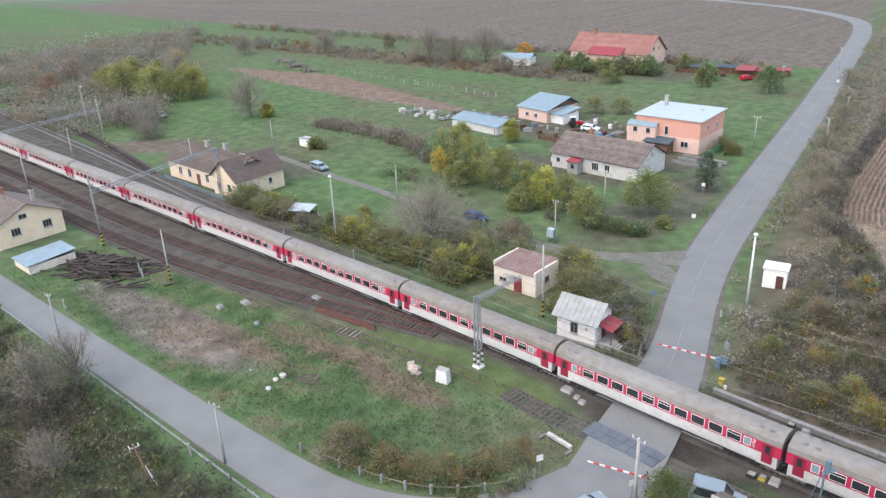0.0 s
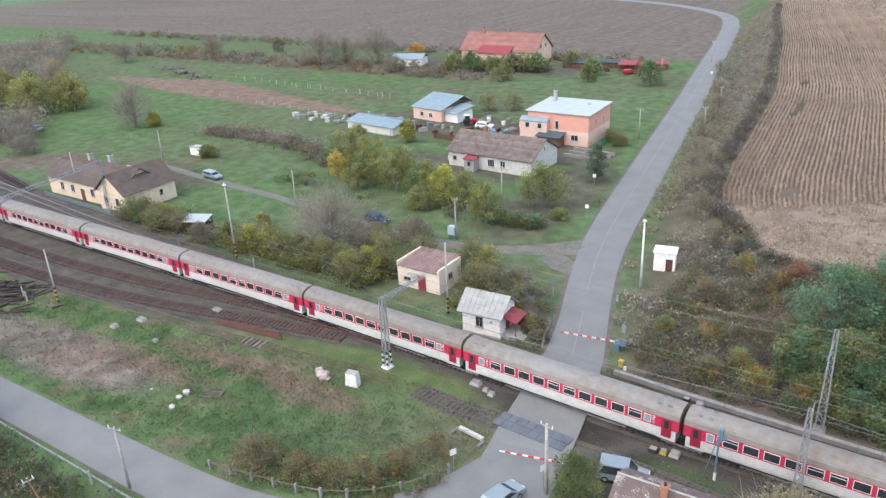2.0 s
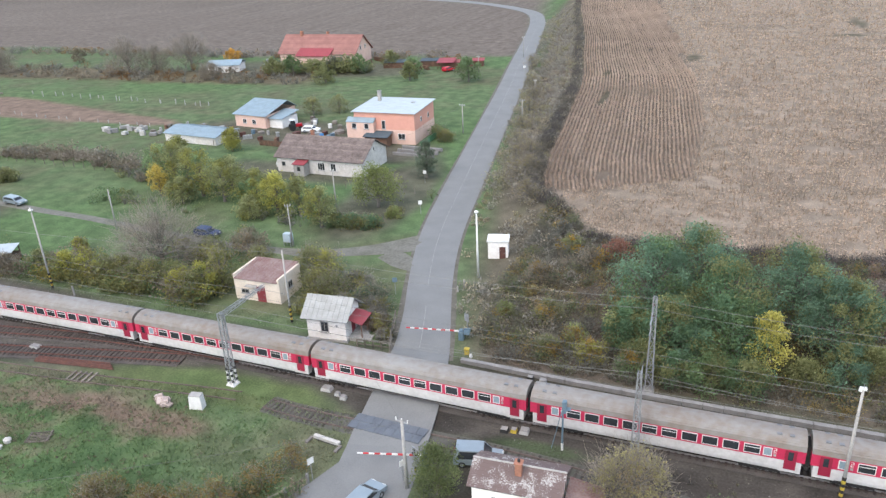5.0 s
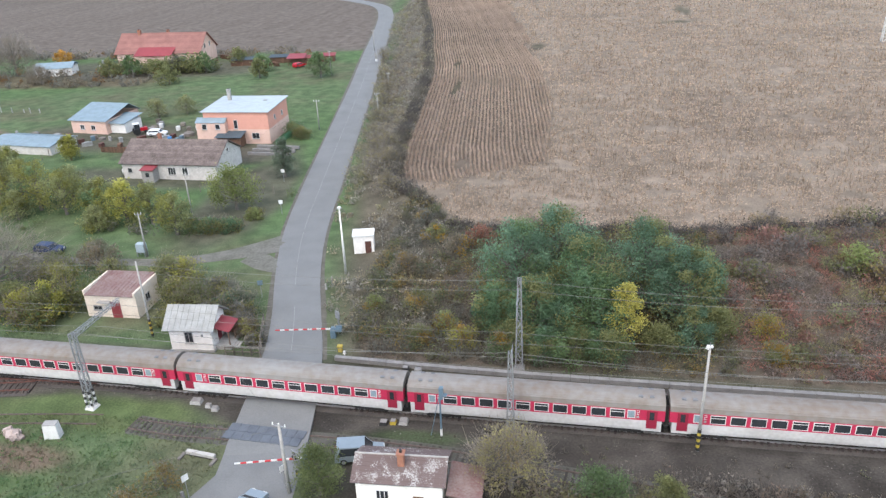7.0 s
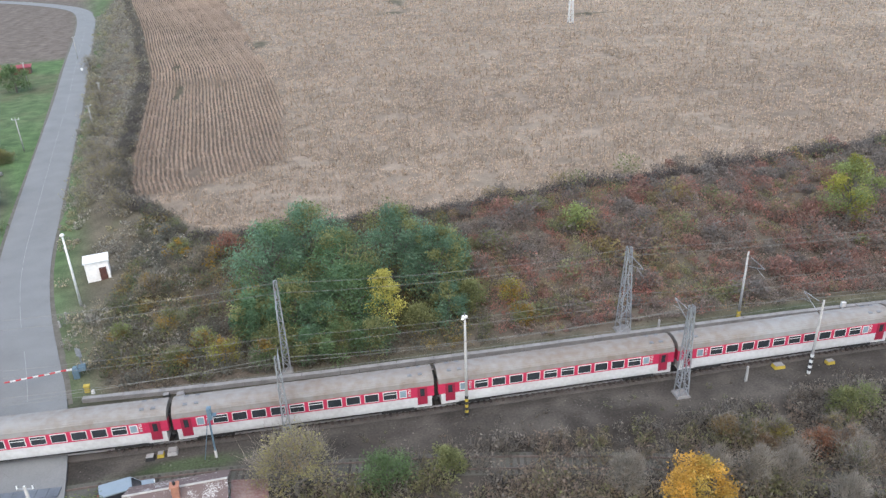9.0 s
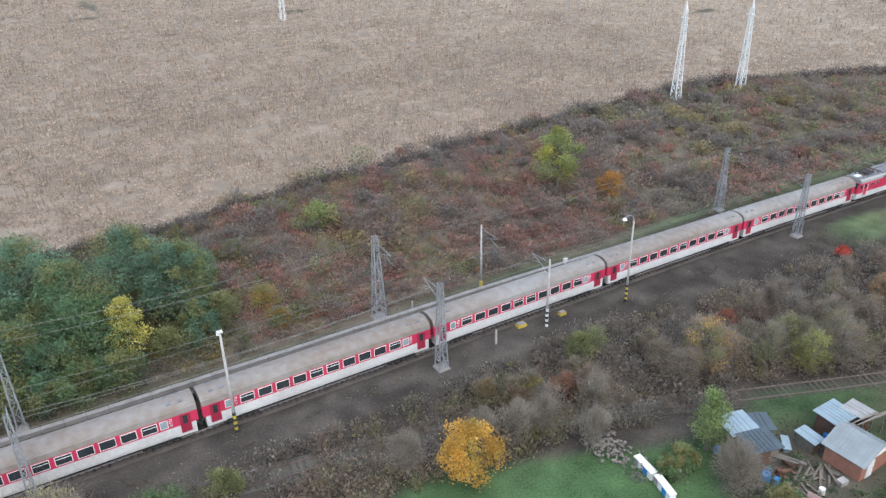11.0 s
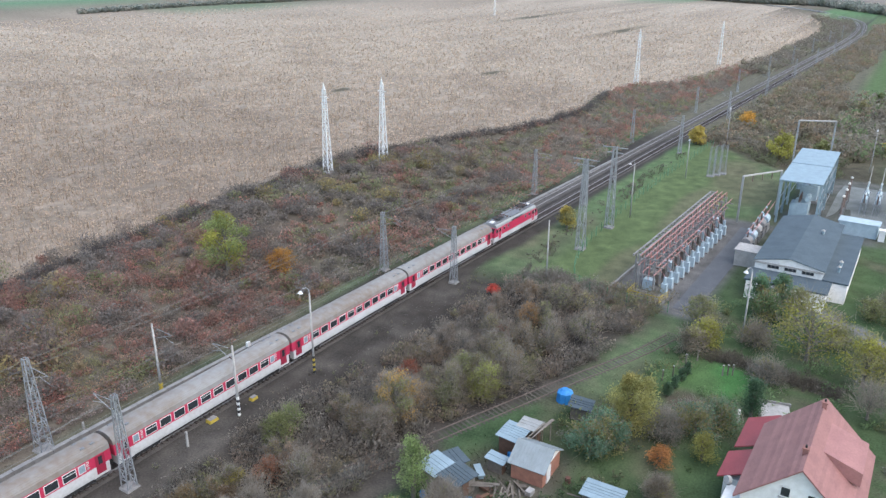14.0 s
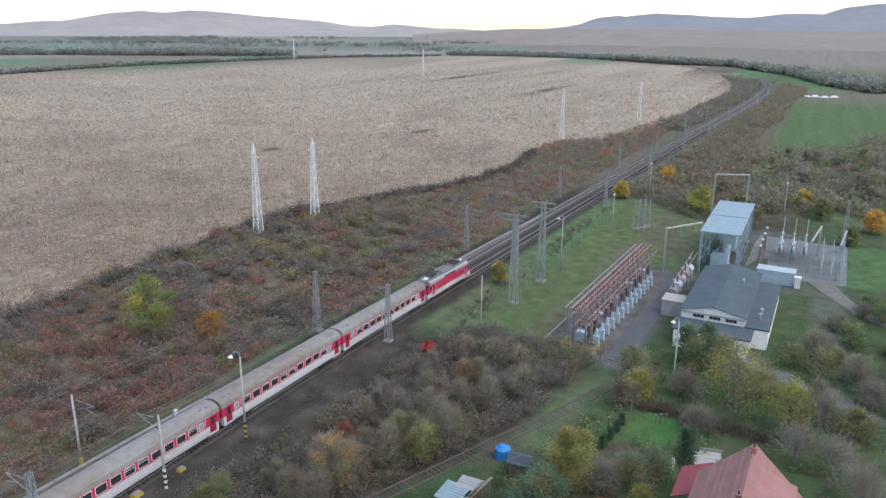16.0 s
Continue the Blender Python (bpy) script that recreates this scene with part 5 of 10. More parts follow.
def bracket(m, x, y, z, reach):
    """A hinged cantilever with insulators that carries the contact wire."""
    s = 1 if reach > 0 else -1
    part("cantilever", Shape().cyl((x, y, z + .9), (x, y + reach, z + .75), .035, n=5).cyl((x, y, z - .5), (x, y + reach, z + .7), .035, n=5).cyl((x, y + reach * .55, z + .2), (x, y + reach * 1.08, z - .2), .025, n=5), GALV, m)
    ins = Shape()
    for k in range(5):
        ins.cyl((x, y + s * (.25 + k * .07), z + .88), (x, y + s * (.29 + k * .07), z + .88), .08, n=8).cyl((x, y + s * (.25 + k * .07), z - .4 + .25 * .3 + k * .03), (x, y + s * (.29 + k * .07), z - .4 + .25 * .3 + k * .03), .08, n=8)
    part("insulator", ins, PORCELAIN, m)


def pole(x, y, h, label, name="pole", r=0.13, material=None, striped=0, arm=0.0, cross=0.0, rz=0.0, lamp="", group="", category="pole", lean=(0, 0), base=None):
    material = material or PALE
    m = thing(name, pose(x, y, ground_z(x, y), lean[0], lean[1], rz), label, category, group)
    part("shaft", Shape().cyl((0, 0, -.3), (0, 0, h), r, r * .62, n=10), material, m, smooth=True)
    if striped:
        c = (WHITE, BLACK) if striped < 0 else (BLACK, YELLOW)
        bands(m, 0, 0, .1, 2.4, r * 1.06, 7, *c)
    if base:
        part("base_mark", Shape().cyl((0, 0, 0), (0, 0, .9), r * 1.4, n=10), base, m)
    if arm:
        bracket(m, 0, 0, h - 1.3, arm)
    if cross:
        ca = part("crossarm", Shape().box((0, 0, h - .25), (cross, .1, .1)), GALV, m)
        for k in (-.45, 0, .45):
            part("insulator", Shape().cyl((k * cross, 0, h - .2), (k * cross, 0, h + .08), .06, .04, n=8), WHITE, ca)
    if lamp == "ball":
        part("lamp_head", Shape().ball((0, 0, h + .15), .3, 10, .7), WHITE, m, "white lamp globe")
    elif lamp == "top":
        part("lamp_head", Shape().box((0, .05, h + .05), (.5, .3, .16)).cyl((-.15, .1, h - .2), (-.15, .1, h + .05), .2, .12, n=8), WHITE, m, "white lamp head")
        part("spike", Shape().cyl((0, 0, h), (0, 0, h + .5), .03, n=5), GALV, m)
    elif lamp == "hook":
        hk = Shape()
        pts = [(0, 0, h), (.0, .1, h + .45), (-.25, .25, h + .7), (-.6, .45, h + .65), (-.8, .6, h + .4)]
        for a, b in zip(pts[:-1], pts[1:]):
            hk.cyl(a, b, .055, n=6)
        part("hook", hk, GALV, m)
        part("lamp_head", Shape().cyl((-.8, .6, h + .4), (-.82, .62, h + .12), .1, .32, n=12).ball((-.82, .62, h + .1), .2, 8, .5), WHITE, m, "white bell lamp shade")
    return m


lattice_mast(-0.2, -0.1, 8.9, "grey lattice catenary mast with striped feet", w0=.64, w1=.46, striped=True, boom=7.2, rz=-6)
lattice_mast(43, 1.0 - .9, 9.4, "grey lattice catenary mast", w0=.7, arm=2.6)
lattice_mast(43, 11.6, 10.9, "tall grey lattice catenary mast behind the tracks", w0=.75, arm=-4.2)
lattice_mast(80.4, 10.7, 10.5, "grey lattice mast with switch gear", w0=1.3, w1=.45, arm=-3.6)
lattice_mast(81.2, -1.7, 10.1, "grey lattice catenary mast", w0=1.0, w1=.4, arm=3.2)
lattice_mast(137.5, 9.8, 9.8, "grey lattice catenary mast", w0=1.0, w1=.4, arm=-3.6)
lattice_mast(139.1, -2.3, 9.2, "grey lattice catenary mast", w0=.9, w1=.4, arm=3.2)
lattice_mast(188.9, 7.8, 9.8, "grey lattice catenary mast", w0=.9, w1=.4, arm=-3.6)
lattice_mast(187.5, -4.2, 9.4, "grey lattice catenary mast", w0=.9, w1=.4, arm=3.0)
lattice_mast(242.9, -8.0, 9.8, "grey lattice catenary mast", w0=.8, w1=.4, arm=3.6)
lattice_mast(248.3, 6.6, 9.0, "grey lattice catenary mast", w0=.8, w1=.4, arm=-3.2)
for k, x in enumerate((300, 352, 404, 456, 508, 560, 612)):
    for s, pts in ((-1, S_LINE), (1, N_LINE)):
        y = float(np.interp(x, *zip(*pts)))
        lattice_mast(x + s * 2, y + s * 3.4, 8.6, "distant grey lattice catenary mast", w0=.6, w1=.4, arm=-s * 2.6, n=5)
for x, y in ((-92, 13.5 + 9), (-125, 12)):
    pole(x, y - 3, 9, "grey concrete catenary pole", "catenary_pole", .16, arm=-2.4, group="catenary poles")
lattice_mast(-78.5, 17.2, 9.6, "grey lattice portal mast before the station house", w0=.8, w1=.4)
lattice_mast(-130, -11.5, 9.4, "grey lattice portal mast in the station yard", w0=.8, w1=.4)
for x0, y0, x1, y1, z in ((-78.5, 17.2, -72.9, -9.4, 9.2), (-135.6, 21.3, -130, -11.5, 9.2)):
    bm = thing("portal_beam", pose(0, 0, 0), "lattice portal beam spanning the station tracks", "beam", "portal beams")
    L = math.hypot(x1 - x0, y1 - y0)
    ux, uy = (x1 - x0) / L, (y1 - y0) / L
    q = lambda t, s, dz: (x0 + ux * t - uy * s, y0 + uy * t + ux * s, z + dz)
    for s in (-.25, .25):
        for dz in (0, .5):
            part("chord", Shape().cyl(q(0, s, dz), q(L, s, dz), .05, n=4), GALV, bm)
    zz = Shape()
    n = int(L / .9)
    for i in range(n):
        for s in (-.25, .25):
            zz.cyl(q(L * i / n, s, .5 * (i % 2)), q(L * (i + 1) / n, s, .5 * ((i + 1) % 2)), .03, n=4)
        zz.cyl(q(L * i / n, -.25, .5), q(L * (i + 1) / n, .25, .5), .03, n=4)
    tagged(part("bracing", zz, GALV, bm), kind="stuff")
# feeder towers of the substation
for x, y, h in ((163.3, -13.2, 16.0), (176.8, -13.4, 15.4)):
    t = lattice_mast(x, y, h, "tall grey steel lattice feeder tower", w0=1.3, w1=.6, material=GALV, name="feeder_tower", group="feeder towers", n=11, leg=.085)
    ca = part("crossarm", Shape().box((0, 0, h - .15), (.18, 4.6, .16)).box((0, 0, h - 1.1), (.14, 3.0, .14)), GALV, t)
    for k in (-2, -1, 0, 1, 2):
        part("insulator", Shape().cyl((0, k, h - .1), (0, k, h + .35), .09, .05, n=8), PORCELAIN, ca)

# poles along the line
pole(94.3, 10.1, 8.5, "pale concrete catenary pole with yellow foot", "catenary_pole", .17, arm=-3.2, base=YELLOW, group="catenary poles")
pole(95.3, -1.5, 8.6, "pale concrete catenary pole with striped foot", "catenary_pole", .17, arm=3.0, striped=-1, group="catenary poles")
pole(-1.1, 13.9, 10.0, "pale concrete pole with striped foot by the hut", "catenary_pole", .15, striped=1, group="catenary poles")
pole(-51.0, -9.7, 8.1, "grey pole with striped foot", "catenary_pole", .16, striped=1, group="catenary poles")
pole(-72.9, -9.4, 12.2, "tall grey pole with striped foot", "catenary_pole", .22, CONCRETE, striped=1, arm=3.4, group="catenary poles")
pole(-118.2, -3.9, 7.6, "grey catenary pole by the tracks", "catenary_pole", .16, arm=2.4, group="catenary poles")
pole(-135.6, 21.3, 12.0, "grey pole with striped foot", "catenary_pole", .2, striped=1, arm=-3, group="catenary poles")
pole(-40.0, 13.2, 11.5, "pale lamp post with striped foot", "lamp_post", .15, striped=1, lamp="hook", group="railway lamps", category="lamp post")
pole(-152.1, 24.9, 12.4, "pale lamp post with striped foot", "lamp_post", .16, striped=1, lamp="hook", group="railway lamps", category="lamp post")
pole(59.9, 0.0, 11.0, "pale lamp post with striped foot", "lamp_post", .17, striped=1, lamp="top", group="railway lamps", category="lamp post")
pole(106.6, -2.4, 10.6, "pale lamp post with hooked top and striped foot", "lamp_post", .15, striped=1, lamp="hook", group="railway lamps", category="lamp post")
pole(17.7, 32.3, 9.6, "white concrete street lamp with round head", "street_lamp", .17, WHITE, lamp="ball", category="street lamp")
pole(142.3, -44.3, 9.9, "pale grey lamp post with bell shade", "lamp_post", .13, lamp="hook", group="yard lamps", category="lamp post")
pole(184.6, -14.8, 10.6, "pale grey lamp post with bell shade", "lamp_post", .13, lamp="hook", group="yard lamps", category="lamp post")
pole(147.9, -13.9, 9.8, "pale grey post with small box", "lamp_post", .13, group="yard lamps", category="lamp post")
pole(219.1, -16.1, 8.9, "pale grey lamp post on the grass", "lamp_post", .12, lamp="top", group="yard lamps", category="lamp post")
pole(260.6, -15.9, 9.7, "pale grey lamp post on the grass", "lamp_post", .12, lamp="top", group="yard lamps", category="lamp post")
pole(247.2, -51.6, 10, "pale grey lamp post on the grass", "lamp_post", .12, lamp="top", group="yard lamps", category="lamp post")
pole(138.2, -68.8, 7.9, "pale grey concrete pole", "utility_pole", .12, group="utility poles")
# utility poles of the village
for x, y, h, cr, rz in ((-47.2, 34, 7.2, 0, 0), (-96.9, 43, 7.2, 0, 0), (-13.6, 35.2, 7.0, .9, 20), (-8.4, -28.3, 6.8, 1.5, 10), (-45.9, -28.0, 6.7, .9, 20), (3.2, 111, 6.2, 1.2, 20), (-8.8, 103.2, 6.8, 1.4, 0),
                        (-24, 162.3, 7, .8, 0), (-14.1, 50.8, 7.6, .6, 0), (-20, 200, 7, .8, 0), (-1.0, 140, 5, .8, 0)):
    pole(x, y, h, "pale concrete utility pole", "utility_pole", .14, cross=cr, rz=rz, group="utility poles")
pole(24.6, -9.6, 7.4, "thick pale concrete utility pole beside the barrier", "utility_pole", .2, cross=1.3, rz=-10, group="utility poles")
sp = pole(-10.6, -34.4, 4.6, "leaning old timber pole with white insulators", "timber_pole", .14, WOODB, cross=1.3, rz=30, lean=(-12, -26))
part("strut", Shape().cyl((0, .5, -.3), (0, .1, 2.4), .09, n=8), WHITE, sp, "white concrete stub")
tb = thing("pole_transformer", pose(-14.4, 35.0, 0.0), "grey transformer on a raised frame", "transformer")
for y in (0, .8):
    part("frame", Shape().box((0, y, .75), (1.3, .1, .1)).box((-.6, y, .4), (.1, .1, .8)).box((.6, y, .4), (.1, .1, .8)), GALV, tb)
part("tank", Shape().box((0, .4, 1.45), (1.3, .95, 1.3), taper=.95), EQUIP, tb)

# high-voltage pylons in the maize
PYLON = mat('pylon_paint', (.62, .62, .61), (.5, .5, .49), 2, .6)
for x, y, h in ((170.5, 49.1, 19.7), (187.0, 46.1, 19.0), (329.3, 32.9, 21.0), (409.3, 21.2, 19.5), (138.1, 188.7, 20.0), (191.8, 278.7, 20.0), (650, 266, 24), (862, 570, 26)):
    py = lattice_mast(x, y, h - 1.6, "slender white lattice pylon with pointed top", w0=1.5, w1=.5, material=PYLON, name="pylon", group="pylons", n=12, tip=1.6, leg=.1)
    part("crossarm", Shape().box((0, 0, h - 3.2), (.2, 2.2, .14)).box((0, 0, h - 4.6), (.2, 1.6, .12)), PYLON, py)

# ---------------------------------------------------------------- overhead wires
def wire(name, pts, label, r=0.018, sag=0.25):
    line = [Vector(pts[0])]
    for a, b in zip(pts[:-1], pts[1:]):
        for k in range(1, 7):
            q = Vector(a).lerp(Vector(b), k / 6)
            q.z -= sag * 4 * k / 6 * (1 - k / 6)
            line.append(q)
    sh, vs, fs = Shape(), [], []
    for q in line:
        vs += [(q.x, q.y - r, q.z - r * .6), (q.x, q.y + r, q.z - r * .6), (q.x, q.y, q.z + r)]
    for i in range(len(line) - 1):
        for k in range(3):
            fs.append((i * 3 + k, i * 3 + (k + 1) % 3, i * 3 + 3 + (k + 1) % 3, i * 3 + 3 + k))
    sh.add(vs, fs)
    return one(name, sh, WIRE, label, "wire", "overhead wires")


for pts, zz in ((S_LINE, 0), (N_LINE, 0)):
    xs = (-160, -110, -72, -36, 0, 43, 81, 95.5, 138, 188, 245, 300, 352, 404, 456)
    run = [(x, float(np.interp(x, *zip(*pts)))) for x in xs]
    wire("contact_wire", [(x, y, 5.75) for x, y in run], "contact wire over the track", .016, .02)
    wire("messenger_wire", [(x, y, 7.0) for x, y in run], "sagging messenger wire over the track", .016, .5)
wire("feeder_wire", [(-160, 12.6, 8.5), (-72.9, 12.0, 9), (-1.1, 13.9, 9.6), (43, 11.6, 10.7), (80.4, 10.7, 10.3), (137.5, 9.8, 9.6), (188.9, 7.8, 9.6), (248, 6.6, 9)], "feeder wire on the mast tops", .018, .7)
wire("feeder_wire", [(-1.1, 13.9, 8.6), (43, 11.9, 9.4), (80.4, 11.2, 9.2), (137.5, 10.2, 8.8), (188.9, 8.2, 8.8)], "feeder wire on the mast tops", .018, .7)
wire("feeder_wire", [(-0.2, -0.1, 9.0), (43, .1, 9.3), (81.2, -1.7, 9.9), (139.1, -2.3, 9.0), (187.5, -4.2, 9.3)], "feeder wire on the mast tops", .018, .7)
wire("power_line", [(-60, -27, 6.9), (-45.9, -28, 6.4), (-8.4, -28.3, 6.5), (24.6, -9.6, 7.1)], "low voltage line beside the lane", .012, .5)
wire("power_line", [(24.6, -9.6, 7.1), (7, 12, 3.1)], "service wire to the house", .012, .4)
wire("power_line", [(-13.6, 35.2, 6.8), (-14.1, 50.8, 7.4), (-8.8, 103.2, 6.5), (-24, 162, 6.7)], "low voltage line between the poles", .012, .6)

# ---------------------------------------------------------------- level crossing
def barrier(x, y, tipx, tipy, label):
    a = math.degrees(math.atan2(tipy - y, tipx - x))
    L = math.hypot(tipx - x, tipy - y)
    m = thing("crossing_barrier", pose(x, y, 0, 0, 0, a), label, "barrier", "crossing barriers")
    part("drive_box", Shape().box((0, 0, .55), (.6, .7, 1.1)).box((0, 0, 1.2), (.4, .5, .25)), BLUEMAST, m, "blue-grey drive housing")
    part("counterweight", Shape().box((-.7, .25, 1.1), (.7, .2, .5)).box((-.7, -.25, 1.1), (.7, .2, .5)), BLUEMAST, m)
    n = int(L / .55)
    for i in range(n):
        part("boom_segment", Shape().box((.3 + (i + .5) * (L - .3) / n, 0, 1.12), ((L - .3) / n, .08, .2 - .08 * i / n)), (WHITE, REDP)[i % 2], m)
    return m


barrier(20.9, 15.9, 14.2, 14.9, "lowered red and white crossing barrier on the village side")
barrier(25.0, -6.3, 18.9, -7.8, "lowered red and white crossing barrier on the near side")
for x, y, rz in ((21.3, 17.0, 150), (24.6, -7.6, -30)):
    s = thing("crossing_signal", pose(x, y, 0, 0, 0, rz), "crossing light signal with back board on a post", "signal", "crossing signals")
    part("post", Shape().cyl((0, 0, 0), (0, 0, 2.9), .07, n=8), GALV, s)
    bd = part("back_board", Shape().box((0, .05, 2.4), (.75, .06, 1.0)), GALV, s)
    for dx, dz in ((-.2, 2.2), (.2, 2.2), (0, 2.65)):
        part("lens", Shape().cyl((dx, -.05, dz), (dx, .02, dz), .12, n=12), BLACK, bd)
    for k in range(3):
        part("foot_band", Shape().cyl((0, 0, .05 + k * .25), (0, 0, .3 + k * .25), .09, n=8), (BLACK, YELLOW)[k % 2], s)
for k in range(8):
    pass
dk = thing("crossing_deck", pose(0, 0, 0), "dark rubber panels bedded in the road over the siding", "crossing deck", kind="structure")
for i in range(8):
    for j in range(2):
        part("panel", Shape().box((16.1 + i * .98 + j * .15, -3.0 + j * 1.15 - i * .06, .315), (.95, 1.1, .1), -3), DECK, dk)
one("telephone_box", Shape().box((0, 0, .35), (.5, .4, .7)).box((0, 0, .75), (.6, .5, .1)), YELLOW, "yellow trackside box by the crossing", "box", at=pose(22.6, 12.9, 0))
one("white_cap_box", Shape().cyl((0, 0, 0), (0, 0, .35), .2, .16, n=10), WHITE, "small white trackside cap", "box", at=pose(23.2, 12.5, 0))
# blue signal post
s = thing("railway_signal", pose(36.5, -0.5, 0), "blue railway signal post with ladder, seen from behind", "signal")
part("post", Shape().cyl((0, 0, 0), (0, 0, 5.4), .09, n=8), BLUEMAST, s)
part("head", Shape().box((.15, 0, 4.9), (.35, .5, 1.2)).box((.45, .0, 4.7), (.5, .45, .1)), BLUEMAST, s)
part("foot", Shape().cyl((0, 0, 0), (0, 0, .8), .12, n=8), WHITE, s)
lad = Shape().cyl((-1.0, -.1, 0), (-.1, -.1, 4.4), .03, n=5).cyl((-1.0, .25, 0), (-.1, .25, 4.4), .03, n=5)
for k in range(11):
    lad.cyl((-1 + k * .082, -.1, k * .4), (-1 + k * .082, .25, k * .4), .018, n=4)
part("ladder", lad, BLUEMAST, s)

# point motors, balises and trackside boxes
def track_box(x, y, w, d, h, material, label, rz=0):
    b = thing("trackside_box", pose(x, y, ground_z(x, y) + .02, 0, 0, rz), label, "trackside box", "trackside boxes")
    part("case", Shape().box((0, 0, h / 2), (w, d, h), taper=.85), material, b)
    part("lid", Shape().box((0, 0, h + .02), (w * .8, d * .8, .05)), CONCRETE, b)
    return b


for x, y, w, d, m, lab in ((29.4, 5.4, .7, .6, YELLOW, "yellow box between the tracks"), (30.4, 5.3, .6, .5, YELLOW, "yellow box between the tracks"),
                           (34.5, 5.6, .8, .6, YELLOW, "yellow box between the tracks"), (34.6, 4.3, .8, .5, YELLOW, "yellow box between the tracks"),
                           (30.6, .6, .8, .7, BLACK, "black point motor case"), (31.5, .8, .6, .6, YELLOW, "yellow edged cable box"), (32.5, 1.0, .9, .9, PALE, "pale concrete cable pit"),
                           (30.8, 10.0, .7, .6, BLACK, "black relay case beside the wall"), (32.2, 9.8, .8, .7, PALE, "pale cable pit by the wall"), (10.4, 1.9, 1.2, .9, PALE, "pale point motor case"),
                           (12.0, 1.3, .6, .5, PALE, "pale box beside the track"), (12.9, .9, .7, .6, PALE, "pale box beside the track"), (3.4, 6.1, .6, .5, PALE, "pale box beside the track"), (4.3, 6.0, .6, .5, PALE, "pale box beside the track"),
                           (-28.7, -.4, 1.4, .8, PALE, "pale point motor case"), (-37.3, -10.1, 1.0, .8, PALE, "pale concrete block in the grass"), (-35.6, -7.2, 1.4, .9, PALE, "pale rubble and cable box"), (-29.2, -9.9, .7, .6, PALE, "pale concrete block in the grass"),
                           (93, .2, 1.2, .8, YELLOW, "yellow point motor case"), (98.5, -.4, .9, .6, YELLOW, "yellow box beside the track"), (101.5, 3.8, 1.2, .7, YELLOW, "yellow box beside the track"), (104.0, 4.0, .8, .6, PALE, "pale box beside the track")):
    track_box(x, y, w, d, .35, m, lab)
one("bell_box", Shape().box((0, 0, .5), (.7, .5, .55)).cyl((0, 0, 0), (0, 0, .3), .15, n=8), YELLOW, "yellow trackside box on a stub", "box", at=pose(1.6, 6.2, 0))
one("white_marker", Shape().box((0, 0, 1.0), (.5, .3, .6)).cyl((0, 0, 0), (0, 0, .8), .08, n=8), WHITE, "white trackside cabinet on a post", "box", at=pose(106.4, 6.2 + 2.2, 0))

# ---------------------------------------------------------------- low retaining wall along the north track
wall = thing("retaining_wall", pose(0, 0, 0), "low weathered concrete wall along the track", "wall", kind="structure")
wp = resample([(22.5, 11.2), (31, 10.6), (45.6, 10.0), (67, 9.6), (98, 9.3), (117, 8.3), (144, 7.6), (181, 5.8), (230, 3.4)], 2.0)
for a, b in zip(wp[:-1], wp[1:]):
    c = (a + b) / 2
    part("wall_panel", Shape().box((c[0], c[1], .22), (1.96, .55, .5 + .05 * rng.random()), math.degrees(math.atan2(b[1] - a[1], b[0] - a[0]))), CONCRETE, wall)

# ---------------------------------------------------------------- guard rail, timber fence and culvert
g = thing("guard_rail", pose(0, 0, 0), "pale steel guard rail along the lane", "guard rail")
px = np.arange(-110, 8, 4.0)
for x in px:
    part("post", Shape().box((x, -29.6 + .01 * (x + 20), .4), (.12, .12, .9)), GALV, g)
for z, t in ((.55, .1), (.72, .1), (.635, .16)):
    part("beam", Shape().box((-52, -29.5 - .05 * (t > .12), z), (116, .06, t)), GALV, g)
f = thing("timber_fence", pose(0, 0, 0), "old grey post and rail fence round the hollow", "fence")
fp = resample([(-4, -22.6), (3.6, -21.3), (8.5, -20.0), (12.4, -17.2), (15, -13.8), (16.2, -10.5)], 2.4)
for i, q in enumerate(fp):
    part("post", Shape().box((q[0], q[1], .5), (.22, .22, 1.1)), CONCRETE, f)
    if i:
        c = fp[i - 1]
        part("rail", Shape().cyl((c[0], c[1], .8), (q[0], q[1], .8), .05, n=6), WOODG, f)
c = thing("culvert", pose(14.6, -5.9, -.12, 0, 0, -8), "concrete culvert head with dark opening", "culvert")
part("head_wall", Shape().box((0, 0, .35), (3.0, .4, .3)), STONE, c)
# solid black block as painted shade for the inside of the culvert
part("opening", Shape().box((0, -.12, -.05), (2.2, .3, .5)), BLACK, c)
part("wing", Shape().box((-1.7, -.6, .1), (.3, 1.0, .4)).box((1.7, -.6, .1), (.3, 1.0, .4)), RUBBLE, c)

# ---------------------------------------------------------------- plants
def leaves_at(centres, size, tint, jitter=0.11, flat=0.0, long=1.0, lie=1.0):
    """One small pointed leaf or spray round each centre, turned at random."""
    n = len(centres)
    u = rng.normal(size=(n, 3))
    u[:, 2] *= 1 - flat
    u /= np.linalg.norm(u, axis=1)[:, None]
    w = rng.normal(size=(n, 3))
    w = np.cross(u, w)
    w /= np.linalg.norm(w, axis=1)[:, None]
    s = size * rng.uniform(.6, 1.4, (n, 1))
    a, b = u * s * long, w * s * .6
    a[:, 2] *= lie
    b[:, 2] *= lie
    v = np.stack([centres - a, centres - b + a * .6, centres + b + a * .6], 1).reshape(-1, 3)
    t = tint * (1 + jitter * rng.normal(size=(n, 1)))
    return v, np.repeat(np.clip(t, .005, 1), 3, 0)


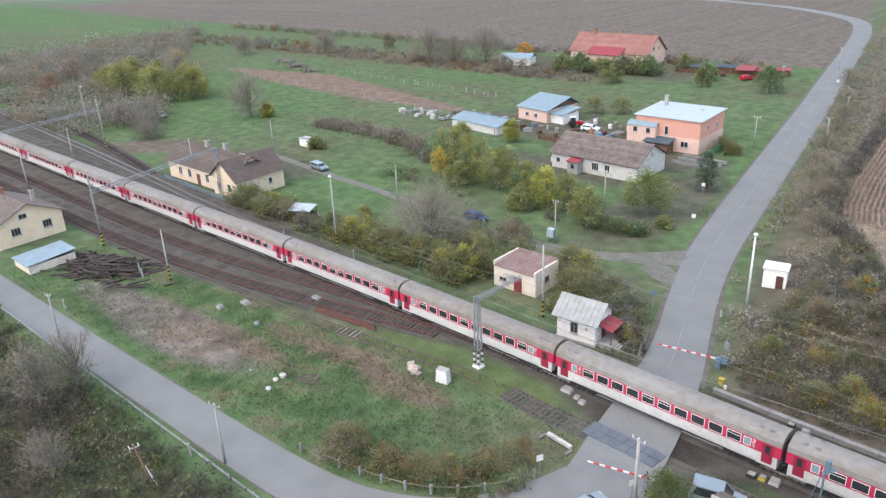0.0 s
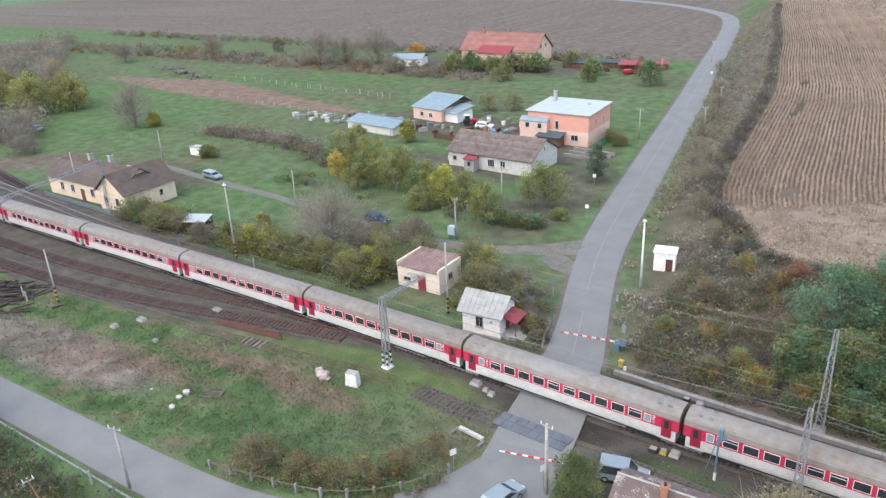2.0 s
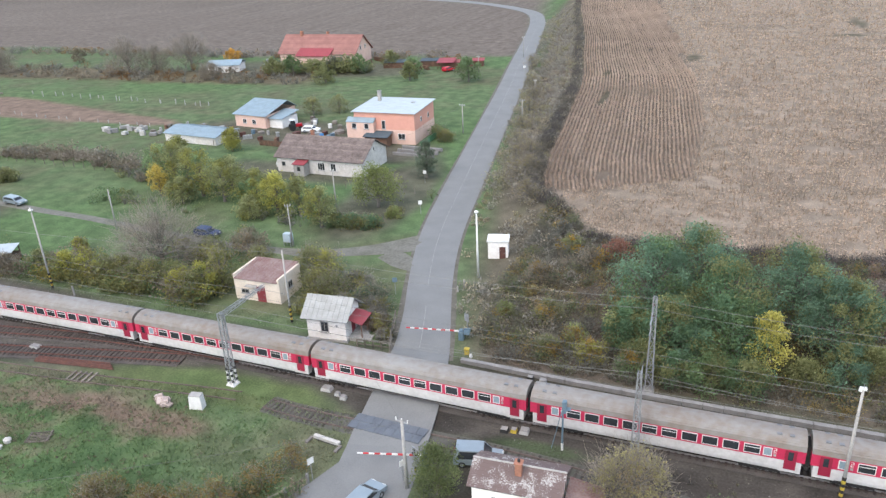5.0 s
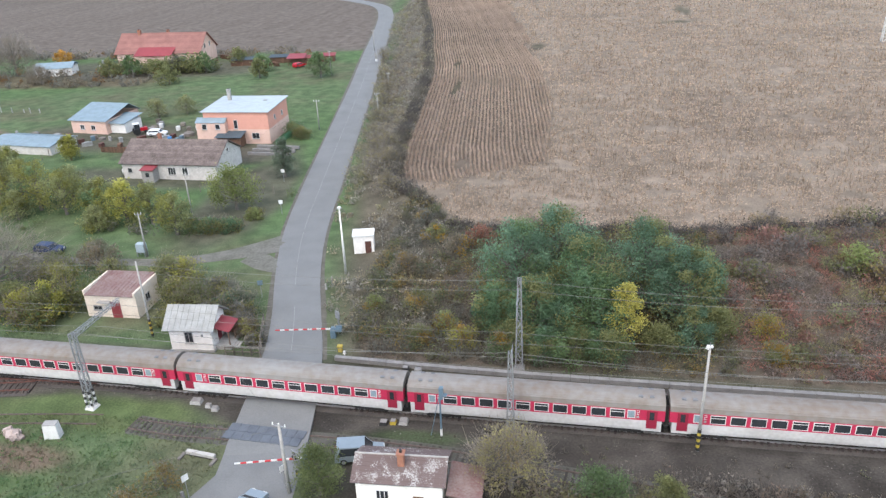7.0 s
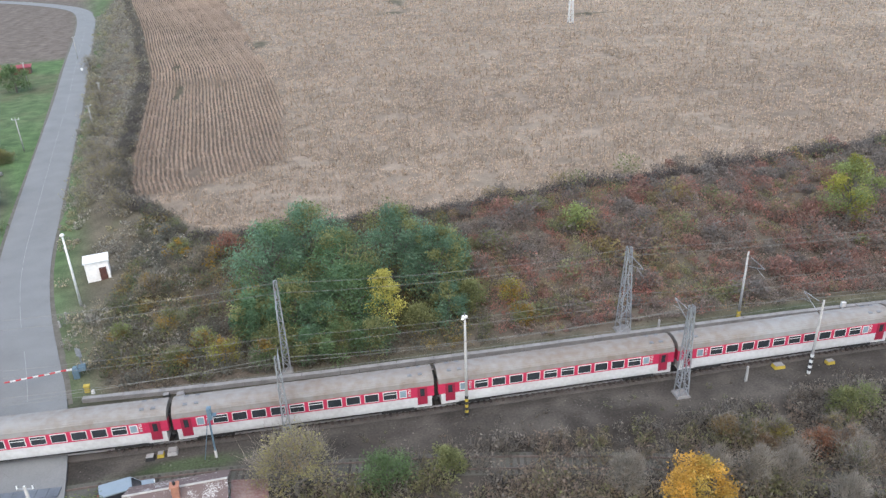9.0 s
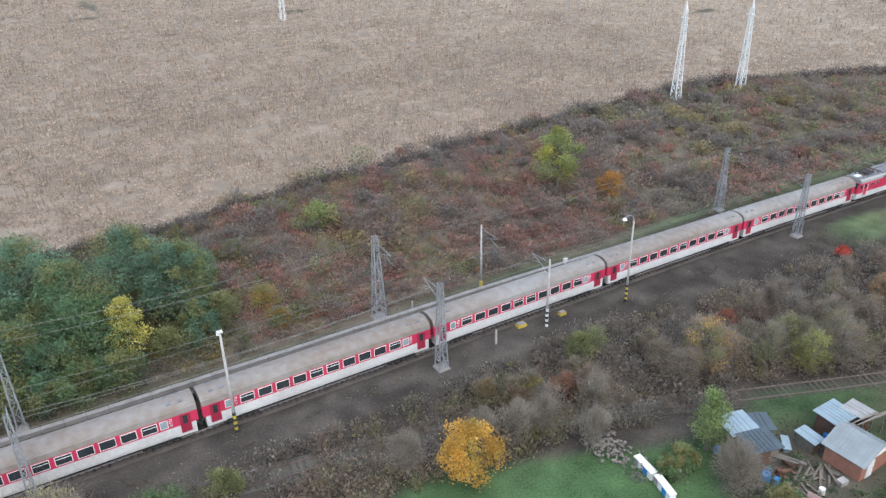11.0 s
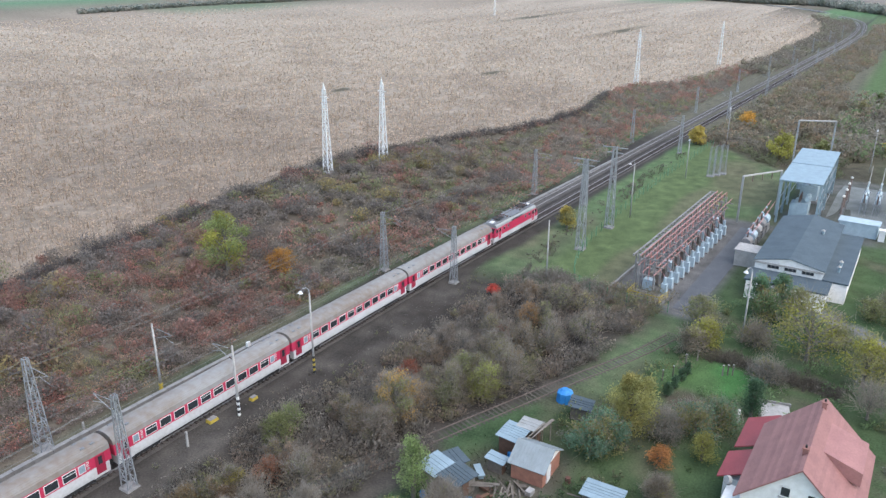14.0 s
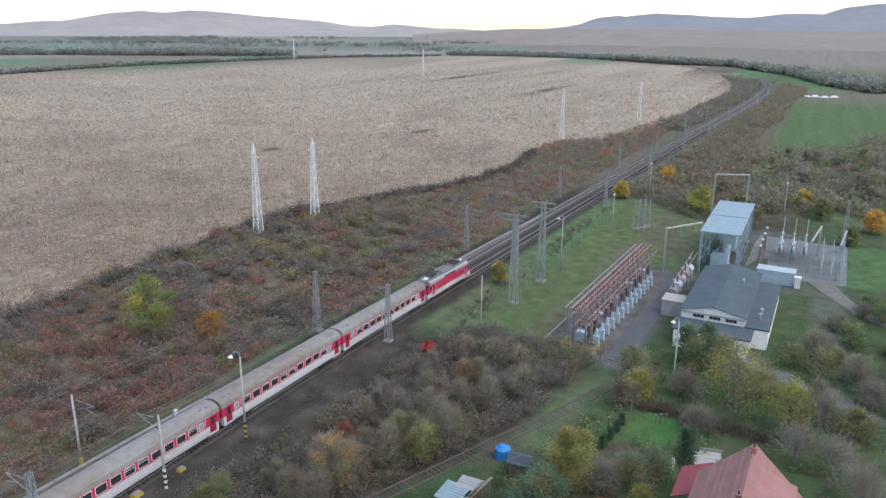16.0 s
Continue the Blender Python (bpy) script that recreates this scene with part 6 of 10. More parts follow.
def twigs_at(bases, tips, width, tint):
    n = len(bases)
    d = tips - bases
    s = np.cross(d, rng.normal(size=(n, 3)))
    s *= width / np.linalg.norm(s, axis=1)[:, None]
    v = np.stack([bases - s * 1.2, bases + s * 1.2, tips], 1).reshape(-1, 3)
    return v, np.repeat(tint, 3, 0)


def shell(n, r, flat=1.0):
    """Points near the skin of a lobe, thinner towards its middle."""
    p = rng.normal(size=(n, 3))
    p /= np.linalg.norm(p, axis=1)[:, None]
    p *= (rng.random((n, 1)) ** .35) * r
    p[:, 2] *= flat
    return p


def tree(x, y, h, r, col, label, name="tree", n=1500, leaf=0.26, lobes=9, low=0.25, bare=0.0, category="tree", group="", kindc=None, slim=1.0, seed=None, z=None, col2=None):
    """A tapered trunk, forked limbs, and a crown of many small sprays in uneven lobes."""
    z0 = ground_z(x, y) if z is None else z
    t = thing(name, pose(x, y, z0), label, category, group)
    tr = .03 * h + .05
    trunk = Shape().cyl((0, 0, -.3), (.1, .05, h * .35), tr, tr * .7, n=7).cyl((.1, .05, h * .35), (.0, .1, h * .7), tr * .7, tr * .3, n=6)
    cs = []
    lobes = int(lobes * 1.5)
    for k in range(lobes):
        a, q = 2 * math.pi * (k * .618 + rng.random() * .15), (k + .5) / lobes
        zz = h * (low + (1 - low) * (.12 + .72 * q))
        rad = r * slim * (1.0 - .75 * abs(q - .38) ** 1.2) * (.55 + .3 * rng.random())
        if q > .85 or k % 4 == 2:
            rad *= .4
        c = np.array((rad * math.cos(a), rad * math.sin(a), zz))
        cs.append((c, r * ((.25 if r > 2.7 else .38) + .22 * rng.random()) * (1.15 - .4 * q)))
        trunk.cyl((.05, .05, zz * .55), tuple(c), tr * .35, tr * .08, n=5)
        if bare > .5:
            for _ in range(5):
                e = c + shell(1, cs[-1][1] * 1.5)[0] + np.array((0, 0, cs[-1][1] * .4))
                trunk.cyl(tuple(c * rng.uniform(.55, .95)), tuple(e), tr * .16, tr * .04, n=3, caps=False)
    part("trunk", trunk, BARK, t)
    vs, ts = [], []
    col = np.array(col)
    n, leaf = (int(n * 3.0), leaf * .52) if 20 < x < 130 and y < 32 else (int(n * 1.5), leaf * .74)
    for c, lr in cs:
        m = max(20, int(n / lobes * (1 - bare)))
        p = shell(m, lr, .85) * (1 + .2 * rng.normal(size=(m, 1))) + c
        p[:, 2] = np.maximum(p[:, 2], h * low * .5)
        base = np.array(col2) if col2 is not None and rng.random() < .3 else col
        # light from above put into the tint: lobe tops lighter, bottoms darker
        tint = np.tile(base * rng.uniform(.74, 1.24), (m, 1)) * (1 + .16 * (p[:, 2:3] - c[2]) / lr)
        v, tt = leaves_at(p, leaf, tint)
        vs.append(v), ts.append(tt)
        if bare:
            m = int(n / lobes * bare * 1.0)
            bases = c + shell(m, lr * 1.05, 1.0)
            d = bases - np.array((0, 0, h * .25))
            d = d / np.linalg.norm(d, axis=1)[:, None] + .85 * rng.normal(size=(m, 3)) + np.array((0, 0, .3))
            tips = bases + d * lr * rng.uniform(.25, .6, (m, 1))
            v, tt = twigs_at(bases, tips, .009 + .0011 * h, np.tile(np.array((.158, .135, .114)) * rng.uniform(.82, 1.2), (m, 1)))
            vs.append(v), ts.append(tt)
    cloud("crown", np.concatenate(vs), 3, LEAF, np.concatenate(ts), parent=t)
    return t


GREENS = dict(olive=(.114, .118, .056), green=(.08, .113, .055), deep=(.072, .115, .066), blue=(.078, .122, .082), yellow=(.25, .19, .055), orange=(.29, .165, .045), lime=(.14, .158, .066), yg=(.16, .155, .03), brown=(.11, .075, .045), grey=(.085, .075, .06), red=(.165, .078, .058), dark=(.038, .06, .042))


def scrub(name, pts, label, palette, hmin=.6, hmax=1.8, leaves=34, leaf=.16, twigs=24, category="scrub"):
    """Dense bushes over the given ground points, one mesh: sprays and bare twigs."""
    n = len(pts)
    leaves, leaf = int(leaves * 1.5), leaf * .82
    z = height(pts[:, 0], pts[:, 1])
    hh = rng.uniform(hmin, hmax, n) * (.6 + .85 * value_noise(pts[:, 0], pts[:, 1], 4.5, 22))
    pal = np.array(palette)
    # colours drift in patches
    pick = np.clip((value_noise(pts[:, 0], pts[:, 1], 8, 21) * 1.5 - .25 + rng.normal(0, .13, n)), 0, .999)
    col = pal[(pick * len(pal)).astype(int)] * rng.uniform(.87, 1.13, (n, 1))
    centres = np.stack([pts[:, 0], pts[:, 1], z + hh * .5], 1)
    vs, ts = [], []
    for k in range(leaves):
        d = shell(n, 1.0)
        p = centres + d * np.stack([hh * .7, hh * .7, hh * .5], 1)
        # bush tops tinted lighter and undersides darker, shading held in the colour
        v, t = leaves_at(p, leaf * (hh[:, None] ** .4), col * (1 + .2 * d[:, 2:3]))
        vs.append(v), ts.append(t)
    for k in range(twigs):
        d = shell(n, 1.0)
        d[:, 2] = np.abs(d[:, 2])
        base = np.stack([pts[:, 0], pts[:, 1], z], 1) + d * .25 * hh[:, None]
        tip = base + d * hh[:, None] * np.array((.75, .75, 1.0)) + np.stack([0 * hh, 0 * hh, hh * .25], 1)
        v, t = twigs_at(base, tip, .02, np.tile((.12, .103, .09), (n, 1)) * rng.uniform(.85, 1.15, (n, 1)) * .4 + col * .6)
        vs.append(v), ts.append(t)
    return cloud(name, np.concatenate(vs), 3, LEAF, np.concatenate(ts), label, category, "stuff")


def scatter(x0, x1, y0, y1, per_m2, keep):
    n = int((x1 - x0) * (y1 - y0) * per_m2)
    p = np.stack([rng.uniform(x0, x1, n), rng.uniform(y0, y1, n)], 1)
    return p[keep(p[:, 0], p[:, 1])]


def road_x(y):
    return np.interp(y, (-12, 0, 10, 20, 31, 46, 70, 105, 146, 190, 243, 290), (21.6, 19.8, 17.6, 14.6, 10.9, 6.9, 2.5, -3.6, -10.5, -19, -28.5, -37))


G = GREENS
G['grey'], G['brown'], G['yg'] = (.105, .101, .087), (.12, .1, .075), (.175, .165, .045)
AUTUMN = [(0.14, 0.112, 0.099), (0.146, 0.116, 0.096), (0.174, 0.11, 0.089), (0.211, 0.094, 0.077), (0.188, 0.104, 0.084), (0.143, 0.112, 0.099), (0.153, 0.132, 0.071), (0.138, 0.138, 0.067), (0.184, 0.12, 0.078), (0.138, 0.111, 0.099), (0.203, 0.095, 0.079), (0.146, 0.112, 0.099)]
# bank between the line and the maize
near = scatter(66, 130, 11.5, 56, 1.5, lambda x, y: (y > 11.8 + np.maximum(0, 26 - x) * 1.2) & (in_corn(x, y, .5) < .3) & (value_noise(x, y, 5, 30) > .1))
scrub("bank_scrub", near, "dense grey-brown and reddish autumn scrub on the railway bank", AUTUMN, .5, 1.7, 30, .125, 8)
near_w = scatter(22, 66, 11.5, 56, 1.7, lambda x, y: (y > 11.8 + np.maximum(0, 26 - x) * 1.2) & (in_corn(x, y, .5) < .3) & ~((np.abs(x - 18.6) < 3) & (np.abs(y - 39.5) < 3)))
scrub("crossing_scrub", near_w, "tangled grey-green and ochre scrub beside the crossing", [(.088, .084, .07), (.09, .085, .058), (.098, .1, .048), (.088, .083, .07), (.072, .086, .05), (.14, .105, .045), (.1, .082, .06), (.09, .085, .072)], .5, 1.8, 28, .13, 8)
far_b = scatter(130, 420, 6, 57, .46, lambda x, y: (y > np.interp(x, (130, 200, 250, 350, 420), (9.5, 6.5, 5.6, 1.2, -1.5))) & (in_corn(x, y, .5) < .3))
scrub("bank_scrub_beyond", far_b, "autumn scrub along the railway bank further off", [(.128, .106, .09), (.145, .106, .085), (.172, .1, .08), (.192, .096, .078), (.165, .1, .082), (.128, .122, .07), (.12, .122, .066), (.14, .11, .08), (.122, .106, .09)], .7, 2.0, 19, .225, 2)
edge = np.stack([np.linspace(30, 300, 1350), np.interp(np.linspace(30, 300, 1350), CORN_X, CORN_Y) - 1.4], 1) + rng.normal(0, .5, (1350, 2))
scrub("hedge_line", edge, "dark bare hedge along the maize field's edge", [(.06, .052, .05), (.052, .045, .043), (.068, .06, .056)], 1.3, 2.3, 10, .15, 22, "hedge")
wy = np.concatenate([np.linspace(50, 340, 700), np.linspace(50, 140, 420)])
west = np.stack([corn_west(wy) - 1.7, wy], 1) + rng.normal(0, .55, (len(wy), 2))
scrub("field_edge_hedge", west, "dark bare hedge between the road verge and the maize", [(.068, .06, .054), (.06, .052, .047), (.085, .074, .06)], .9, 2.0, 12, .2, 20, "hedge")
mounds = scatter(66, 200, 13, 54, .075, lambda x, y: (in_corn(x, y - 3, .5) < .2) & (y > np.interp(x, (66, 130, 200), (14, 12.5, 10))))
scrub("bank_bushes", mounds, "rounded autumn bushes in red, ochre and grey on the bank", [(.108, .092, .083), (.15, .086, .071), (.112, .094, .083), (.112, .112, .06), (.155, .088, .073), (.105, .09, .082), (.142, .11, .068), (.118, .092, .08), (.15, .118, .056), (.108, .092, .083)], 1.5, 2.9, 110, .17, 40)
# verge east of the road
verge = scatter(-45, 34, 16, 330, .6, lambda x, y: (x > road_x(y) + 4.4) & (in_corn(x, y, .5) < .2) & (x < corn_west(y) + 1) & ~((np.abs(x - 18.6) < 3) & (np.abs(y - 39.5) < 3)) & ((y > 62) | (value_noise(x, y, 6, 31) > .3)))
scrub("verge_scrub", verge, "grey and ochre scrub on the road verge", [(.165, .15, .128), (.2, .168, .118), (.155, .142, .122), (.165, .148, .09), (.175, .158, .135)], .5, 1.7, 12, .2, 14)
# south of the line
south = scatter(40, 150, -34, -3, 1.9, lambda x, y: (y < np.interp(x, (40, 95, 103, 115, 125, 135, 150), (-4, -4.6, -5.6, -7.4, -8, -9.6, -10.5)) + 1.5 * (value_noise(x, y, 7, 34) - .5)) & (y > np.interp(x, (40, 60, 85, 100, 120, 150), (-13, -15, -19, -23, -30, -34)) + 1.0) & ((np.abs(y - np.interp(x, *zip(*(SIDING + SIDING_END[1:])))) > 1.7) | (x > 52) & (x < 104) & (rng.random(len(x)) < .5)) & (value_noise(x, y, 6, 33) > .12) & ~((x < 44) & (y < -6)))
scrub("lineside_scrub", south, "bare grey-brown lineside scrub with a few last leaves", [(.116, .1, .085), (.122, .106, .09), (.132, .1, .079), (.132, .11, .073), (.122, .118, .06), (.115, .102, .087)], .6, 2.0, 14, .15, 20)
# slope below the lane
slope = scatter(-95, 12, -62, -30.3, 1.7, lambda x, y: (value_noise(x, y, 6, 35) > .1) & (y < -30.5 - np.maximum(0, x + 2) * .9))
scrub("slope_scrub", slope, "tangled olive and brown scrub below the lane", [(.062, .055, .046), (.066, .062, .042), (.058, .052, .046), (.1, .095, .04), (.052, .078, .036), (.06, .054, .044), (.05, .072, .036), (.12, .1, .066)], .6, 2.1, 11, .2, 5)
# hollow by the crossing, hedges and thickets
hol = scatter(-6, 16, -22, -9, .9, lambda x, y: (np.abs(y + 19 - .45 * np.maximum(0, x - 5)) < 2.2) & (x > -3))
scrub("hollow_scrub", hol, "yellow-brown brambles in the roadside hollow", [G["olive"], (.12, .085, .03), G["brown"], G["green"], (.1, .08, .04)], .6, 1.6, 40, .15, 16)
hed = scatter(-75, 2, 14.0, 20.5, 1.0, lambda x, y: ~((x > -14) & (x < -2)) & (y > np.interp(x, (-75, -30, 2), (15, 14.2, 15.5))) & (np.hypot(x + 54, y - 18) > 4))
scrub("lineside_hedge", hed, "olive and yellow hedge behind the north track", [G["olive"], (.115, .113, .048), (.15, .13, .045), G["green"], G["brown"]], 1.2, 3.0, 46, .17, 12, "hedge")
nw = scatter(-330, -150, 20, 175, .1, lambda x, y: (y < 28 + (x + 330) * .0 + np.interp(x, (-330, -200, -150), (140, 45, 20))) & (value_noise(x, y, 14, 37) > .3))
scrub("wood_edge", nw, "grey and rusty thicket at the meadow's edge", [(.135, .124, .108), (.15, .108, .086), (.14, .118, .09), (.132, .12, .092), (.13, .122, .106)], 2.6, 6.4, 28, .27, 18, "thicket")
back = scatter(-330, -40, 140, 215, .10, lambda x, y: (np.abs(y - 158 - .03 * x) < 10) & (x < -75) | (np.abs(y - 196 - .02 * x) < 5))
scrub("field_hedge", back, "brown hedge between meadow and ploughed land", [G["brown"], G["grey"], (.12, .07, .035), G["grey"]], 1.0, 3.0, 24, .28, 12, "hedge")
yard_b = scatter(-108, -58, 52, 80, .75, lambda x, y: np.abs(y - np.interp(x, (-105, -94, -84, -68, -58), (66, 66.5, 67, 62, 57))) < 2.8)
scrub("garden_hedge", yard_b, "bare bramble hedge across the gardens", [G["grey"], G["brown"], (.15, .125, .1)], 1.4, 3.2, 18, .24, 24, "hedge")
red_h = scatter(-102, -64, 163, 171, .45, lambda x, y: np.abs(y - 167.5 - .05 * (x + 84)) < 3)
scrub("house_hedge", red_h, "tall grey-green hedge before the red-roofed house", [G["olive"], (.09, .1, .07), G["olive"], (.085, .1, .065)], 2.8, 5.0, 40, .28, 6, "hedge")
gard = scatter(-70, 5, 38, 66, .3, lambda x, y: (value_noise(x, y, 7, 41) > .5) & (np.abs(y - 52) < 9) & (x < 2 - (y - 40) * .1))
scrub("orchard_undergrowth", gard, "green and grey garden bushes", [G["green"], G["olive"], G["grey"], (.085, .1, .05)], .8, 2.6, 36, .2, 14)
far_n = scatter(410, 790, -12, 34, .2, lambda x, y: (y > np.interp(x, *zip(*N_LINE)) + 4) & (in_corn(x, y, .5) < .2))
scrub("far_bank", far_n, "brown thicket between the far line and the maize", [(.115, .098, .082), (.125, .104, .084), (.105, .092, .075), (.12, .11, .08)], 1.2, 3.4, 14, .42, 3)
far_s = scatter(255, 740, -75, 0, .2, lambda x, y: (y < np.interp(x, *zip(*S_LINE)) - 5) & (y > np.interp(x, (250, 388, 474, 570, 650, 740), (-44, -29, -33, -36, -38, -36)) - 6 * value_noise(x, y, 30, 5)))
scrub("far_scrub", far_s, "rough brown scrub beyond the substation", [(.13, .112, .09), (.125, .107, .082), (.145, .107, .075), (.118, .112, .07), (.135, .108, .08)], 1.0, 3.0, 19, .36, 3)
far_t = scatter(236, 420, -130, -36, .13, lambda x, y: ((x > 258) & (y < -40) & (x < 350 - (y + 38) * 1.2)) | ((value_noise(x, y, 20, 51) > .8) & (y < -72)))
scrub("far_thicket", far_t, "thickets east of the substation", [(.135, .118, .098), (.128, .112, .088), (.105, .12, .066), (.142, .112, .082), (.09, .11, .058), (.13, .115, .092)], 1.4, 4.6, 19, .38, 5)

edge_s = scatter(232, 270, -46, -9, .55, lambda x, y: (x > 271 + y + 3 * value_noise(x, y, 6, 52)) & (y < -9.5))
scrub("yard_edge_scrub", edge_s, "dark brown scrub at the lawn's end", [(.105, .09, .074), (.098, .09, .062), (.112, .096, .072), (.09, .094, .055)], .9, 2.4, 14, .26, 5)
strip = scatter(146, 246, -10.8, -5.6, .9, lambda x, y: (y > -10.4 + 1.2 * value_noise(x, y, 9, 53)) & (y < np.interp(x, (146, 200, 246), (-6.4, -6.9, -8.6))) & (value_noise(x, y, 5, 54) > .3))
scrub("trackside_weeds", strip, "dark dead weeds between the line and the lawn", [(.075, .064, .054), (.085, .074, .058), (.07, .068, .046)], .3, 1.0, 12, .16, 6, "weeds")

gs = scatter(86, 160, -75, -22, .16, lambda x, y: (y < np.interp(x, (86, 100, 120, 150), (-22, -26, -33, -38))) & (value_noise(x, y, 8, 55) > .55) & ~((x > 94) & (x < 110) & (y > -43)) & ~((x > 103) & (x < 120) & (y < -46)))
scrub("garden_bushes", gs, "green and brown garden bushes", [G["green"], G["olive"], G["brown"], G["grey"]], .6, 1.8, 30, .17, 10)


def belt(near_line, far_line, n):
    """Points strewn between two lines."""
    t, w = rng.random(n), rng.random((n, 1))
    a = np.stack([np.interp(t, np.linspace(0, 1, len(near_line)), [q[k] for q in near_line]) for k in (0, 1)], 1)
    b = np.stack([np.interp(t, np.linspace(0, 1, len(far_line)), [q[k] for q in far_line]) for k in (0, 1)], 1)
    return a + (b - a) * w


# distance haze mixed into these leaf colours
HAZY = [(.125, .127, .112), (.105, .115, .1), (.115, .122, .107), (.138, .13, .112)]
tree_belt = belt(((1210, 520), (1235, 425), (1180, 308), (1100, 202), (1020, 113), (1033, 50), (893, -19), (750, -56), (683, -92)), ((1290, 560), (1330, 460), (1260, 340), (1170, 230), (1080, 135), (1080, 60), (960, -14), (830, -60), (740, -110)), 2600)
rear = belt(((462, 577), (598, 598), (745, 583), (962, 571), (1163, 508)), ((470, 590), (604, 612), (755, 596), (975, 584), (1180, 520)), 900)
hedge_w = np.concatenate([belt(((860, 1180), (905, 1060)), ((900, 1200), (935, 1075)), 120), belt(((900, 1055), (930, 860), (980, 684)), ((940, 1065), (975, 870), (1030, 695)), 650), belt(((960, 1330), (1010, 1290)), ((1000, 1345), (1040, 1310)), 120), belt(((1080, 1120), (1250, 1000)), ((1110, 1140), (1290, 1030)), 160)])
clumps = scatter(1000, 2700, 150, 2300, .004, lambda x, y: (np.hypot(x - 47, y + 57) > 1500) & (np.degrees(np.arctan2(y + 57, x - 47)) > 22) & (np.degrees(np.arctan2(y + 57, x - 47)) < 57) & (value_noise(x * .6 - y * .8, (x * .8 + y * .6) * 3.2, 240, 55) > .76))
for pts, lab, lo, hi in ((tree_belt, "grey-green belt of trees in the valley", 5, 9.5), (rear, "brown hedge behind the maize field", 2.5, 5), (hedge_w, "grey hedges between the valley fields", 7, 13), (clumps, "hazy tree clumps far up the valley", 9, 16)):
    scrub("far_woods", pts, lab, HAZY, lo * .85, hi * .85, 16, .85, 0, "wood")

# ---------------------------------------------------------------- maize stubble and stalks
def bare(x, y):
    """Near 1 in the weedy gaps of the field."""
    out = np.zeros(len(x))
    for cx, cy, rx, ry in BARE_SPOTS:
        out = np.maximum(out, step(1.2, .7, np.hypot((x - cx) / rx, (y - cy) / ry)))
    return out


def maize_rows(label):
    """Rows of dry stalks, 0.78 m apart, that follow the field's west edge."""
    K, Y = np.meshgrid(np.arange(52), np.arange(60, 345, .26))
    Y = Y + rng.uniform(-.13, .13, Y.shape)
    X = corn_west(Y) + .45 + K * .78 + rng.normal(0, .06, Y.shape) + .03 * np.sin(Y * .21 + K * 2.4)
    X, Y, K = X.ravel(), Y.ravel(), K.ravel()
    ragged = 4 * (value_noise(X, Y, 5, 63) - .5) * step(120, 200, Y)
    keep = (in_rows(X + ragged, Y) > .5) & (in_corn(X, Y, .4) > .6) & (value_noise(X, Y, 3.0, 61) > .1) & (bare(X, Y) < .5) & (rng.random(len(X)) < .9)
    X, Y, K = X[keep], Y[keep], K[keep]
    n = len(X)
    base = np.stack([X, Y, height(X, Y) - .05], 1)
    lean = np.stack([rng.normal(0, .1, n), rng.normal(0, .3, n), rng.uniform(.6, 1.25, n)], 1)
    tone = rng.uniform(.86, 1.14, n) * (.86 + .28 * value_noise(X, Y, 12, 64)) * (.93 + .14 * ((K * 7919) % 13) / 12)
    tint = np.array((.29, .225, .18)) * tone[:, None]
    v, t = twigs_at(base, base + lean, .13, tint)
    v2, t2 = leaves_at(base + lean * .55, .26, tint, .08, lie=.6)
    return cloud("maize_rows", np.concatenate([v, v2]), 3, CORN, np.concatenate([t, t2]), label, "maize", "stuff")


maize_rows("dry maize standing in rows beside the road")


def maize(n, label):
    """Beaten-down maize, thinning out and coarsening with distance, so that the field has no seam."""
    d = 95 * np.exp(rng.uniform(0, math.log(1000 / 95), n))
    a = rng.uniform(radians(-2), radians(118), n)
    X, Y = 47 + d * np.cos(a), -57 + d * np.sin(a)
    Y = np.where(d < 220, np.round((Y - .03 * X) / .78) * .78 + .03 * X + rng.normal(0, .16, n), Y)
    keep = (in_corn(X, Y, .5) > .9) & (in_rows(X, Y) < .5) & (bare(X, Y) < .5) & (value_noise(X * .45, Y, 2.2, 61) > .2) & (rng.random(n) > .2 + .8 * step(330, 960, d))
    X, Y, d = X[keep], Y[keep], d[keep]
    n = len(X)
    base = np.stack([X, Y, height(X, Y) - .05], 1)
    h = rng.uniform(.4, 1.2, n)
    tip = base + np.stack([rng.normal(0, .2, n), rng.normal(0, .2, n), h], 1)
    # far plants tinted paler, with the haze in their colour
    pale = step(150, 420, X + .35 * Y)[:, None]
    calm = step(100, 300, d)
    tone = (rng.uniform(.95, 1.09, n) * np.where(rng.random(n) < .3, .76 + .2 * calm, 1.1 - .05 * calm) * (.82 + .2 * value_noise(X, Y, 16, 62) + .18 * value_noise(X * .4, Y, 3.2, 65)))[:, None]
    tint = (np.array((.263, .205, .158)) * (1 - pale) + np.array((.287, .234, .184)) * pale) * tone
    some = rng.random(n) < .6
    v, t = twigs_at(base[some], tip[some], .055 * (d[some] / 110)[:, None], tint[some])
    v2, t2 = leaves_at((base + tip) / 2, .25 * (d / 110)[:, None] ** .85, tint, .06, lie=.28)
    tall = (rng.random(n) < .16) & (d > 120) & (d < 560) & (value_noise(X, Y, 4, 66) > .42)
    up = base[tall] + np.stack([rng.normal(0, .12, tall.sum()), rng.normal(0, .12, tall.sum()), rng.uniform(1.3, 2.2, tall.sum())], 1)
    v3, t3 = twigs_at(base[tall], up, .04 * (d[tall] / 110)[:, None], tint[tall] * .62)
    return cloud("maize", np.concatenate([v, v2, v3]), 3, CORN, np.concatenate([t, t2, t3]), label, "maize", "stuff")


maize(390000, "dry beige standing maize")

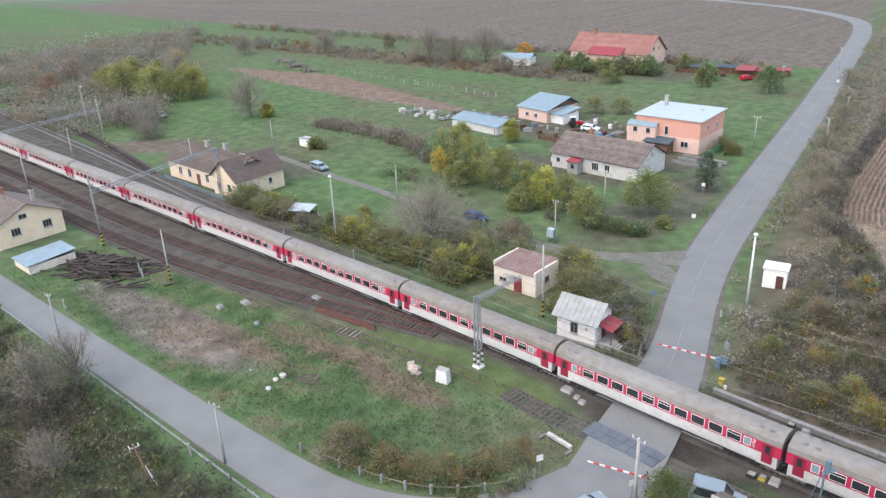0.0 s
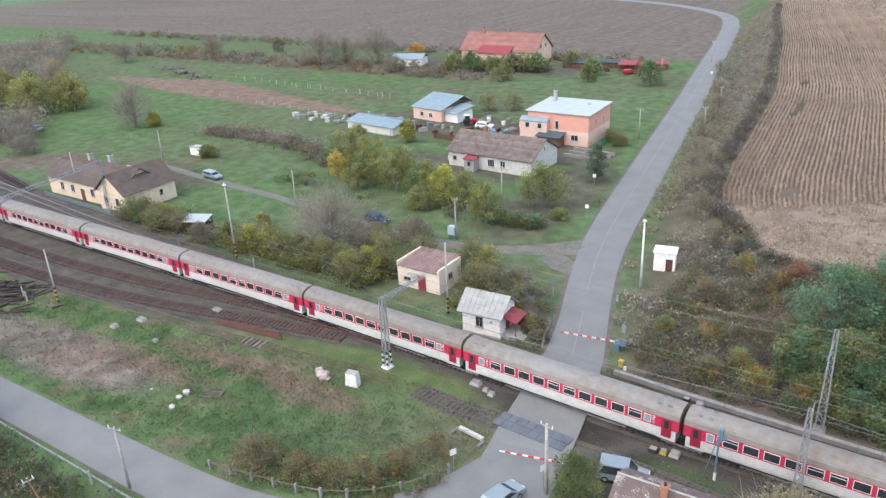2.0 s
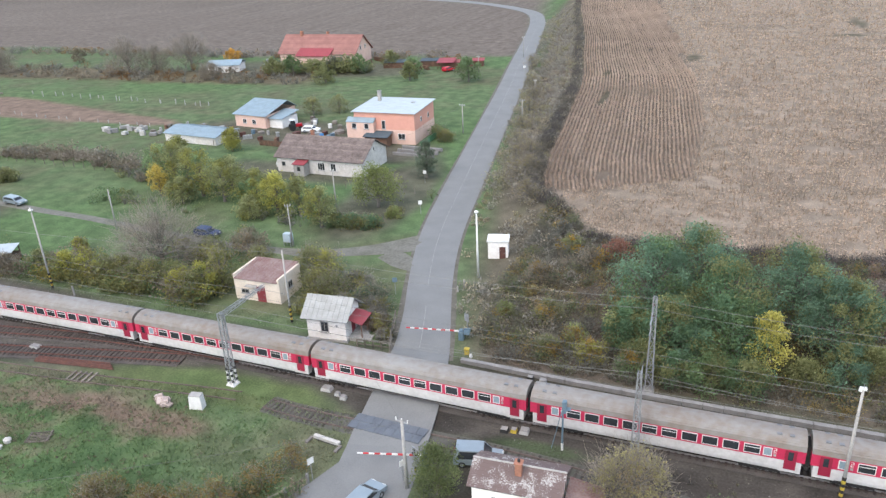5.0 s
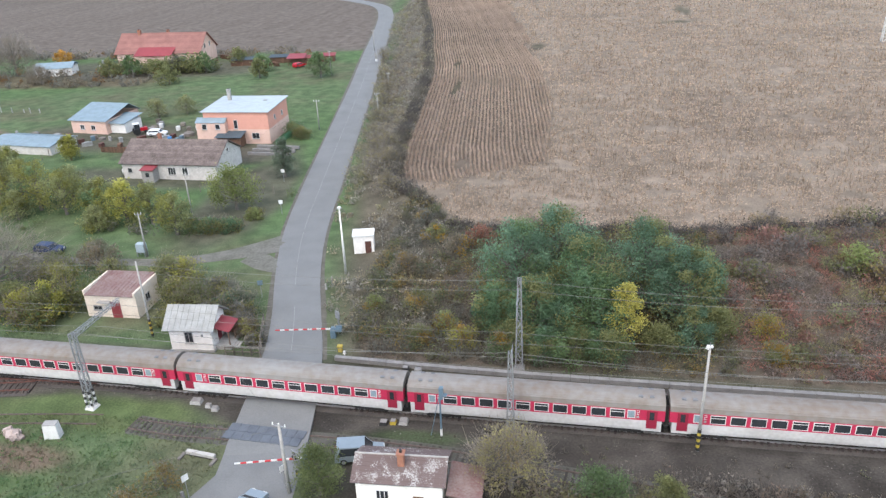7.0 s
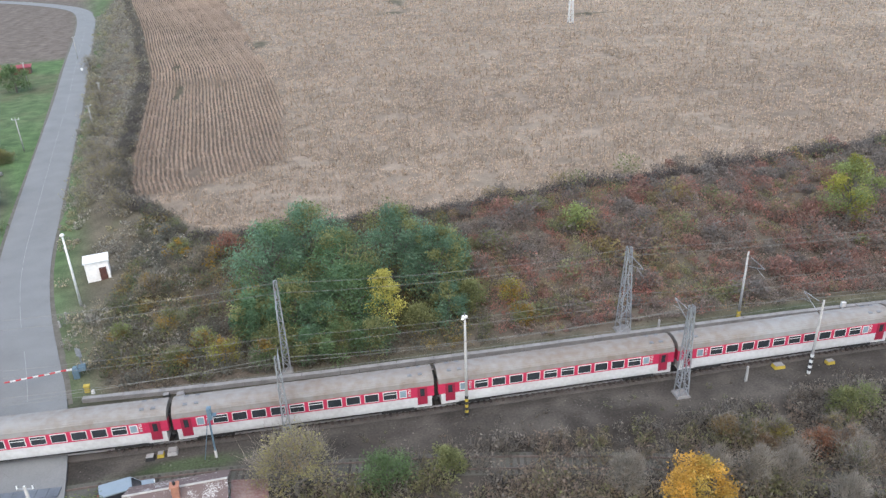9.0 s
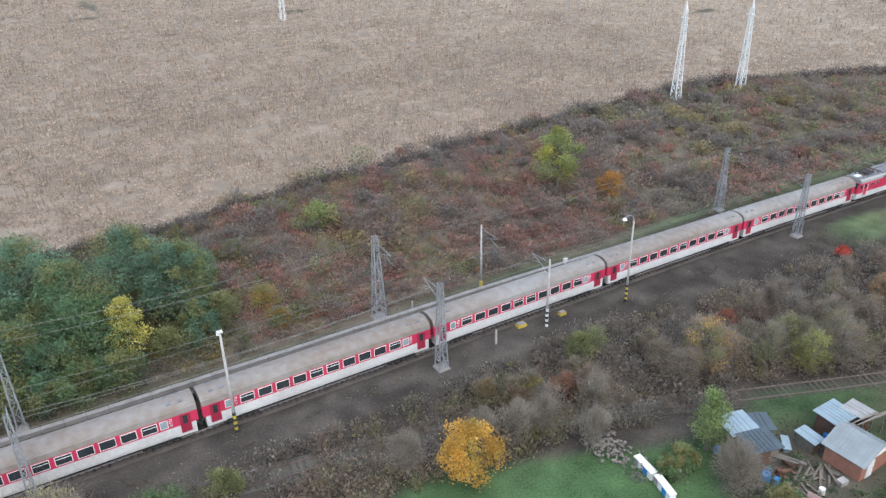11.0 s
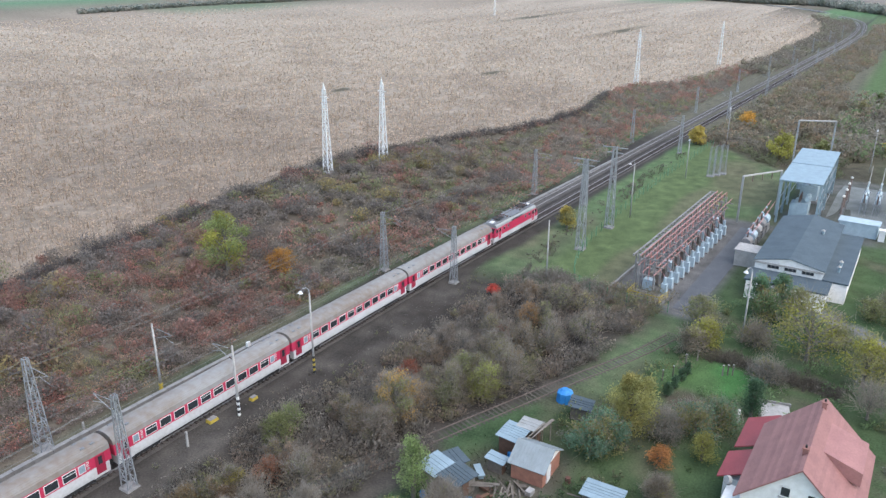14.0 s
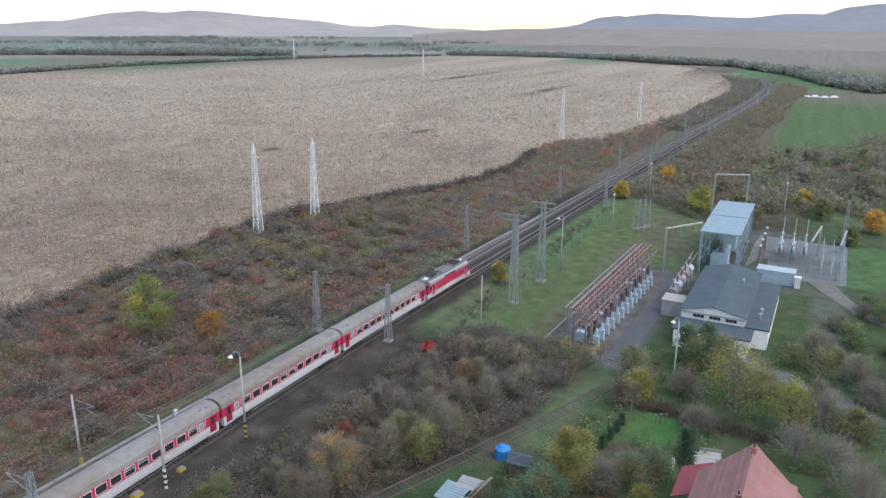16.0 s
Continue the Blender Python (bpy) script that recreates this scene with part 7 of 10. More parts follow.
# ---------------------------------------------------------------- rough grass near the line
def off_road(x, y):
    """Clear of the tarmac of the road and the lane."""
    ok = np.ones(len(x), bool)
    for line in (MAIN_ROAD, LOW_ROAD):
        for px, py, w in resample(line, 2.0):
            if py < 60 and px > -100:
                ok &= np.hypot(x - px, y - py) > w / 2 + .5
    return ok


gp = scatter(-75, 24, -25, 3, 14.0, lambda x, y: off_road(x, y) & (y > -23.9 + np.maximum(0, x - 8) * .5) & (y < np.interp(x, (-75, -45, -20, 0, 14), (-9.5, -7.5, -3.2, -1.2, -1.2))) & (gravel_d(x, y) > .85 - .4 * value_noise(x, y, 3, 71)))
gp2 = scatter(-60, 4, 10.8, 15, 5, lambda x, y: off_road(x, y) & (y > np.interp(x, (-60, -33, -12, 0), (13.2, 11.6, 11.2, 12.4))))
gp3 = scatter(24, 140, 9.2, 12.5, 5, lambda x, y: y > np.interp(x, (24, 60, 140), (11.2, 10.0, 9.2)))
gp4 = scatter(88, 150, -52, -22, 3, lambda x, y: (y < np.interp(x, (85, 95, 105, 120, 150), (-21.5, -23, -25, -32, -37))) & (value_noise(x, y, 4, 74) > .35))
gp = np.concatenate([gp, gp2, gp3, gp4])
n = len(gp)
gz = np.stack([gp[:, 0], gp[:, 1], height(gp[:, 0], gp[:, 1])], 1)
hh = rng.uniform(.07, .22, n) * (.6 + value_noise(gp[:, 0], gp[:, 1], 5, 72))
tip = gz + np.stack([rng.normal(0, .12, n), rng.normal(0, .12, n), hh], 1)
v, t = twigs_at(gz, tip, .06, zone_colour(gp[:, 0], gp[:, 1]) * rng.uniform(.8, 1.35, (n, 1)))
cloud("rough_grass", v, 3, LEAF, t, "tufted autumn grass between lane and tracks", "grass", "stuff")

def pebbles(name, pts, label, lo, hi, tones):
    """Loose stones, one mesh: squat three-sided lumps half sunk in the ground."""
    n = len(pts)
    s = (rng.uniform(lo, hi, n) * rng.uniform(.6, 1.0, n))[:, None]
    a = rng.uniform(0, 2 * math.pi, n)
    z = height(pts[:, 0], pts[:, 1])
    top = np.stack([pts[:, 0], pts[:, 1], z], 1) + np.concatenate([rng.normal(0, .25, (n, 2)) * s, s * .7], 1)
    ring = [np.stack([pts[:, 0] + s[:, 0] * np.cos(a + k * 2.09), pts[:, 1] + s[:, 0] * np.sin(a + k * 2.09), z - .02], 1) for k in range(3)]
    v = np.stack([ring[0], ring[1], top, ring[1], ring[2], top, ring[2], ring[0], top], 1).reshape(-1, 3)
    t = np.repeat(np.array(tones)[rng.integers(0, len(tones), n)] * rng.uniform(.8, 1.2, (n, 1)), 9, 0)
    return cloud(name, v, 3, GROUND, t, label, "stones", "stuff")


gr_p = scatter(-62, -14, -24, -12, 14, lambda x, y: off_road(x, y) & (gravel_d(x, y) < .75 + .4 * value_noise(x, y, 2.5, 81)))
pebbles("gravel_stones", gr_p, "loose grey gravel and broken stone", .05, .15, [(.2, .185, .17), (.14, .125, .115), (.26, .245, .23), (.1, .088, .08), (.17, .14, .125)])
bal = scatter(-90, 14, -8, 12, 3, lambda x, y: (y > np.interp(x, (-90, -58, -34, -12, 14), (-7.5, -6.5, -3.6, 1.8, 2.2))) & (y < np.interp(x, (-90, -33, 14), (12, 10.5, 10))))
pebbles("ballast_stones", bal, "loose ballast stones between the tracks", .05, .13, [(.13, .115, .105), (.085, .075, .068), (.17, .155, .145), (.07, .06, .054)])
tw = scatter(26, 150, -9.5, .4, .55, lambda x, y: (y < np.interp(x, (26, 60, 100, 150), (.3, -.6, -1.4, -3.4))) & (value_noise(x, y, 4, 86) > .42) & (np.abs(y - np.interp(x, *zip(*(SIDING + SIDING_END[1:])))) > 1.2) & ~((x < 40) & (y < -4)))
scrub("dead_weeds", tw, "low dead grey-brown weeds on the railway land", [(.085, .074, .064), (.1, .085, .068), (.078, .07, .062), (.088, .09, .052)], .15, .6, 9, .12, 7, "weeds")
bs_p = scatter(24, 150, -8, 1, 2.2, lambda x, y: (y < np.interp(x, (24, 60, 100, 150), (.8, .2, -.4, -2.4))) & (value_noise(x, y, 3, 87) > .4))
pebbles("track_stones", bs_p, "scattered stones on the railway land", .05, .13, [(.13, .118, .108), (.09, .08, .072), (.17, .155, .145)])
wd = scatter(-60, 4, -23.5, -4, 1.5, lambda x, y: off_road(x, y) & (value_noise(x, y, 5, 82) * .6 + value_noise(x, y, 1.8, 83) * .5 > .5) & (y < np.interp(x, (-60, -34, 4), (-9, -6.4, -4))))
scrub("rusty_weeds", wd[wd[:, 1] > -20.5], "low rusty-brown dead weeds on the yard", [(.12, .085, .065), (.105, .085, .06), (.13, .09, .07), (.09, .09, .05), (.115, .09, .07)], .12, .38, 7, .11, 7, "weeds")
gw = scatter(-32, 12, -23.6, -5, 1.9, lambda x, y: off_road(x, y) & (value_noise(x, y, 4, 84) > .38) & (gravel_d(x, y) > 1.05) & (y > -23 + np.maximum(0, x - 6) * .7))
scrub("green_weeds", gw, "broad-leaved green weeds in the yard grass", [(.05, .088, .036), (.065, .1, .04), (.058, .09, .045), (.08, .1, .045)], .15, .45, 8, .14, 0, "weeds")

# ---------------------------------------------------------------- trees
for x, y, h, r, c, c2 in ((42, 24, 12.5, 5.0, "blue", "green"), (46.6, 26, 13.5, 5.2, "blue", "olive"), (50.5, 18, 9.5, 4.6, "deep", "green"), (57, 25, 12.6, 4.8, "blue", "olive"), (60.8, 21.5, 11.2, 4.2, "blue", "olive"),
                          (50, 21, 12.4, 4.8, "deep", "olive"), (62.8, 24, 9.2, 3.4, "blue", "olive"), (44.5, 17, 9, 4.2, "deep", "olive"), (40, 19, 6.5, 3.4, "deep", "olive")):
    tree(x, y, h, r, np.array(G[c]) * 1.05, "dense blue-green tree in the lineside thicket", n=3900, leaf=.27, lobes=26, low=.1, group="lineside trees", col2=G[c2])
for x, y, h, r, c in ((45.5, 13.8, 4.2, 2.8, "deep"), (49, 13.2, 4.6, 2.8, "green"), (52.4, 13.6, 4.4, 2.6, "deep"), (42, 15, 4, 2.6, "olive"), (61.8, 17.6, 5.6, 2.8, "blue"), (58, 16.6, 3.4, 2.2, "olive"), (64.5, 19.5, 4.4, 2.4, "olive"), (47.2, 15.6, 6.6, 3.2, "blue")):
    tree(x, y, h, r, G[c], "blue-green bush at the thicket's foot", "bush", n=1800, leaf=.22, lobes=12, low=.02, group="thicket bushes", category="bush", col2=G["olive"])
tree(54.3, 17.0, 9.0, 2.1, (.25, .225, .07), "bright yellow young tree among green ones", n=1600, leaf=.24, lobes=10, low=.15)
tree(121, 27.5, 10.8, 4.4, G["lime"], "pale yellow-green tree on the bank", n=2200, leaf=.3, lobes=13, low=.12, col2=G["yg"])
tree(83, 33, 4.2, 2.3, G["lime"], "yellow-green bush on the bank", "bush", n=700, leaf=.26, low=.05, category="bush")
tree(127, 22, 4.5, 2.4, (.2, .1, .03), "orange-brown bush under the pale tree", "bush", n=600, leaf=.26, low=.05, category="bush")
for x, y, h, r in ((-175, 57, 12, 6.5), (-184, 63, 12.5, 7), (-194, 56, 12, 6.5), (-170, 67, 10.5, 6), (-203, 64, 11.5, 6.5), (-178, 70, 11, 6), (-209, 58, 9, 5.5)):
    tree(x, y, h, r, (.168, .162, .066), "broad yellow-green willow by the meadow", n=2300, leaf=.4, lobes=18, low=.05, group="willows", col2=G["olive"])
tree(-28, 22.5, 9.8, 7.2, (.15, .125, .098), "large bare grey-brown garden tree", n=2300, leaf=.16, lobes=16, low=.15, bare=.9)
for x, y, h, r, c, b in ((-16, 16.4, 6.0, 2.8, "yg", 0), (-21, 17.2, 5.2, 2.4, "olive", 0), (-27, 16.8, 4.6, 2.4, "olive", .2), (-33, 17, 4.2, 2.2, "olive", .2), (-40, 16.6, 4.6, 2.4, "yg", 0), (-46, 17.2, 3.8, 2, "olive", 0), (-68, 17.5, 4, 2.6, "olive", 0), (-63, 18, 3.6, 2.2, "yg", 0)):
    tree(x, y, h, r, G[c], "olive-yellow hedge tree behind the track", n=1200, leaf=.22, low=.08, bare=b, group="hedge trees", col2=G["olive"])
tree(-7.7, 54.3, 8.6, 4.6, (.115, .13, .05), "round yellow-green garden tree by the road", n=2600, leaf=.24, lobes=14, low=.12)
tree(-5.2, 71.2, 8.6, 2.9, (.075, .092, .065), "dark slender evergreen by the fence", n=2400, leaf=.2, lobes=16, low=.02, slim=.7)
for x, y, h, r, c in ((-13.0, 43.4, 7.4, 3.0, "olive"), (-19.4, 47.4, 7.2, 3.0, "olive"), (-24.2, 47.9, 7.6, 3.2, "yg"), (-30, 49.5, 5.4, 3.0, "green"), (-36.9, 50.3, 7.8, 3.8, "olive"), (-42.8, 51.9, 9.2, 4.6, "green"), (-47.5, 54, 8.6, 4.2, "olive"), (-52.3, 56, 9.0, 4.4, "olive"), (-57.5, 58, 7.6, 3.8, "green"), (-40, 57, 6.4, 3.4, "olive"), (-33, 55, 5.2, 3, "olive"), (-27, 44, 4, 2.4, "olive"), (-54.9, 78.8, 5.6, 2.0, "yg"), (-64, 72, 5, 2.4, "olive"), (-44, 47.5, 5.2, 3.0, "olive")):
    # haze put into the colour: orchard greens lifted slightly towards grey
    tree(x, y, h * 1.08, r, np.array(G[c]) * 1.18 + .006, "green and olive orchard tree", n=2200, leaf=.23, lobes=15, low=.06, group="orchard trees", col2=(.15, .145, .05))
for x, y, h, r, c in ((-10.7, 44.6, 2.2, 2.0, "green"), (-7.8, 44.8, 2.4, 2.2, "deep"), (-5.0, 45.4, 2.2, 2.0, "deep"), (-2.9, 50.4, 2.2, 1.5, "lime"), (-13.1, 98.3, 3.2, 2.2, "green"), (-10.5, 96, 2.8, 2, "olive"), (-47.6, 116.2, 5, 3, "olive"), (-53.4, 112.8, 5, 3, "olive"), (-18.9, 31.6, 4.6, 3.2, "brown"), (-23.5, 28.6, 3.6, 2.6, "olive"), (-27, 26.5, 4.2, 2.8, "olive"), (-21, 25, 3.8, 2.6, "yg")):
    tree(x, y, h, r, G[c], "low garden bush beside the lane", "bush", n=1300, leaf=.2, lobes=10, low=.02, group="garden bushes", category="bush", col2=(.13, .12, .05), bare=.2)
for x, y, h, r, c in ((-62.3, 15.4, 4.2, 2.4, "olive"), (-57.5, 16.6, 3.6, 2.4, "brown"), (-70.5, 17, 4, 2.6, "green"), (-51, 15.6, 3.4, 2.2, "brown"), (-45.6, 24.4, 3.0, 1.2, "yg"), (-36, 17.0, 5.6, 3.0, "yg"), (-30.6, 17.8, 4.6, 2.8, "olive"), (-24.2, 16.6, 5.4, 2.8, "olive"), (-18.8, 15.4, 5.2, 2.6, "yg"), (-17.2, 15.0, 5.0, 2.4, "olive"), (-15.4, 19.4, 7.2, 3.2, "olive"), (-12.6, 25, 5, 2.6, "olive"), (-1.2, 20.6, 4.6, 2.6, "olive"), (-1.4, 24.6, 6.0, 2.6, "yg"), (-5.6, 27.6, 4.4, 2.6, "green"), (3.4, 23.6, 3.4, 2.4, "grey"), (6.4, 20.2, 3.0, 2.4, "blue"), (5.0, 18.0, 2.8, 2.2, "grey"), (10.2, 15.6, 2.0, 1.7, "brown"), (8.4, 18.6, 2.6, 2.0, "grey"), (12.2, 13.4, 1.3, 1.2, "grey")):
    tree(x, y, h, r, G[c], "olive and brown shrub behind the north track", n=1500, leaf=.2, lobes=12, low=.03, group="trackside shrubs", col2=(.14, .13, .05), bare=.25)
tree(-51, 50, 6.8, 2.0, G["yellow"], "yellow garden tree in the orchard", n=1000, leaf=.24, low=.1)
tree(-26, 158.5, 8, 4.2, G["green"], "green round tree by the far drive", n=1500, leaf=.32, low=.08)
tree(-3.8, 24.6, 6.0, 2.6, G["olive"], "olive tree behind the hut", n=1300, leaf=.22, low=.1, bare=.2)
tree(1.5, 20.5, 4.6, 3.2, G["olive"], "grey-green bush behind the house", "bush", n=1500, leaf=.2, low=.02, category="bush", bare=.4)
tree(7.5, 20.5, 3.8, 2.8, (.07, .08, .055), "grey-green bush beside the railing", "bush", n=1300, leaf=.2, low=.02, category="bush", bare=.5)
tree(9.4, 16.2, 2.6, 1.6, G["grey"], "bare brambles by the railing", "bush", n=700, leaf=.14, low=.02, category="bush", bare=.7)
tree(-17.7, 29.4, 4.6, 2.6, (.13, .095, .06), "brown-leaved bush by the lane", "bush", n=1000, leaf=.18, low=.05, bare=.5, category="bush")
for x, y, h, r in ((-149, 153, 13, 7.5), (-130, 163, 13, 8), (-141, 158, 10, 6), (-205, 150, 9, 6), (-112, 150, 6, 4), (-235, 130, 8, 5)):
    tree(x, y, h, r, G["brown"], "bare grey tree at the meadow's end", n=2400, leaf=.3, lobes=14, low=.1, bare=.85, group="bare trees")
for x, y, c in ((-126, 182, "orange"), (-100, 205, "yellow"), (-190, 172, "brown"), (-78, 160, "olive"), (-66, 166, "green"), (-60, 178, "olive"), (-48, 168, "green"), (-95, 160, "olive"), (-88, 161, "green"), (-82, 163, "olive"), (-75, 166, "grey"), (-70, 150, "olive"), (-45, 158, "olive")):
    tree(x, y, 5 + 2.5 * rng.random(), 2.8 + rng.random(), G[c], "garden bush round the red-roofed house", "bush", n=700, leaf=.4, low=.03, group="garden bushes at the back", category="bush")
for x, y, h, r in ((-33, -35.5, 8.6, 3.6), (-33, -31.4, 8, 3.4), (-21, -39.5, 5, 2.6)):
    tree(x, y, h, r, G["grey"], "slender bare tree beside the lane", n=900, leaf=.1, lobes=14, low=.15, bare=.96, group="bare lane trees")
tree(.6, -20.8, 4.4, 2.2, (.10, .08, .04), "half-bare bush by the bend", "bush", n=1200, leaf=.18, low=.03, bare=.4, category="bush")
for x, y, h in ((4.5, -19.2, 2.8), (7.5, -18.2, 3.0), (10, -16.6, 3.2), (12.2, -13.8, 3.0), (13.4, -10.4, 2.8)):
    tree(x, y, h, 1.9, (.12, .085, .035), "yellow-brown bramble bush in the hollow", "bush", n=800, leaf=.16, low=.02, bare=.35, group="hollow bushes", category="bush", col2=G["olive"])
tree(27.4, -9.4, 5.8, 2.0, (.085, .1, .045), "olive-green bush by the barrier", "bush", n=1700, leaf=.2, lobes=12, low=.03, category="bush")
tree(43.6, -6.9, 7.0, 3.6, (.2, .175, .085), "half-bare tree beside the rusty lean-to", n=2200, leaf=.2, lobes=15, low=.12, bare=.42, col2=(.19, .14, .08))
tree(51.2, -7.6, 3.8, 2.3, G["green"], "green lineside bush by the track", "bush", n=1200, leaf=.2, low=.03, category="bush", group="lineside bushes")
tree(56.6, -7.4, 3.2, 1.7, G["olive"], "olive lineside bush by the track", "bush", n=900, leaf=.2, low=.03, category="bush", group="lineside bushes")
for x, y, h, r, c, lab in ((89.2, -11.9, 2.6, 1.6, (.17, .085, .055), "rust-red bush in the lineside scrub"), (91.1, -12.8, 2.4, 1.4, (.165, .08, .052), "rust-red bush in the lineside scrub"), (86.4, -9.8, 2.0, 1.2, (.18, .15, .05), "yellow bush in the lineside scrub"), (82.3, -8.3, 2.2, 1.6, (.14, .1, .055), "brown-leaved bush in the lineside scrub"), (96.6, -7.8, 3.2, 1.8, (.12, .135, .06), "olive-green bush in the lineside scrub"), (106.5, -14.7, 3.4, 1.7, (.13, .125, .055), "olive-green bush in the lineside scrub"), (112.3, -21.8, 3.6, 1.8, (.145, .135, .05), "yellow-green bush in the lineside scrub"), (109.7, -19.6, 3.0, 1.6, (.12, .125, .06), "olive-green bush in the lineside scrub"), (131.7, -18.7, 4.0, 2.0, (.17, .1, .05), "orange-brown bush in the lineside scrub"), (84.5, -11, 1.8, 1.2, (.13, .09, .06), "brown-leaved bush in the lineside scrub")):
    tree(x, y, h, r, c, lab, "bush", n=800, leaf=.17, low=.02, bare=.25, category="bush", group="scrub bushes")
for x, y, h in ((80.8, -15.2, 5.2), (83.5, -15.6, 4.8), (86.2, -19.3, 4.6), (70.5, -13.2, 5.0), (93.9, -28.2, 3.6), (78.2, -13.6, 4.2)):
    tree(x, y, h, 1.4, (.13, .115, .1), "thin bare grey sapling by the siding", n=900, leaf=.1, lobes=10, low=.15, bare=.95, group="bare saplings")
tree(94, -8.6, 4.0, 1.9, G["olive"], "olive lineside bush by the track", "bush", n=900, leaf=.2, low=.03, category="bush", group="lineside bushes")
tree(74.6, -16.6, 6.6, 2.8, (.32, .19, .05), "bright orange-yellow autumn tree", n=2600, leaf=.22, lobes=20, low=.06, col2=(.28, .2, .06))
tree(103.2, -16.9, 7.0, 3.1, (.26, .165, .06), "orange and olive half-bare tree", n=1800, leaf=.2, lobes=12, low=.08, bare=.35, col2=G["olive"])
LINESIDE = [(120 + 22 * rng.uniform(-1, 1), rng.uniform(0, 1)) for k in range(46)] + [(rng.uniform(84, 104), rng.uniform(0, 1)) for k in range(10)]
for k, (x, u) in enumerate(LINESIDE):
    top, foot = np.interp(x, (84, 98, 110, 125, 142), (-9.5, -10, -11.5, -12, -13.5)), np.interp(x, (84, 98, 110, 125, 142), (-14.5, -17, -22, -28, -32))
    y = top + (foot - top) * u
    h = (2.6 + 2.2 * u + 1.1 * rng.random()) * (1 if x > 104 else .8)
    c = ((.135, .106, .082), (.15, .115, .082), (.145, .126, .066), (.128, .108, .088), (.165, .112, .078), (.126, .124, .062), (.14, .112, .09))[k % 7]
    tree(x, y, h, h * rng.uniform(.34, .5), c, "upright brown half-bare lineside shrub", n=620, leaf=.17, lobes=9, low=.02, bare=rng.uniform(.35, .65), group="lineside shrubs", col2=((.15, .105, .06), (.118, .116, .06), (.13, .1, .08))[k % 3])
tree(112.5, -22.4, 5.2, 2.0, (.16, .16, .062), "yellow-green tree in the lineside scrub", n=1300, leaf=.2, lobes=10, low=.05, bare=.2, group="lineside shrubs")
tree(114.4, -18.5, 4.2, 2.0, (.135, .138, .062), "olive-green bush in the lineside scrub", "bush", n=1100, leaf=.2, lobes=10, low=.03, bare=.3, category="bush", group="lineside bushes")
tree(140.2, -14.6, 2.6, 2.2, (.15, .105, .07), "brown-leaved bush beside the yard fence", "bush", n=1000, leaf=.18, lobes=9, low=.02, bare=.35, category="bush", group="lineside bushes")
for x, y in ((112, -12.5), (126, -17.6)):
    tree(x, y, 2.4, 1.5, (.16, .07, .05), "rust-red bush beside the line", "bush", n=600, leaf=.18, low=.02, category="bush", group="red bushes")
tree(94.3, -25.1, 7.4, 2.2, (.125, .158, .068), "slender light green poplar", n=1500, leaf=.2, lobes=11, low=.03, slim=.6)
tree(114.7, -38.6, 7.8, 3.4, (.165, .155, .062), "round yellow-green garden tree", n=3000, leaf=.24, lobes=16, low=.08, col2=(.185, .16, .06))
for x, y, h, r, c, b in ((143.7, -38.8, 5.2, 3.0, "olive", .4), (141.8, -52.2, 9.0, 5.6, "yg", .25), (138.4, -58.7, 7.4, 3.6, "yg", .1), (152.6, -44.4, 6.6, 1.9, "deep", 0), (154, -47, 6.8, 2.0, "deep", 0), (151.5, -49.5, 6.0, 2.4, "olive", .2), (150, -46, 5.2, 2.6, "green", .2), (146.5, -61.6, 4.0, 1.8, "grey", .7), (136, -39.5, 3.6, 2.2, "brown", .4), (139, -40.6, 3.8, 2.4, "yg", .2), (108.9, -36.6, 4.2, 2.3, "blue", .1), (110.8, -37.6, 4.6, 2.3, "blue", .1), (118.5, -44.5, 3.2, 2.6, "blue", .2), (121, -46.5, 3.0, 2.4, "deep", .2), (116, -42, 3.0, 2.2, "grey", .5), (172.4, -6.8, 4.5, 1.8, "yellow", 0)):
    tree(x, y, h, r, G[c], "garden tree with thinning autumn leaves", n=1800, leaf=.22, lobes=13, low=.08, bare=b, group="southern garden trees", col2=(.13, .12, .055))
for x, y, h, r, c, b in ((140, -66, 4, 2.4, "olive", .3), (146, -72, 4.2, 2.4, "olive", .3), (152, -75, 4, 2.2, "brown", .3), (160, -72, 4.2, 2.2, "green", .1), (168, -74, 4.6, 2.4, "green", .1), (133, -49, 3.0, 2.4, "grey", .7), (142, -46, 3.2, 2.4, "brown", .6), (147, -55, 3.6, 2.2, "olive", .4), (99, -46, 3.0, 1.6, "green", .1), (93.2, -33.6, 3.0, 1.5, "green", .1), (93, -29.5, 3.8, 2.0, "brown", .85), (96.6, -38, 2.6, 1.6, "olive", .3), (106, -44.5, 2.4, 1.6, "brown", .5), (89, -25.5, 2.2, 1.0, "green", 0), (90.8, -25.6, 2.6, 1.2, "green", 0), (156, -66, 4.2, 2.4, "grey", .8), (163, -63, 2.4, 2, "olive", .5), (176, -64, 2.6, 2.2, "brown", .6), (149, -68, 4, 2.2, "grey", .8)):
    tree(x, y, h, r, G[c], "garden tree with thinning autumn leaves", n=1800, leaf=.22, lobes=13, low=.08, bare=b, group="southern garden trees", col2=(.13, .12, .055))
for x, y in ((130.9, -59.7), (130.5, -63.6), (141.5, -62.5), (125, -66)):
    tree(x, y, 4.2, 2.6, (.13, .115, .09), "bare apple tree with a whitewashed trunk", n=1000, leaf=.1, lobes=12, low=.3, bare=.9, group="apple trees")
tree(124.8, -48.9, 5.4, 1.6, (.045, .075, .045), "dark pointed conifer beside the terrace", n=1800, leaf=.16, lobes=16, low=.02, slim=.6)
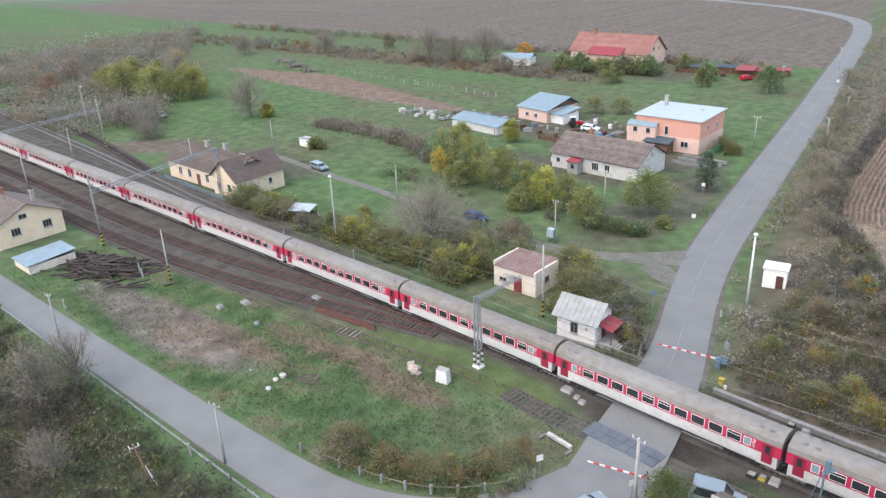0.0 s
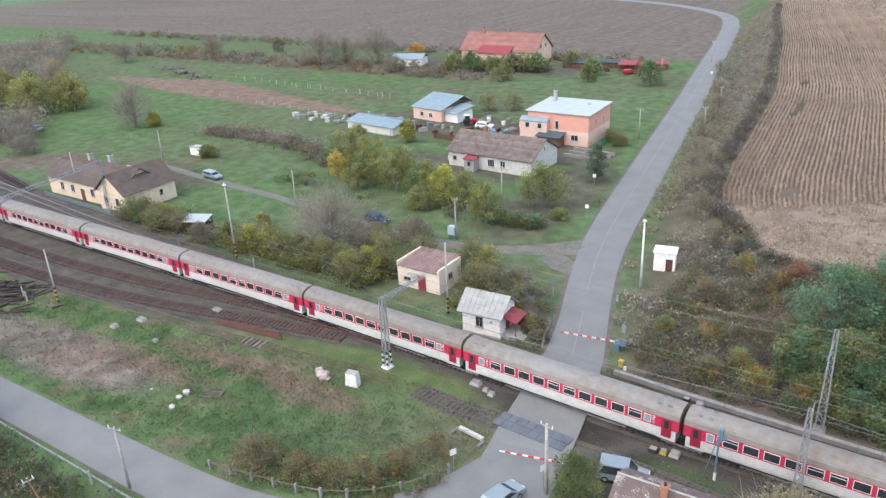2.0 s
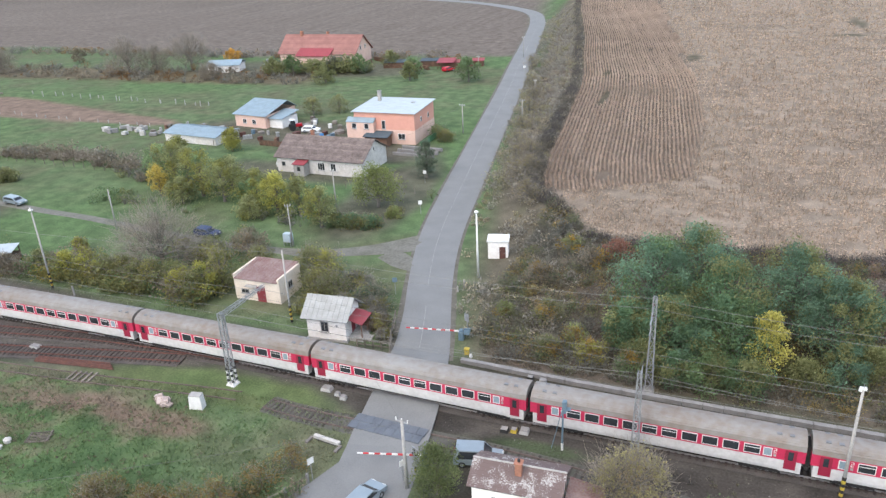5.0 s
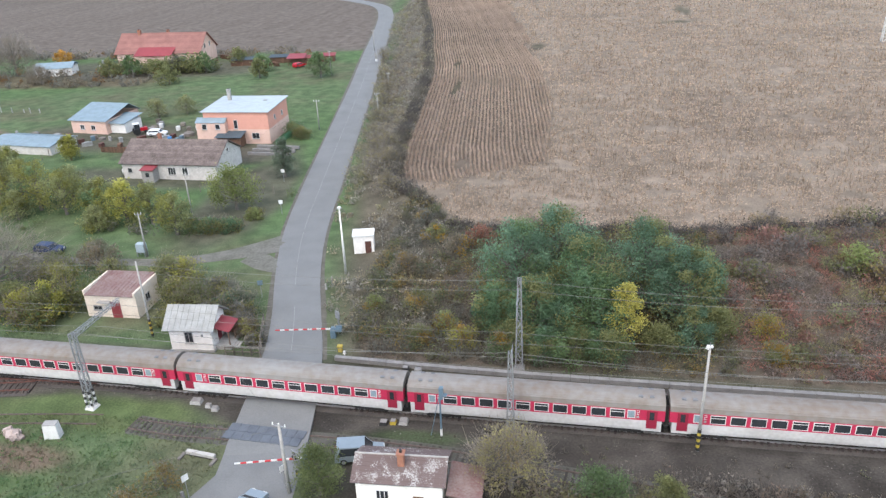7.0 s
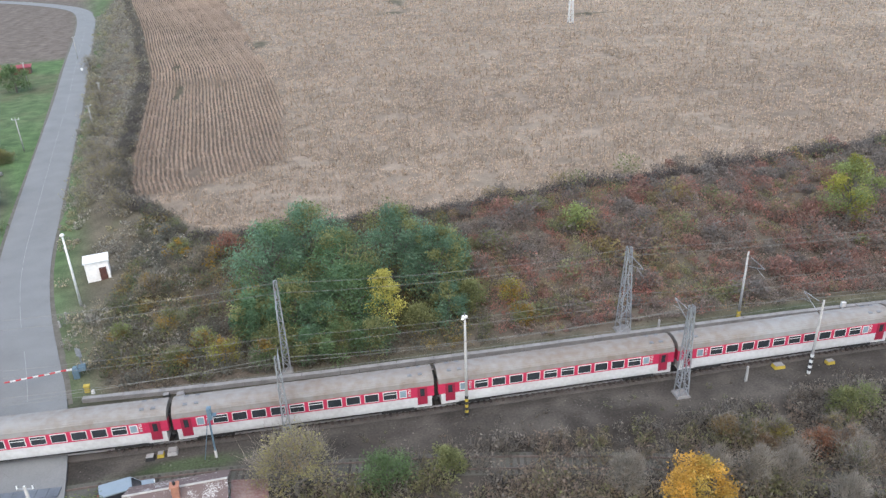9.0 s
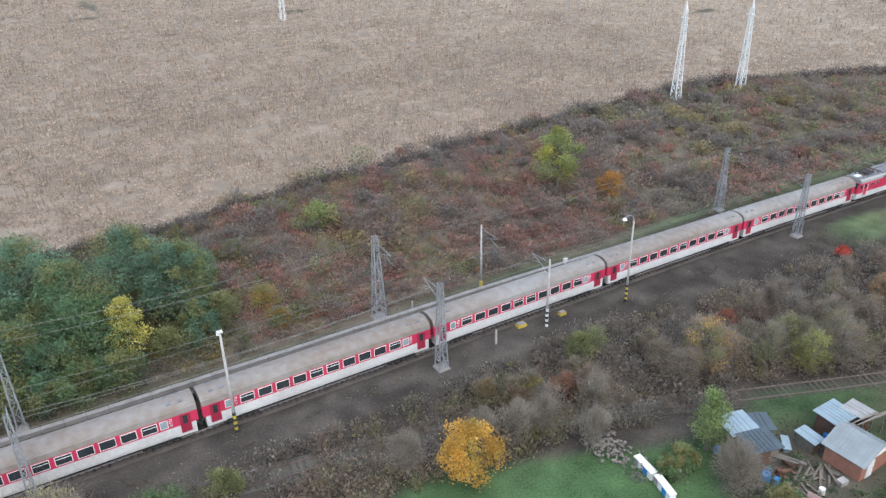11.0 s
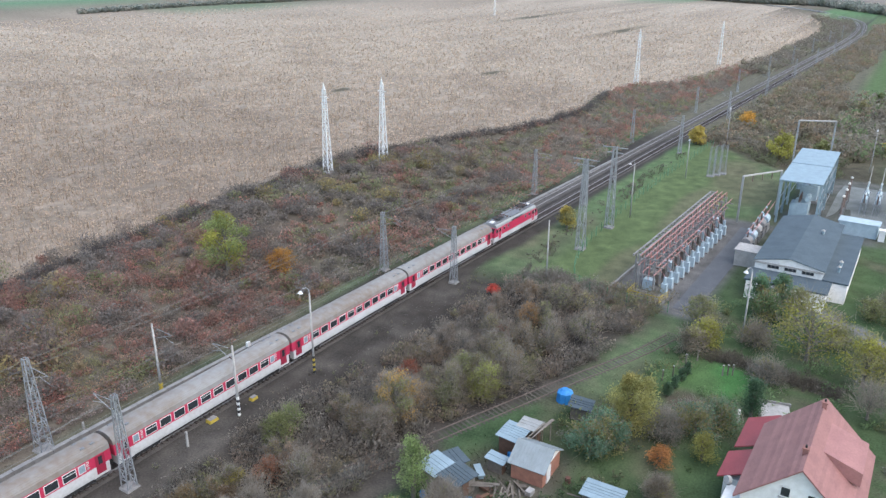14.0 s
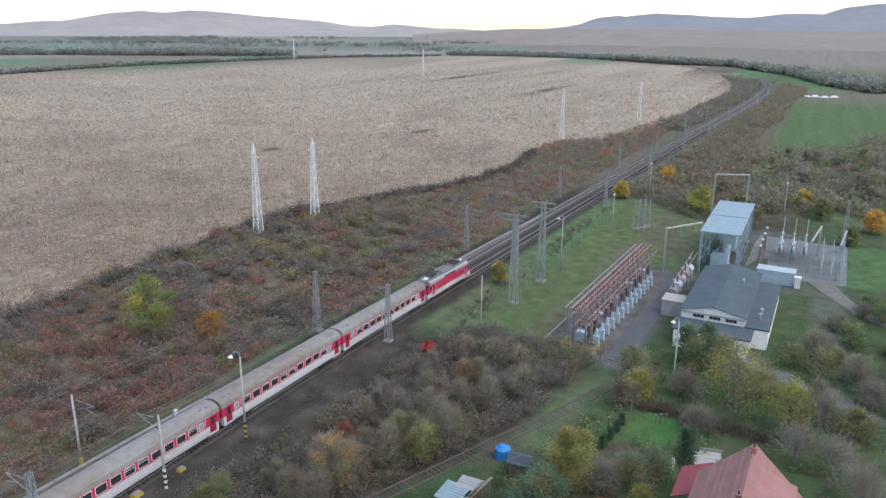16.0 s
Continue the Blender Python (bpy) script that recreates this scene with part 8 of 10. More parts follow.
for x, y in ((130.1, -40.6), (128.3, -40.4), (126.2, -40.2), (124.1, -39.9)):
    tree(x, y, 2.0, .75, (.05, .08, .048), "small clipped conifer along the lawn", "bush", n=500, leaf=.13, lobes=7, low=.02, slim=.6, category="bush", group="lawn conifers")
tree(111.2, -43.1, 2.2, 1.5, (.26, .12, .05), "orange-leaved bush in the garden", "bush", n=700, leaf=.16, low=.02, category="bush")
tree(114.1, -46.3, 3.4, 1.7, (.16, .15, .05), "yellow-green garden bush by the house", "bush", n=900, leaf=.16, low=.02, category="bush")
tree(138.6, -9.4, 1.7, .95, (.3, .06, .045), "bright red bush beside the line", "bush", n=700, leaf=.18, low=.02, category="bush")
for x, y, h, c in ((246, -71, 6.2, "orange"), (255.9, -9.0, 5.4, "yellow"), (289.4, -15.6, 4.6, "orange"), (249.4, -31.4, 7.4, "yg"), (258, -40, 4.6, "olive"), (270, -55, 5, "yellow"), (255, -60, 6, "olive"), (232, -66, 4.5, "olive"), (275, -34, 4.4, "brown"), (290, -70, 9, "brown"), (300, -85, 9, "brown"), (282, -90, 7, "olive"), (225, -82, 5, "brown"), (205, -80, 5, "olive")):
    tree(x, y, h, h * .55, G[c], "autumn tree beyond the substation", n=900, leaf=.4, lobes=10, low=.05, group="trees beyond the substation")

for k in range(26):
    x, y = rng.uniform(262, 400), rng.uniform(-118, -42)
    if x < 345 - (y + 38) * 1.2:
        h = rng.uniform(3, 7)
        tree(x, y, h, h * rng.uniform(.45, .65), ((.125, .125, .07), (.135, .115, .09), (.105, .12, .06), (.15, .13, .07), (.13, .11, .088))[k % 5], "hazy brown and olive tree in the far thicket", n=520, leaf=.42, lobes=9, low=.04, bare=(.1, .6, .1, .3, .6)[k % 5], group="far thicket trees")
tree(338, -71, 8.5, 4.8, (.15, .142, .088), "large grey-yellow tree on the green field", n=1300, leaf=.5, lobes=12, low=.1, bare=.3)

for x, y, h, c in ((30, 22, 3.4, "olive"), (34, 18, 3.0, "lime"), (36.5, 15, 3.2, "yg"), (31.5, 15.5, 2.6, "olive"), (38, 26, 3.4, "olive"), (27, 30, 3.2, "brown"), (33, 34, 3.4, "brown"), (29.5, 38, 2.8, "olive"), (36, 37, 3.2, "red"), (24.5, 22, 2.4, "lime"), (41, 13.8, 3.0, "green"), (46, 14, 3.4, "green"), (70, 20, 3.2, "yg"), (70, 15, 2.6, "olive"), (27, 44, 2.6, "grey")):
    tree(x, y, h, h * .62, G[c], "autumn bush on the bank by the crossing", "bush", n=900, leaf=.19, low=.02, bare=.25, category="bush", group="bank bushes", col2=(.19, .12, .03))
for x, y, h in ((14, 66, 5), (11, 76, 5.5), (8, 88, 5), (13, 80, 4.2), (5, 104, 4.5), (18, 58, 4), (2, 122, 5), (15.5, 70, 4), (-4, 150, 5), (-1, 138, 4), (-12, 180, 5)):
    tree(x, y, h, h * .55, (.15, .125, .06), "straw-coloured half-bare bush beside the road", "bush", n=1000, leaf=.17, low=.03, bare=.7, category="bush", group="roadside bushes")
for x, y, h, r, c, b in ((-132, 61, 12, 7, (.14, .112, .088), .8), (-128, 64, 4, 2, G["yg"], 0), (-150, 40, 7, 5, G["grey"], .9), (-143, 36, 5.5, 4, G["grey"], .9), (-157, 36, 6, 4.5, G["grey"], .9), (-135, 32, 4.5, 4, G["grey"], .8), (-205, 82, 10, 7, (.13, .11, .1), .9), (-222, 92, 9, 4, (.2, .14, .04), .3), (-240, 60, 9, 7, (.16, .10, .075), .6), (-225, 45, 7, 5, (.16, .09, .06), .5), (-262, 75, 9, 7, G["grey"], .7), (-90, 50, 3, 2, G["olive"], .2)):
    tree(x, y, h, r, c, "hazy grey-brown tree near the station meadow", n=1800, leaf=.32, lobes=13, low=.05, bare=b, group="meadow trees")

# ---------------------------------------------------------------- substation
rk = thing("busbar_rack", pose(151.6, -27.2, 0, 0, 0, -2.2), "long concrete rack with faded red busbars", "busbar rack")
for i in range(14):
    x = i * 2.95
    part("portal", Shape().box((x, 0, 2.8), (.28, .28, 5.6)).box((x, -2.4, 2.5), (.24, .24, 5.0)).box((x, -1.2, 5.3), (.2, 2.8, .2)).box((x, -2.3, 4.3), (.16, 2.8, .16)).box((x, -1.2, 2.6), (.16, 2.4, .16)), CONCRETE, rk)
    for y, z in ((-.4, 5.4), (-1.2, 5.4), (-2.0, 5.4), (-3.2, 4.4)):
        part("insulator", Shape().cyl((x, y, z), (x, y, z + .5), .1, .07, n=6), PORCELAIN, rk)
    for y in (-.5, -1.4, -2.3):
        part("riser", Shape().cyl((x + .5, y, 1.6), (x + .5, y, 5.6), .05, n=5), PIPE_PINK if y < -1 else GALV, rk)
        part("riser", Shape().cyl((x + 1.7, y + .3, 2.0), (x + 1.7, y + .3, 5.9), .055, n=5), PIPE_PINK, rk)
    part("switch_box", Shape().box((x + 1.2, -1.3, .9), (1.3, 1.5, 1.6), taper=.95), WOODG if i % 3 else EQUIP, rk)
for y, z in ((-.4, 5.95), (-1.2, 5.95), (-2.0, 5.95), (-3.2, 4.95), (-.2, 4.4), (-2.6, 3.2), (-.9, 3.4)):
    part("busbar", Shape().cyl((-1, y, z), (39.6, y, z), .06, n=6), PIPE_PINK, rk)
part("wall", Shape().box((19, 3.5, .25), (42, .25, .5)), CONCRETE, rk, "low concrete kerb wall")
for y in (-.1, .75):
    part("ladder_beam", Shape().box((19.2, y, 5.75), (40, .2, .24)), CONCRETE, rk)
for i in range(28):
    part("rung", Shape().box((i * 1.45, .32, 5.75), (.14, .66, .16)), CONCRETE, rk)
for i in range(0, 14, 2):
    part("rear_post", Shape().box((i * 2.95 + .6, .75, 2.82), (.24, .2, 5.62)), CONCRETE, rk)
for i in range(13):
    x, y = 151.8 + i * 2.65, -31.2 - i * .108
    cp = thing("switchgear_column", pose(x, y, 0, 0, 0, -2), "pale blue-white switchgear column", "switchgear", "switchgear columns")
    part("cabinet", Shape().box((0, 0, 1.0), (.85, .9, 1.7), taper=.92), EQUIP, cp)
    part("plinth", Shape().box((0, 0, .12), (1.1, 1.1, .24)), CONCRETE, cp)
    part("bushing", Shape().cyl((0, 0, 1.8), (0, 0, 2.9), .26, .2, n=8), EQUIP, cp)
    part("lead", Shape().cyl((0, 0, 2.9), (0, 1.6, 4.6), .04, n=5), PIPE_PINK, cp)
one("service_road", Shape().slab([(148, -36.8, .06), (190, -38.0, .06), (190, -34.4, .06), (148, -33.6, .06)], .1), mat("dark_asphalt", (.085, .088, .095), (.055, .057, .062), .4, .7, fine=6), "dark damp asphalt service road in the substation", "road", kind="structure")
bay = thing("reactor_bay", pose(169.6, -41.0, 0, 0, 0, -1), "concrete reactor bay beside the hall", "reactor bay")
part("screen", Shape().box((2.0, 1.9, 1.3), (3.6, 3.6, 2.6)).box((2.0, 1.9, 2.7), (3.9, 3.9, .16)), PALE, bay, "pale concrete screen")
for i in range(5):
    x = 6.5 + i * 3.6
    rx = part("reactor", Shape().cyl((x - 1.1, 3.2, 2.2), (x + 1.1, 3.2, 2.2), .85, n=14), (CONCRETE, EQUIP, PALE)[i % 3], bay, "horizontal reactor drum")
    part("cradle", Shape().box((x, 3.2, .7), (2.4, 1.6, 1.4)), CONCRETE, rx)
    part("bushing", Shape().cyl((x, 3.2, 3.0), (x, 3.2, 4.3), .16, .1, n=8), PORCELAIN, rx)
    part("cap", Shape().ball((x, 3.2, 4.45), .2, 8), EQUIP, rx)
part("busbar", Shape().cyl((4, 2.2, 4.4), (26, 2.6, 4.4), .06, n=5).cyl((4, 3.0, 4.4), (26, 3.4, 4.4), .06, n=5), PIPE_PINK, bay)
f = thing("safety_railing", pose(147.6, -31.7, 0, 0, 0, -4), "yellow steel safety railing at the rack's end", "railing")
for i in range(4):
    part("post", Shape().cyl((0, i * 1.6, 0), (0, i * 1.6, 1.4), .06, n=6), YELLOW, f)
for z in (.5, .9, 1.3):
    part("rail", Shape().cyl((0, 0, z), (0, 4.8, z), .06, n=6).cyl((0, 0, z), (3, -.3, z), .06, n=6).cyl((0, 4.8, z), (3, 4.9, z), .06, n=6), YELLOW, f)
part("deck", Shape().box((1.6, 2.3, .2), (3.4, 5.4, .3)), CONCRETE, f)

b = thing("substation_hall", pose(162.5, -51.0, 0, 0, 0, -.5), "white substation hall with dark felt roof", "building")
part("wall", wall_box(24.4, 9.4, 4.3), WHITE, b, "white plaster")
for end in (0, 1):
    part("gable_wall", gable(24.4, 9.4, 4.3, 5.3, end=end), WHITE, b)
roof_planes(b, 24.4, 9.4, 4.3, 5.3, FELT, "dark blue-grey felt roof", over=.25)
for y in (2.0, 4.4, 6.8):
    window(b, 0, y, 3.7, 1.7, .7, "w", PALE, 2, sill=False)
annex = part("annex", Shape().box((11.5, -1.7, 1.5), (23.4, 3.3, 3.0)), PLASTER_W, b, "low white annex")
part("annex_roof", Shape().box((11.5, -1.75, 3.12), (23.8, 3.5, .24)), FELT, annex, "flat dark felt roof")
part("porch", Shape().box((-2.6, 4.2, 1.4), (5.1, 10.6, 2.8)), PLASTER_W, b)
part("porch_roof", Shape().box((-2.65, 4.2, 2.92), (5.2, 11.2, .24)), FELT, b, "flat dark felt roof")
for x, y, z0, z1 in ((16, 2.2, 4.5, 5.5), (4, -1.7, 3.2, 4.1), (7, -1.7, 3.2, 3.9)):
    v = part("vent", Shape().cyl((x, y, z0), (x, y, z1), .2, n=8), ROOF_BLUE, b)
    part("cowl", Shape().cyl((x, y, z1), (x, y, z1 + .25), .34, .1, n=8), PALE, v)
part("roof_edge", Shape().box((-.2, 4.7, 4.1), (.1, 9.8, .3)), PALE, b)

cn = thing("transformer_shelter", pose(196.9, -46.0, 0), "tall pale blue open transformer shelter", "shelter")
for i, (x0, x1, z) in enumerate(((-.5, 13.2, 8.5), (13.4, 27.0, 8.8))):
    part("roof", Shape().slab([(x0, -.3, z), (x1, -.3, z + .25), (x1, 7.2, z + .25), (x0, 7.2, z)], .25), ROOF_BLUE, cn, "pale blue sheet roof")
for x in (0, 6.6, 13.2, 26.6):
    for y in (0, 6.8):
        part("column", Shape().box((x, y, 4.2), (.4, .4, 8.4)), ROOF_BLUE, cn)
part("rear_wall", Shape().box((26.6, 3.4, 4.2), (.3, 6.4, 8.4)), EQUIP, cn)
for k in range(6):
    part("side_rail", Shape().box((13.2, 6.8 if k % 2 else 0, .8 + k * 1.3), (26.6, .12, .16)), GALV, cn)
for x in (5.5, 19.5):
    t = thing("transformer", pose(196.3 + x, -42.8, 0), "pale blue oil-filled power transformer", "transformer", "power transformers")
    part("tank", Shape().box((0, 0, 2.0), (4.2, 2.6, 3.0)), EQUIP, t)
    part("base", Shape().box((0, 0, .3), (4.8, 3.2, .5)), CONCRETE, t)
    for k in range(7):
        part("cooling_fin", Shape().box((-1.8 + k * .6, 1.6, 1.9), (.14, .7, 2.4)), EQUIP, t)
    part("conservator", Shape().cyl((-1.5, -.9, 4.3), (1.5, -.9, 4.3), .45, n=12), EQUIP, t)
    for k in (-1.2, 0, 1.2):
        part("bushing", Shape().cyl((k, .4, 3.5), (k, .4, 5.0), .2, .1, n=8), PORCELAIN, t)


def gantry(x0, y0, x1, y1, h, label):
    g = thing("gantry", pose(0, 0, 0), label, "gantry", "substation gantries")
    for x, y in ((x0, y0), (x1, y1)):
        part("column", Shape().box((x, y, h / 2), (.34, .34, h)), GALV, g)
    part("beam", Shape().cyl((x0, y0, h), (x1, y1, h), .2, n=6), PALE, g)
    for t in (.25, .5, .75):
        part("insulator", Shape().cyl((x0 + (x1 - x0) * t, y0 + (y1 - y0) * t, h - .2), (x0 + (x1 - x0) * t, y0 + (y1 - y0) * t, h - 1.3), .1, n=6), PORCELAIN, g)
    return g


gantry(193, -33, 201.3, -38.4, 9.0, "pale concrete gantry beside the busbar rack")
gantry(233, -36.3, 236, -43.5, 13.2, "tall pale gantry behind the shelter")
gantry(203.2, -63.5, 216, -64.5, 7.0, "grey steel gantry in the switchyard")
gantry(206, -58.5, 220, -60.0, 6.5, "grey steel gantry in the switchyard")
lattice_mast(225, -64.6, 11.6, "pale lattice lightning mast", w0=1.1, w1=.3, name="lightning_mast", group="lightning masts", n=9)
one("switchyard_pad", Shape().slab([(200.5, -65.4, .05), (230, -65.8, .05), (232, -47.8, .05), (224.5, -47.2, .05), (199.5, -47.0, .05)], .12), mat("grey_chippings", (.165, .176, .17), (.095, .1, .094), .35, .9, fine=5), "grey stone chippings on the switchyard ground", "gravel", kind="structure")
one("yard_lane", ribbon([(201, -61, 4.4), (194, -63.6, 3.4), (186, -67.6, 2.6), (181, -72, 2.4), (176, -82, 2.4), (170, -100, 2.4)], z=.05), mat("pale_gravel", (.155, .145, .13), (.1, .094, .082), .5, .92, fine=4), "pale gravel lane to the switchyard", "road", kind="structure")
for i in range(3):
    y = -52.8 - i * 2.3
    q = thing("circuit_breaker", pose(210.5, y, 0), "pale grey circuit breaker bay on steel legs", "circuit breaker", "circuit breakers")
    for x in (0, 4.6, 9.2):
        part("leg", Shape().box((x, -.5, 1.2), (.12, .12, 2.4)).box((x, .5, 1.2), (.12, .12, 2.4)).box((x, 0, 2.4), (.2, 1.4, .16)), GALV, q)
        part("brace", Shape().cyl((x, -.5, .2), (x, .5, 2.3), .04, n=4), GALV, q)
        part("insulator", Shape().cyl((x, 0, 2.5), (x, 0, 4.2), .17, .12, n=8), PORCELAIN, q)
        part("cap", Shape().ball((x, 0, 4.35), .24, 8), WHITE, q)
    for x in (2.3, 6.9):
        part("tank", Shape().cyl((x - 1.3, 0, 2.75), (x + 1.3, 0, 2.75), .44, n=10).box((x, 0, 2.2), (1.4, .9, .3)), EQUIP, q, "pale blue-grey horizontal tank")
        part("bushing", Shape().cyl((x - .9, 0, 3.1), (x - 1.5, 0, 4.8), .18, .1, n=8), EQUIP, q)
        part("bushing", Shape().cyl((x + .9, 0, 3.1), (x + 1.5, 0, 4.8), .18, .1, n=8), EQUIP, q)
    part("beam", Shape().box((4.6, -.5, 2.2), (9.6, .12, .16)).box((4.6, .5, 2.2), (9.6, .12, .16)), GALV, q)
    part("busbar", Shape().cyl((-1.5, 0, 4.6), (11, 0, 4.6), .045, n=5), GALV, q)
    part("contact_arm", Shape().cyl((9.2, 0, 4.3), (11.4, 0, 7.4), .09, .06, n=6), PALE, q)
for i in range(3):
    for j in range(3):
        q = thing("disconnector", pose(203.2 + i * 5.5, -60.8 - j * 1.8, 0), "grey steel disconnector frame with insulators", "disconnector", "disconnectors")
        part("frame", Shape().box((-.8, 0, 1.5), (.12, .12, 3.0)).box((.8, 0, 1.5), (.12, .12, 3.0)).box((0, 0, 3.0), (2.0, .2, .16)).cyl((-.8, 0, .3), (.8, 0, 2.8), .04, n=4).cyl((.8, 0, .3), (-.8, 0, 2.8), .04, n=4), EQUIP, q)
        part("rung", Shape().box((0, 0, 1.0), (1.6, .1, .1)).box((0, 0, 2.0), (1.6, .1, .1)), EQUIP, q)
        for k in (-.75, 0, .75):
            part("insulator", Shape().cyl((k, 0, 3.1), (k, 0, 4.7), .16, .1, n=6), EQUIP, q)
        part("blade", Shape().cyl((-.75, 0, 4.75), (.75, 0, 5.3), .05, n=5), GALV, q)
for i in range(4):
    q = thing("surge_arrester", pose(202.5 + i * 5.2, -49.6, 0), "leaning dark insulator column with pale cap", "insulator", "surge arresters")
    part("stand", Shape().box((0, 0, .9), (.5, .5, 1.8)), CONCRETE, q)
    part("column", Shape().cyl((0, 0, 1.8), (.9, 0, 5.0), .2, .14, n=8), PORCELAIN, q)
    part("cap", Shape().ball((.95, 0, 5.1), .28, 8), WHITE, q)
for i in range(3):
    lt = lattice_mast(224 + i * 1.9, -20.5 - i * .9, 7.0, "grey lattice busbar support on the grass", w0=1.3, w1=1.0, name="busbar_support", group="busbar supports", n=5, leg=.06)
    part("insulator", Shape().cyl((0, 0, 7), (0, 0, 7.9), .2, .12, n=8), PORCELAIN, lt)
one("cable_store", Shape().box((0, 0, 1.2), (3.0, 6.4, 2.4)).box((0, 0, 2.5), (3.3, 6.8, .2)), EQUIP, "pale blue flat-roofed cable store", "building", at=pose(197.5, -53.2, 0, 0, 0, -3))
one("control_cabinet", Shape().box((0, 0, 1.0), (1.2, 1.0, 2.0)).box((0, 0, 2.05), (1.4, 1.2, .1)), WHITE, "white steel control cabinet in the switchyard", "cabinet", at=pose(195.6, -57.1, 0))
f = thing("yard_fence", pose(0, 0, 0), "green wire fence round the substation", "fence")
fp = resample([(146, -33.5), (146, -14.5), (200, -11.5), (258, -13)], 3.0)
for q in fp:
    part("post", Shape().box((q[0], q[1], .9), (.08, .08, 1.8)), GREENP, f)
wires = Shape()
for a, b2 in zip(fp[:-1], fp[1:]):
    for z in (.4, .8, 1.2, 1.7):
        wires.cyl((*a, z), (*b2, z), .012, n=3, caps=False)
tagged(part("wire_mesh", wires, GREENP, f), kind="stuff")

# ---------------------------------------------------------------- southern gardens
def shed(x, y, rz, w, d, h0, h1, wall_m, roof_m, label):
    b = thing("shed", pose(x, y, ground_z(x, y), 0, 0, rz), label, "shed", "garden sheds")
    part("wall", wall_box(w, d, h0, .12), wall_m, b)
    rf = part("roof", Shape().slab([(-.3, -.3, h0 + .1), (w + .3, -.3, h0 + .1), (w + .3, d + .3, h1), (-.3, d + .3, h1)], .07), roof_m, b)
    ribs = Shape()
    k = int(w / .4)
    for i in range(1, k):
        ribs.cyl((i * w / k, -.3, h0 + .12), (i * w / k, d + .3, h1 + .02), .03, n=4)
    part("corrugation", ribs, roof_m, rf)
    door(b, w * .5, 0, .8, min(1.8, h0 - .1), "s", WOODB)
    return b


shed(95.9, -26.4, -14, 2.4, 2.1, 1.8, 2.1, WOODG, ROOF_BLUE, "timber shed with patched pale sheet roof")
shed(95.7, -28.8, -15, 2.5, 2.0, 1.7, 2.0, WOODG, FELT, "timber shed with dark patched felt roof")
shed(98.35, -27.1, -28, 1.3, 1.8, 1.8, 2.0, WOODG, FELT, "small lean-to with dark felt roof")
shed(104.5, -30.6, 0, 2.5, 2.0, 2.0, 2.3, WOODB, ROOF_BLUE, "brown shed with pale blue sheet roof")
shed(107.2, -31.4, 3, 1.5, 1.8, 2.0, 2.2, WOODG, ROOF_GREY, "grey lean-to with corrugated roof")
b = thing("brick_shed", pose(101.75, -34.7, 0, 0, 0, 1), "brick shed with silvery corrugated gable roof", "shed")
part("wall", wall_box(4.1, 3.3, 1.8, .2), BRICK, b)
for end in (0, 1):
    part("gable_wall", gable(4.1, 3.3, 1.8, 3.0, .15, "y", end), PLASTER_W, b)
roof_planes(b, 4.1, 3.3, 1.8, 3.0, ROOF_WHITE, "silvery corrugated sheet", along="y", over=.3, seams=11)
door(b, 1.3, 0, .9, 1.7, "s", WHITE)
shed(101.6, -42.0, 3, 2.0, 3.2, 1.3, 1.5, WOODG, ROOF_BLUE, "low garden frame with pale sheet cover")
shed(101.5, -30.5, 0, .9, 1.5, 1.3, 1.6, WOODG, ROOF_BLUE, "tiny hutch with blue-grey sheet roof")
shed(94.4, -36.4, 20, 1.8, 1.6, 1.3, 1.6, WOODB, ROOF_RUST, "low hutch with rusty sheet roof")
shed(114.3, -34.3, 12, 1.9, 2.0, 1.4, 1.8, WOODG, FELT, "dark felt-roofed garden shed")
for x, y, a, l in ((107.5, -31.9, -8, 4.2), (106.6, -31.6, -4, 3.8), (98.0, -30.0, -60, 2.6), (98.5, -30.3, -65, 2.8), (104.6, -32.2, 80, 2.2)):
    one("roof_board", Shape().box((0, 0, 2.35 if x > 105 else .9), (l, .35, .05)).box((-l * .4, 0, 1.15 if x > 105 else .45), (.1, .1, 2.3 if x > 105 else .9)).box((l * .4, 0, 1.15 if x > 105 else .45), (.1, .1, 2.3 if x > 105 else .9)), WOODG, "long pale plank lying on trestles", "plank", "loose planks", at=pose(x, y, 0, 0, 0, a))
for i in range(34):
    x, y = rng.uniform(93.5, 105.5), 0
    y = -30.2 - (x - 99) * .35 + rng.normal(0, 2.6)
    if 101.2 < x < 105.2 and -36.2 < y < -30.2 or 95.2 < x < 99.6 and -29.4 < y < -24:
        continue
    k = i % 5
    sh = Shape().box((0, 0, .22), (rng.uniform(.3, 1.3), rng.uniform(.2, .6), rng.uniform(.15, .5))) if k < 3 else Shape().cyl((0, 0, 0), (0, 0, .6), .3, .26, n=9)
    one(("crate", "board", "box", "bucket", "barrel")[k], sh, (WOODG, WOODB, PALE, BLUE_TARP if i % 2 else WHITE, RUST)[k], ("grey wooden crate in the garden clutter", "brown boards in the garden clutter", "pale box in the garden clutter", "plastic bucket in the garden clutter", "rusty barrel in the garden clutter")[k], ("crate", "board", "box", "bucket", "barrel")[k], "garden clutter", at=pose(x, y, 0, 0, 0, rng.uniform(0, 180)))
q = thing("water_tank", pose(117.0, -30.4, 0), "bright blue plastic sheet over a tank", "tank")
part("cover", Shape().cyl((0, 0, 0), (0, 0, 1.2), 1.0, .9, n=9).cyl((0, 0, 1.2), (0, 0, 1.6), .9, .35, n=9), BLUE_TARP, q)
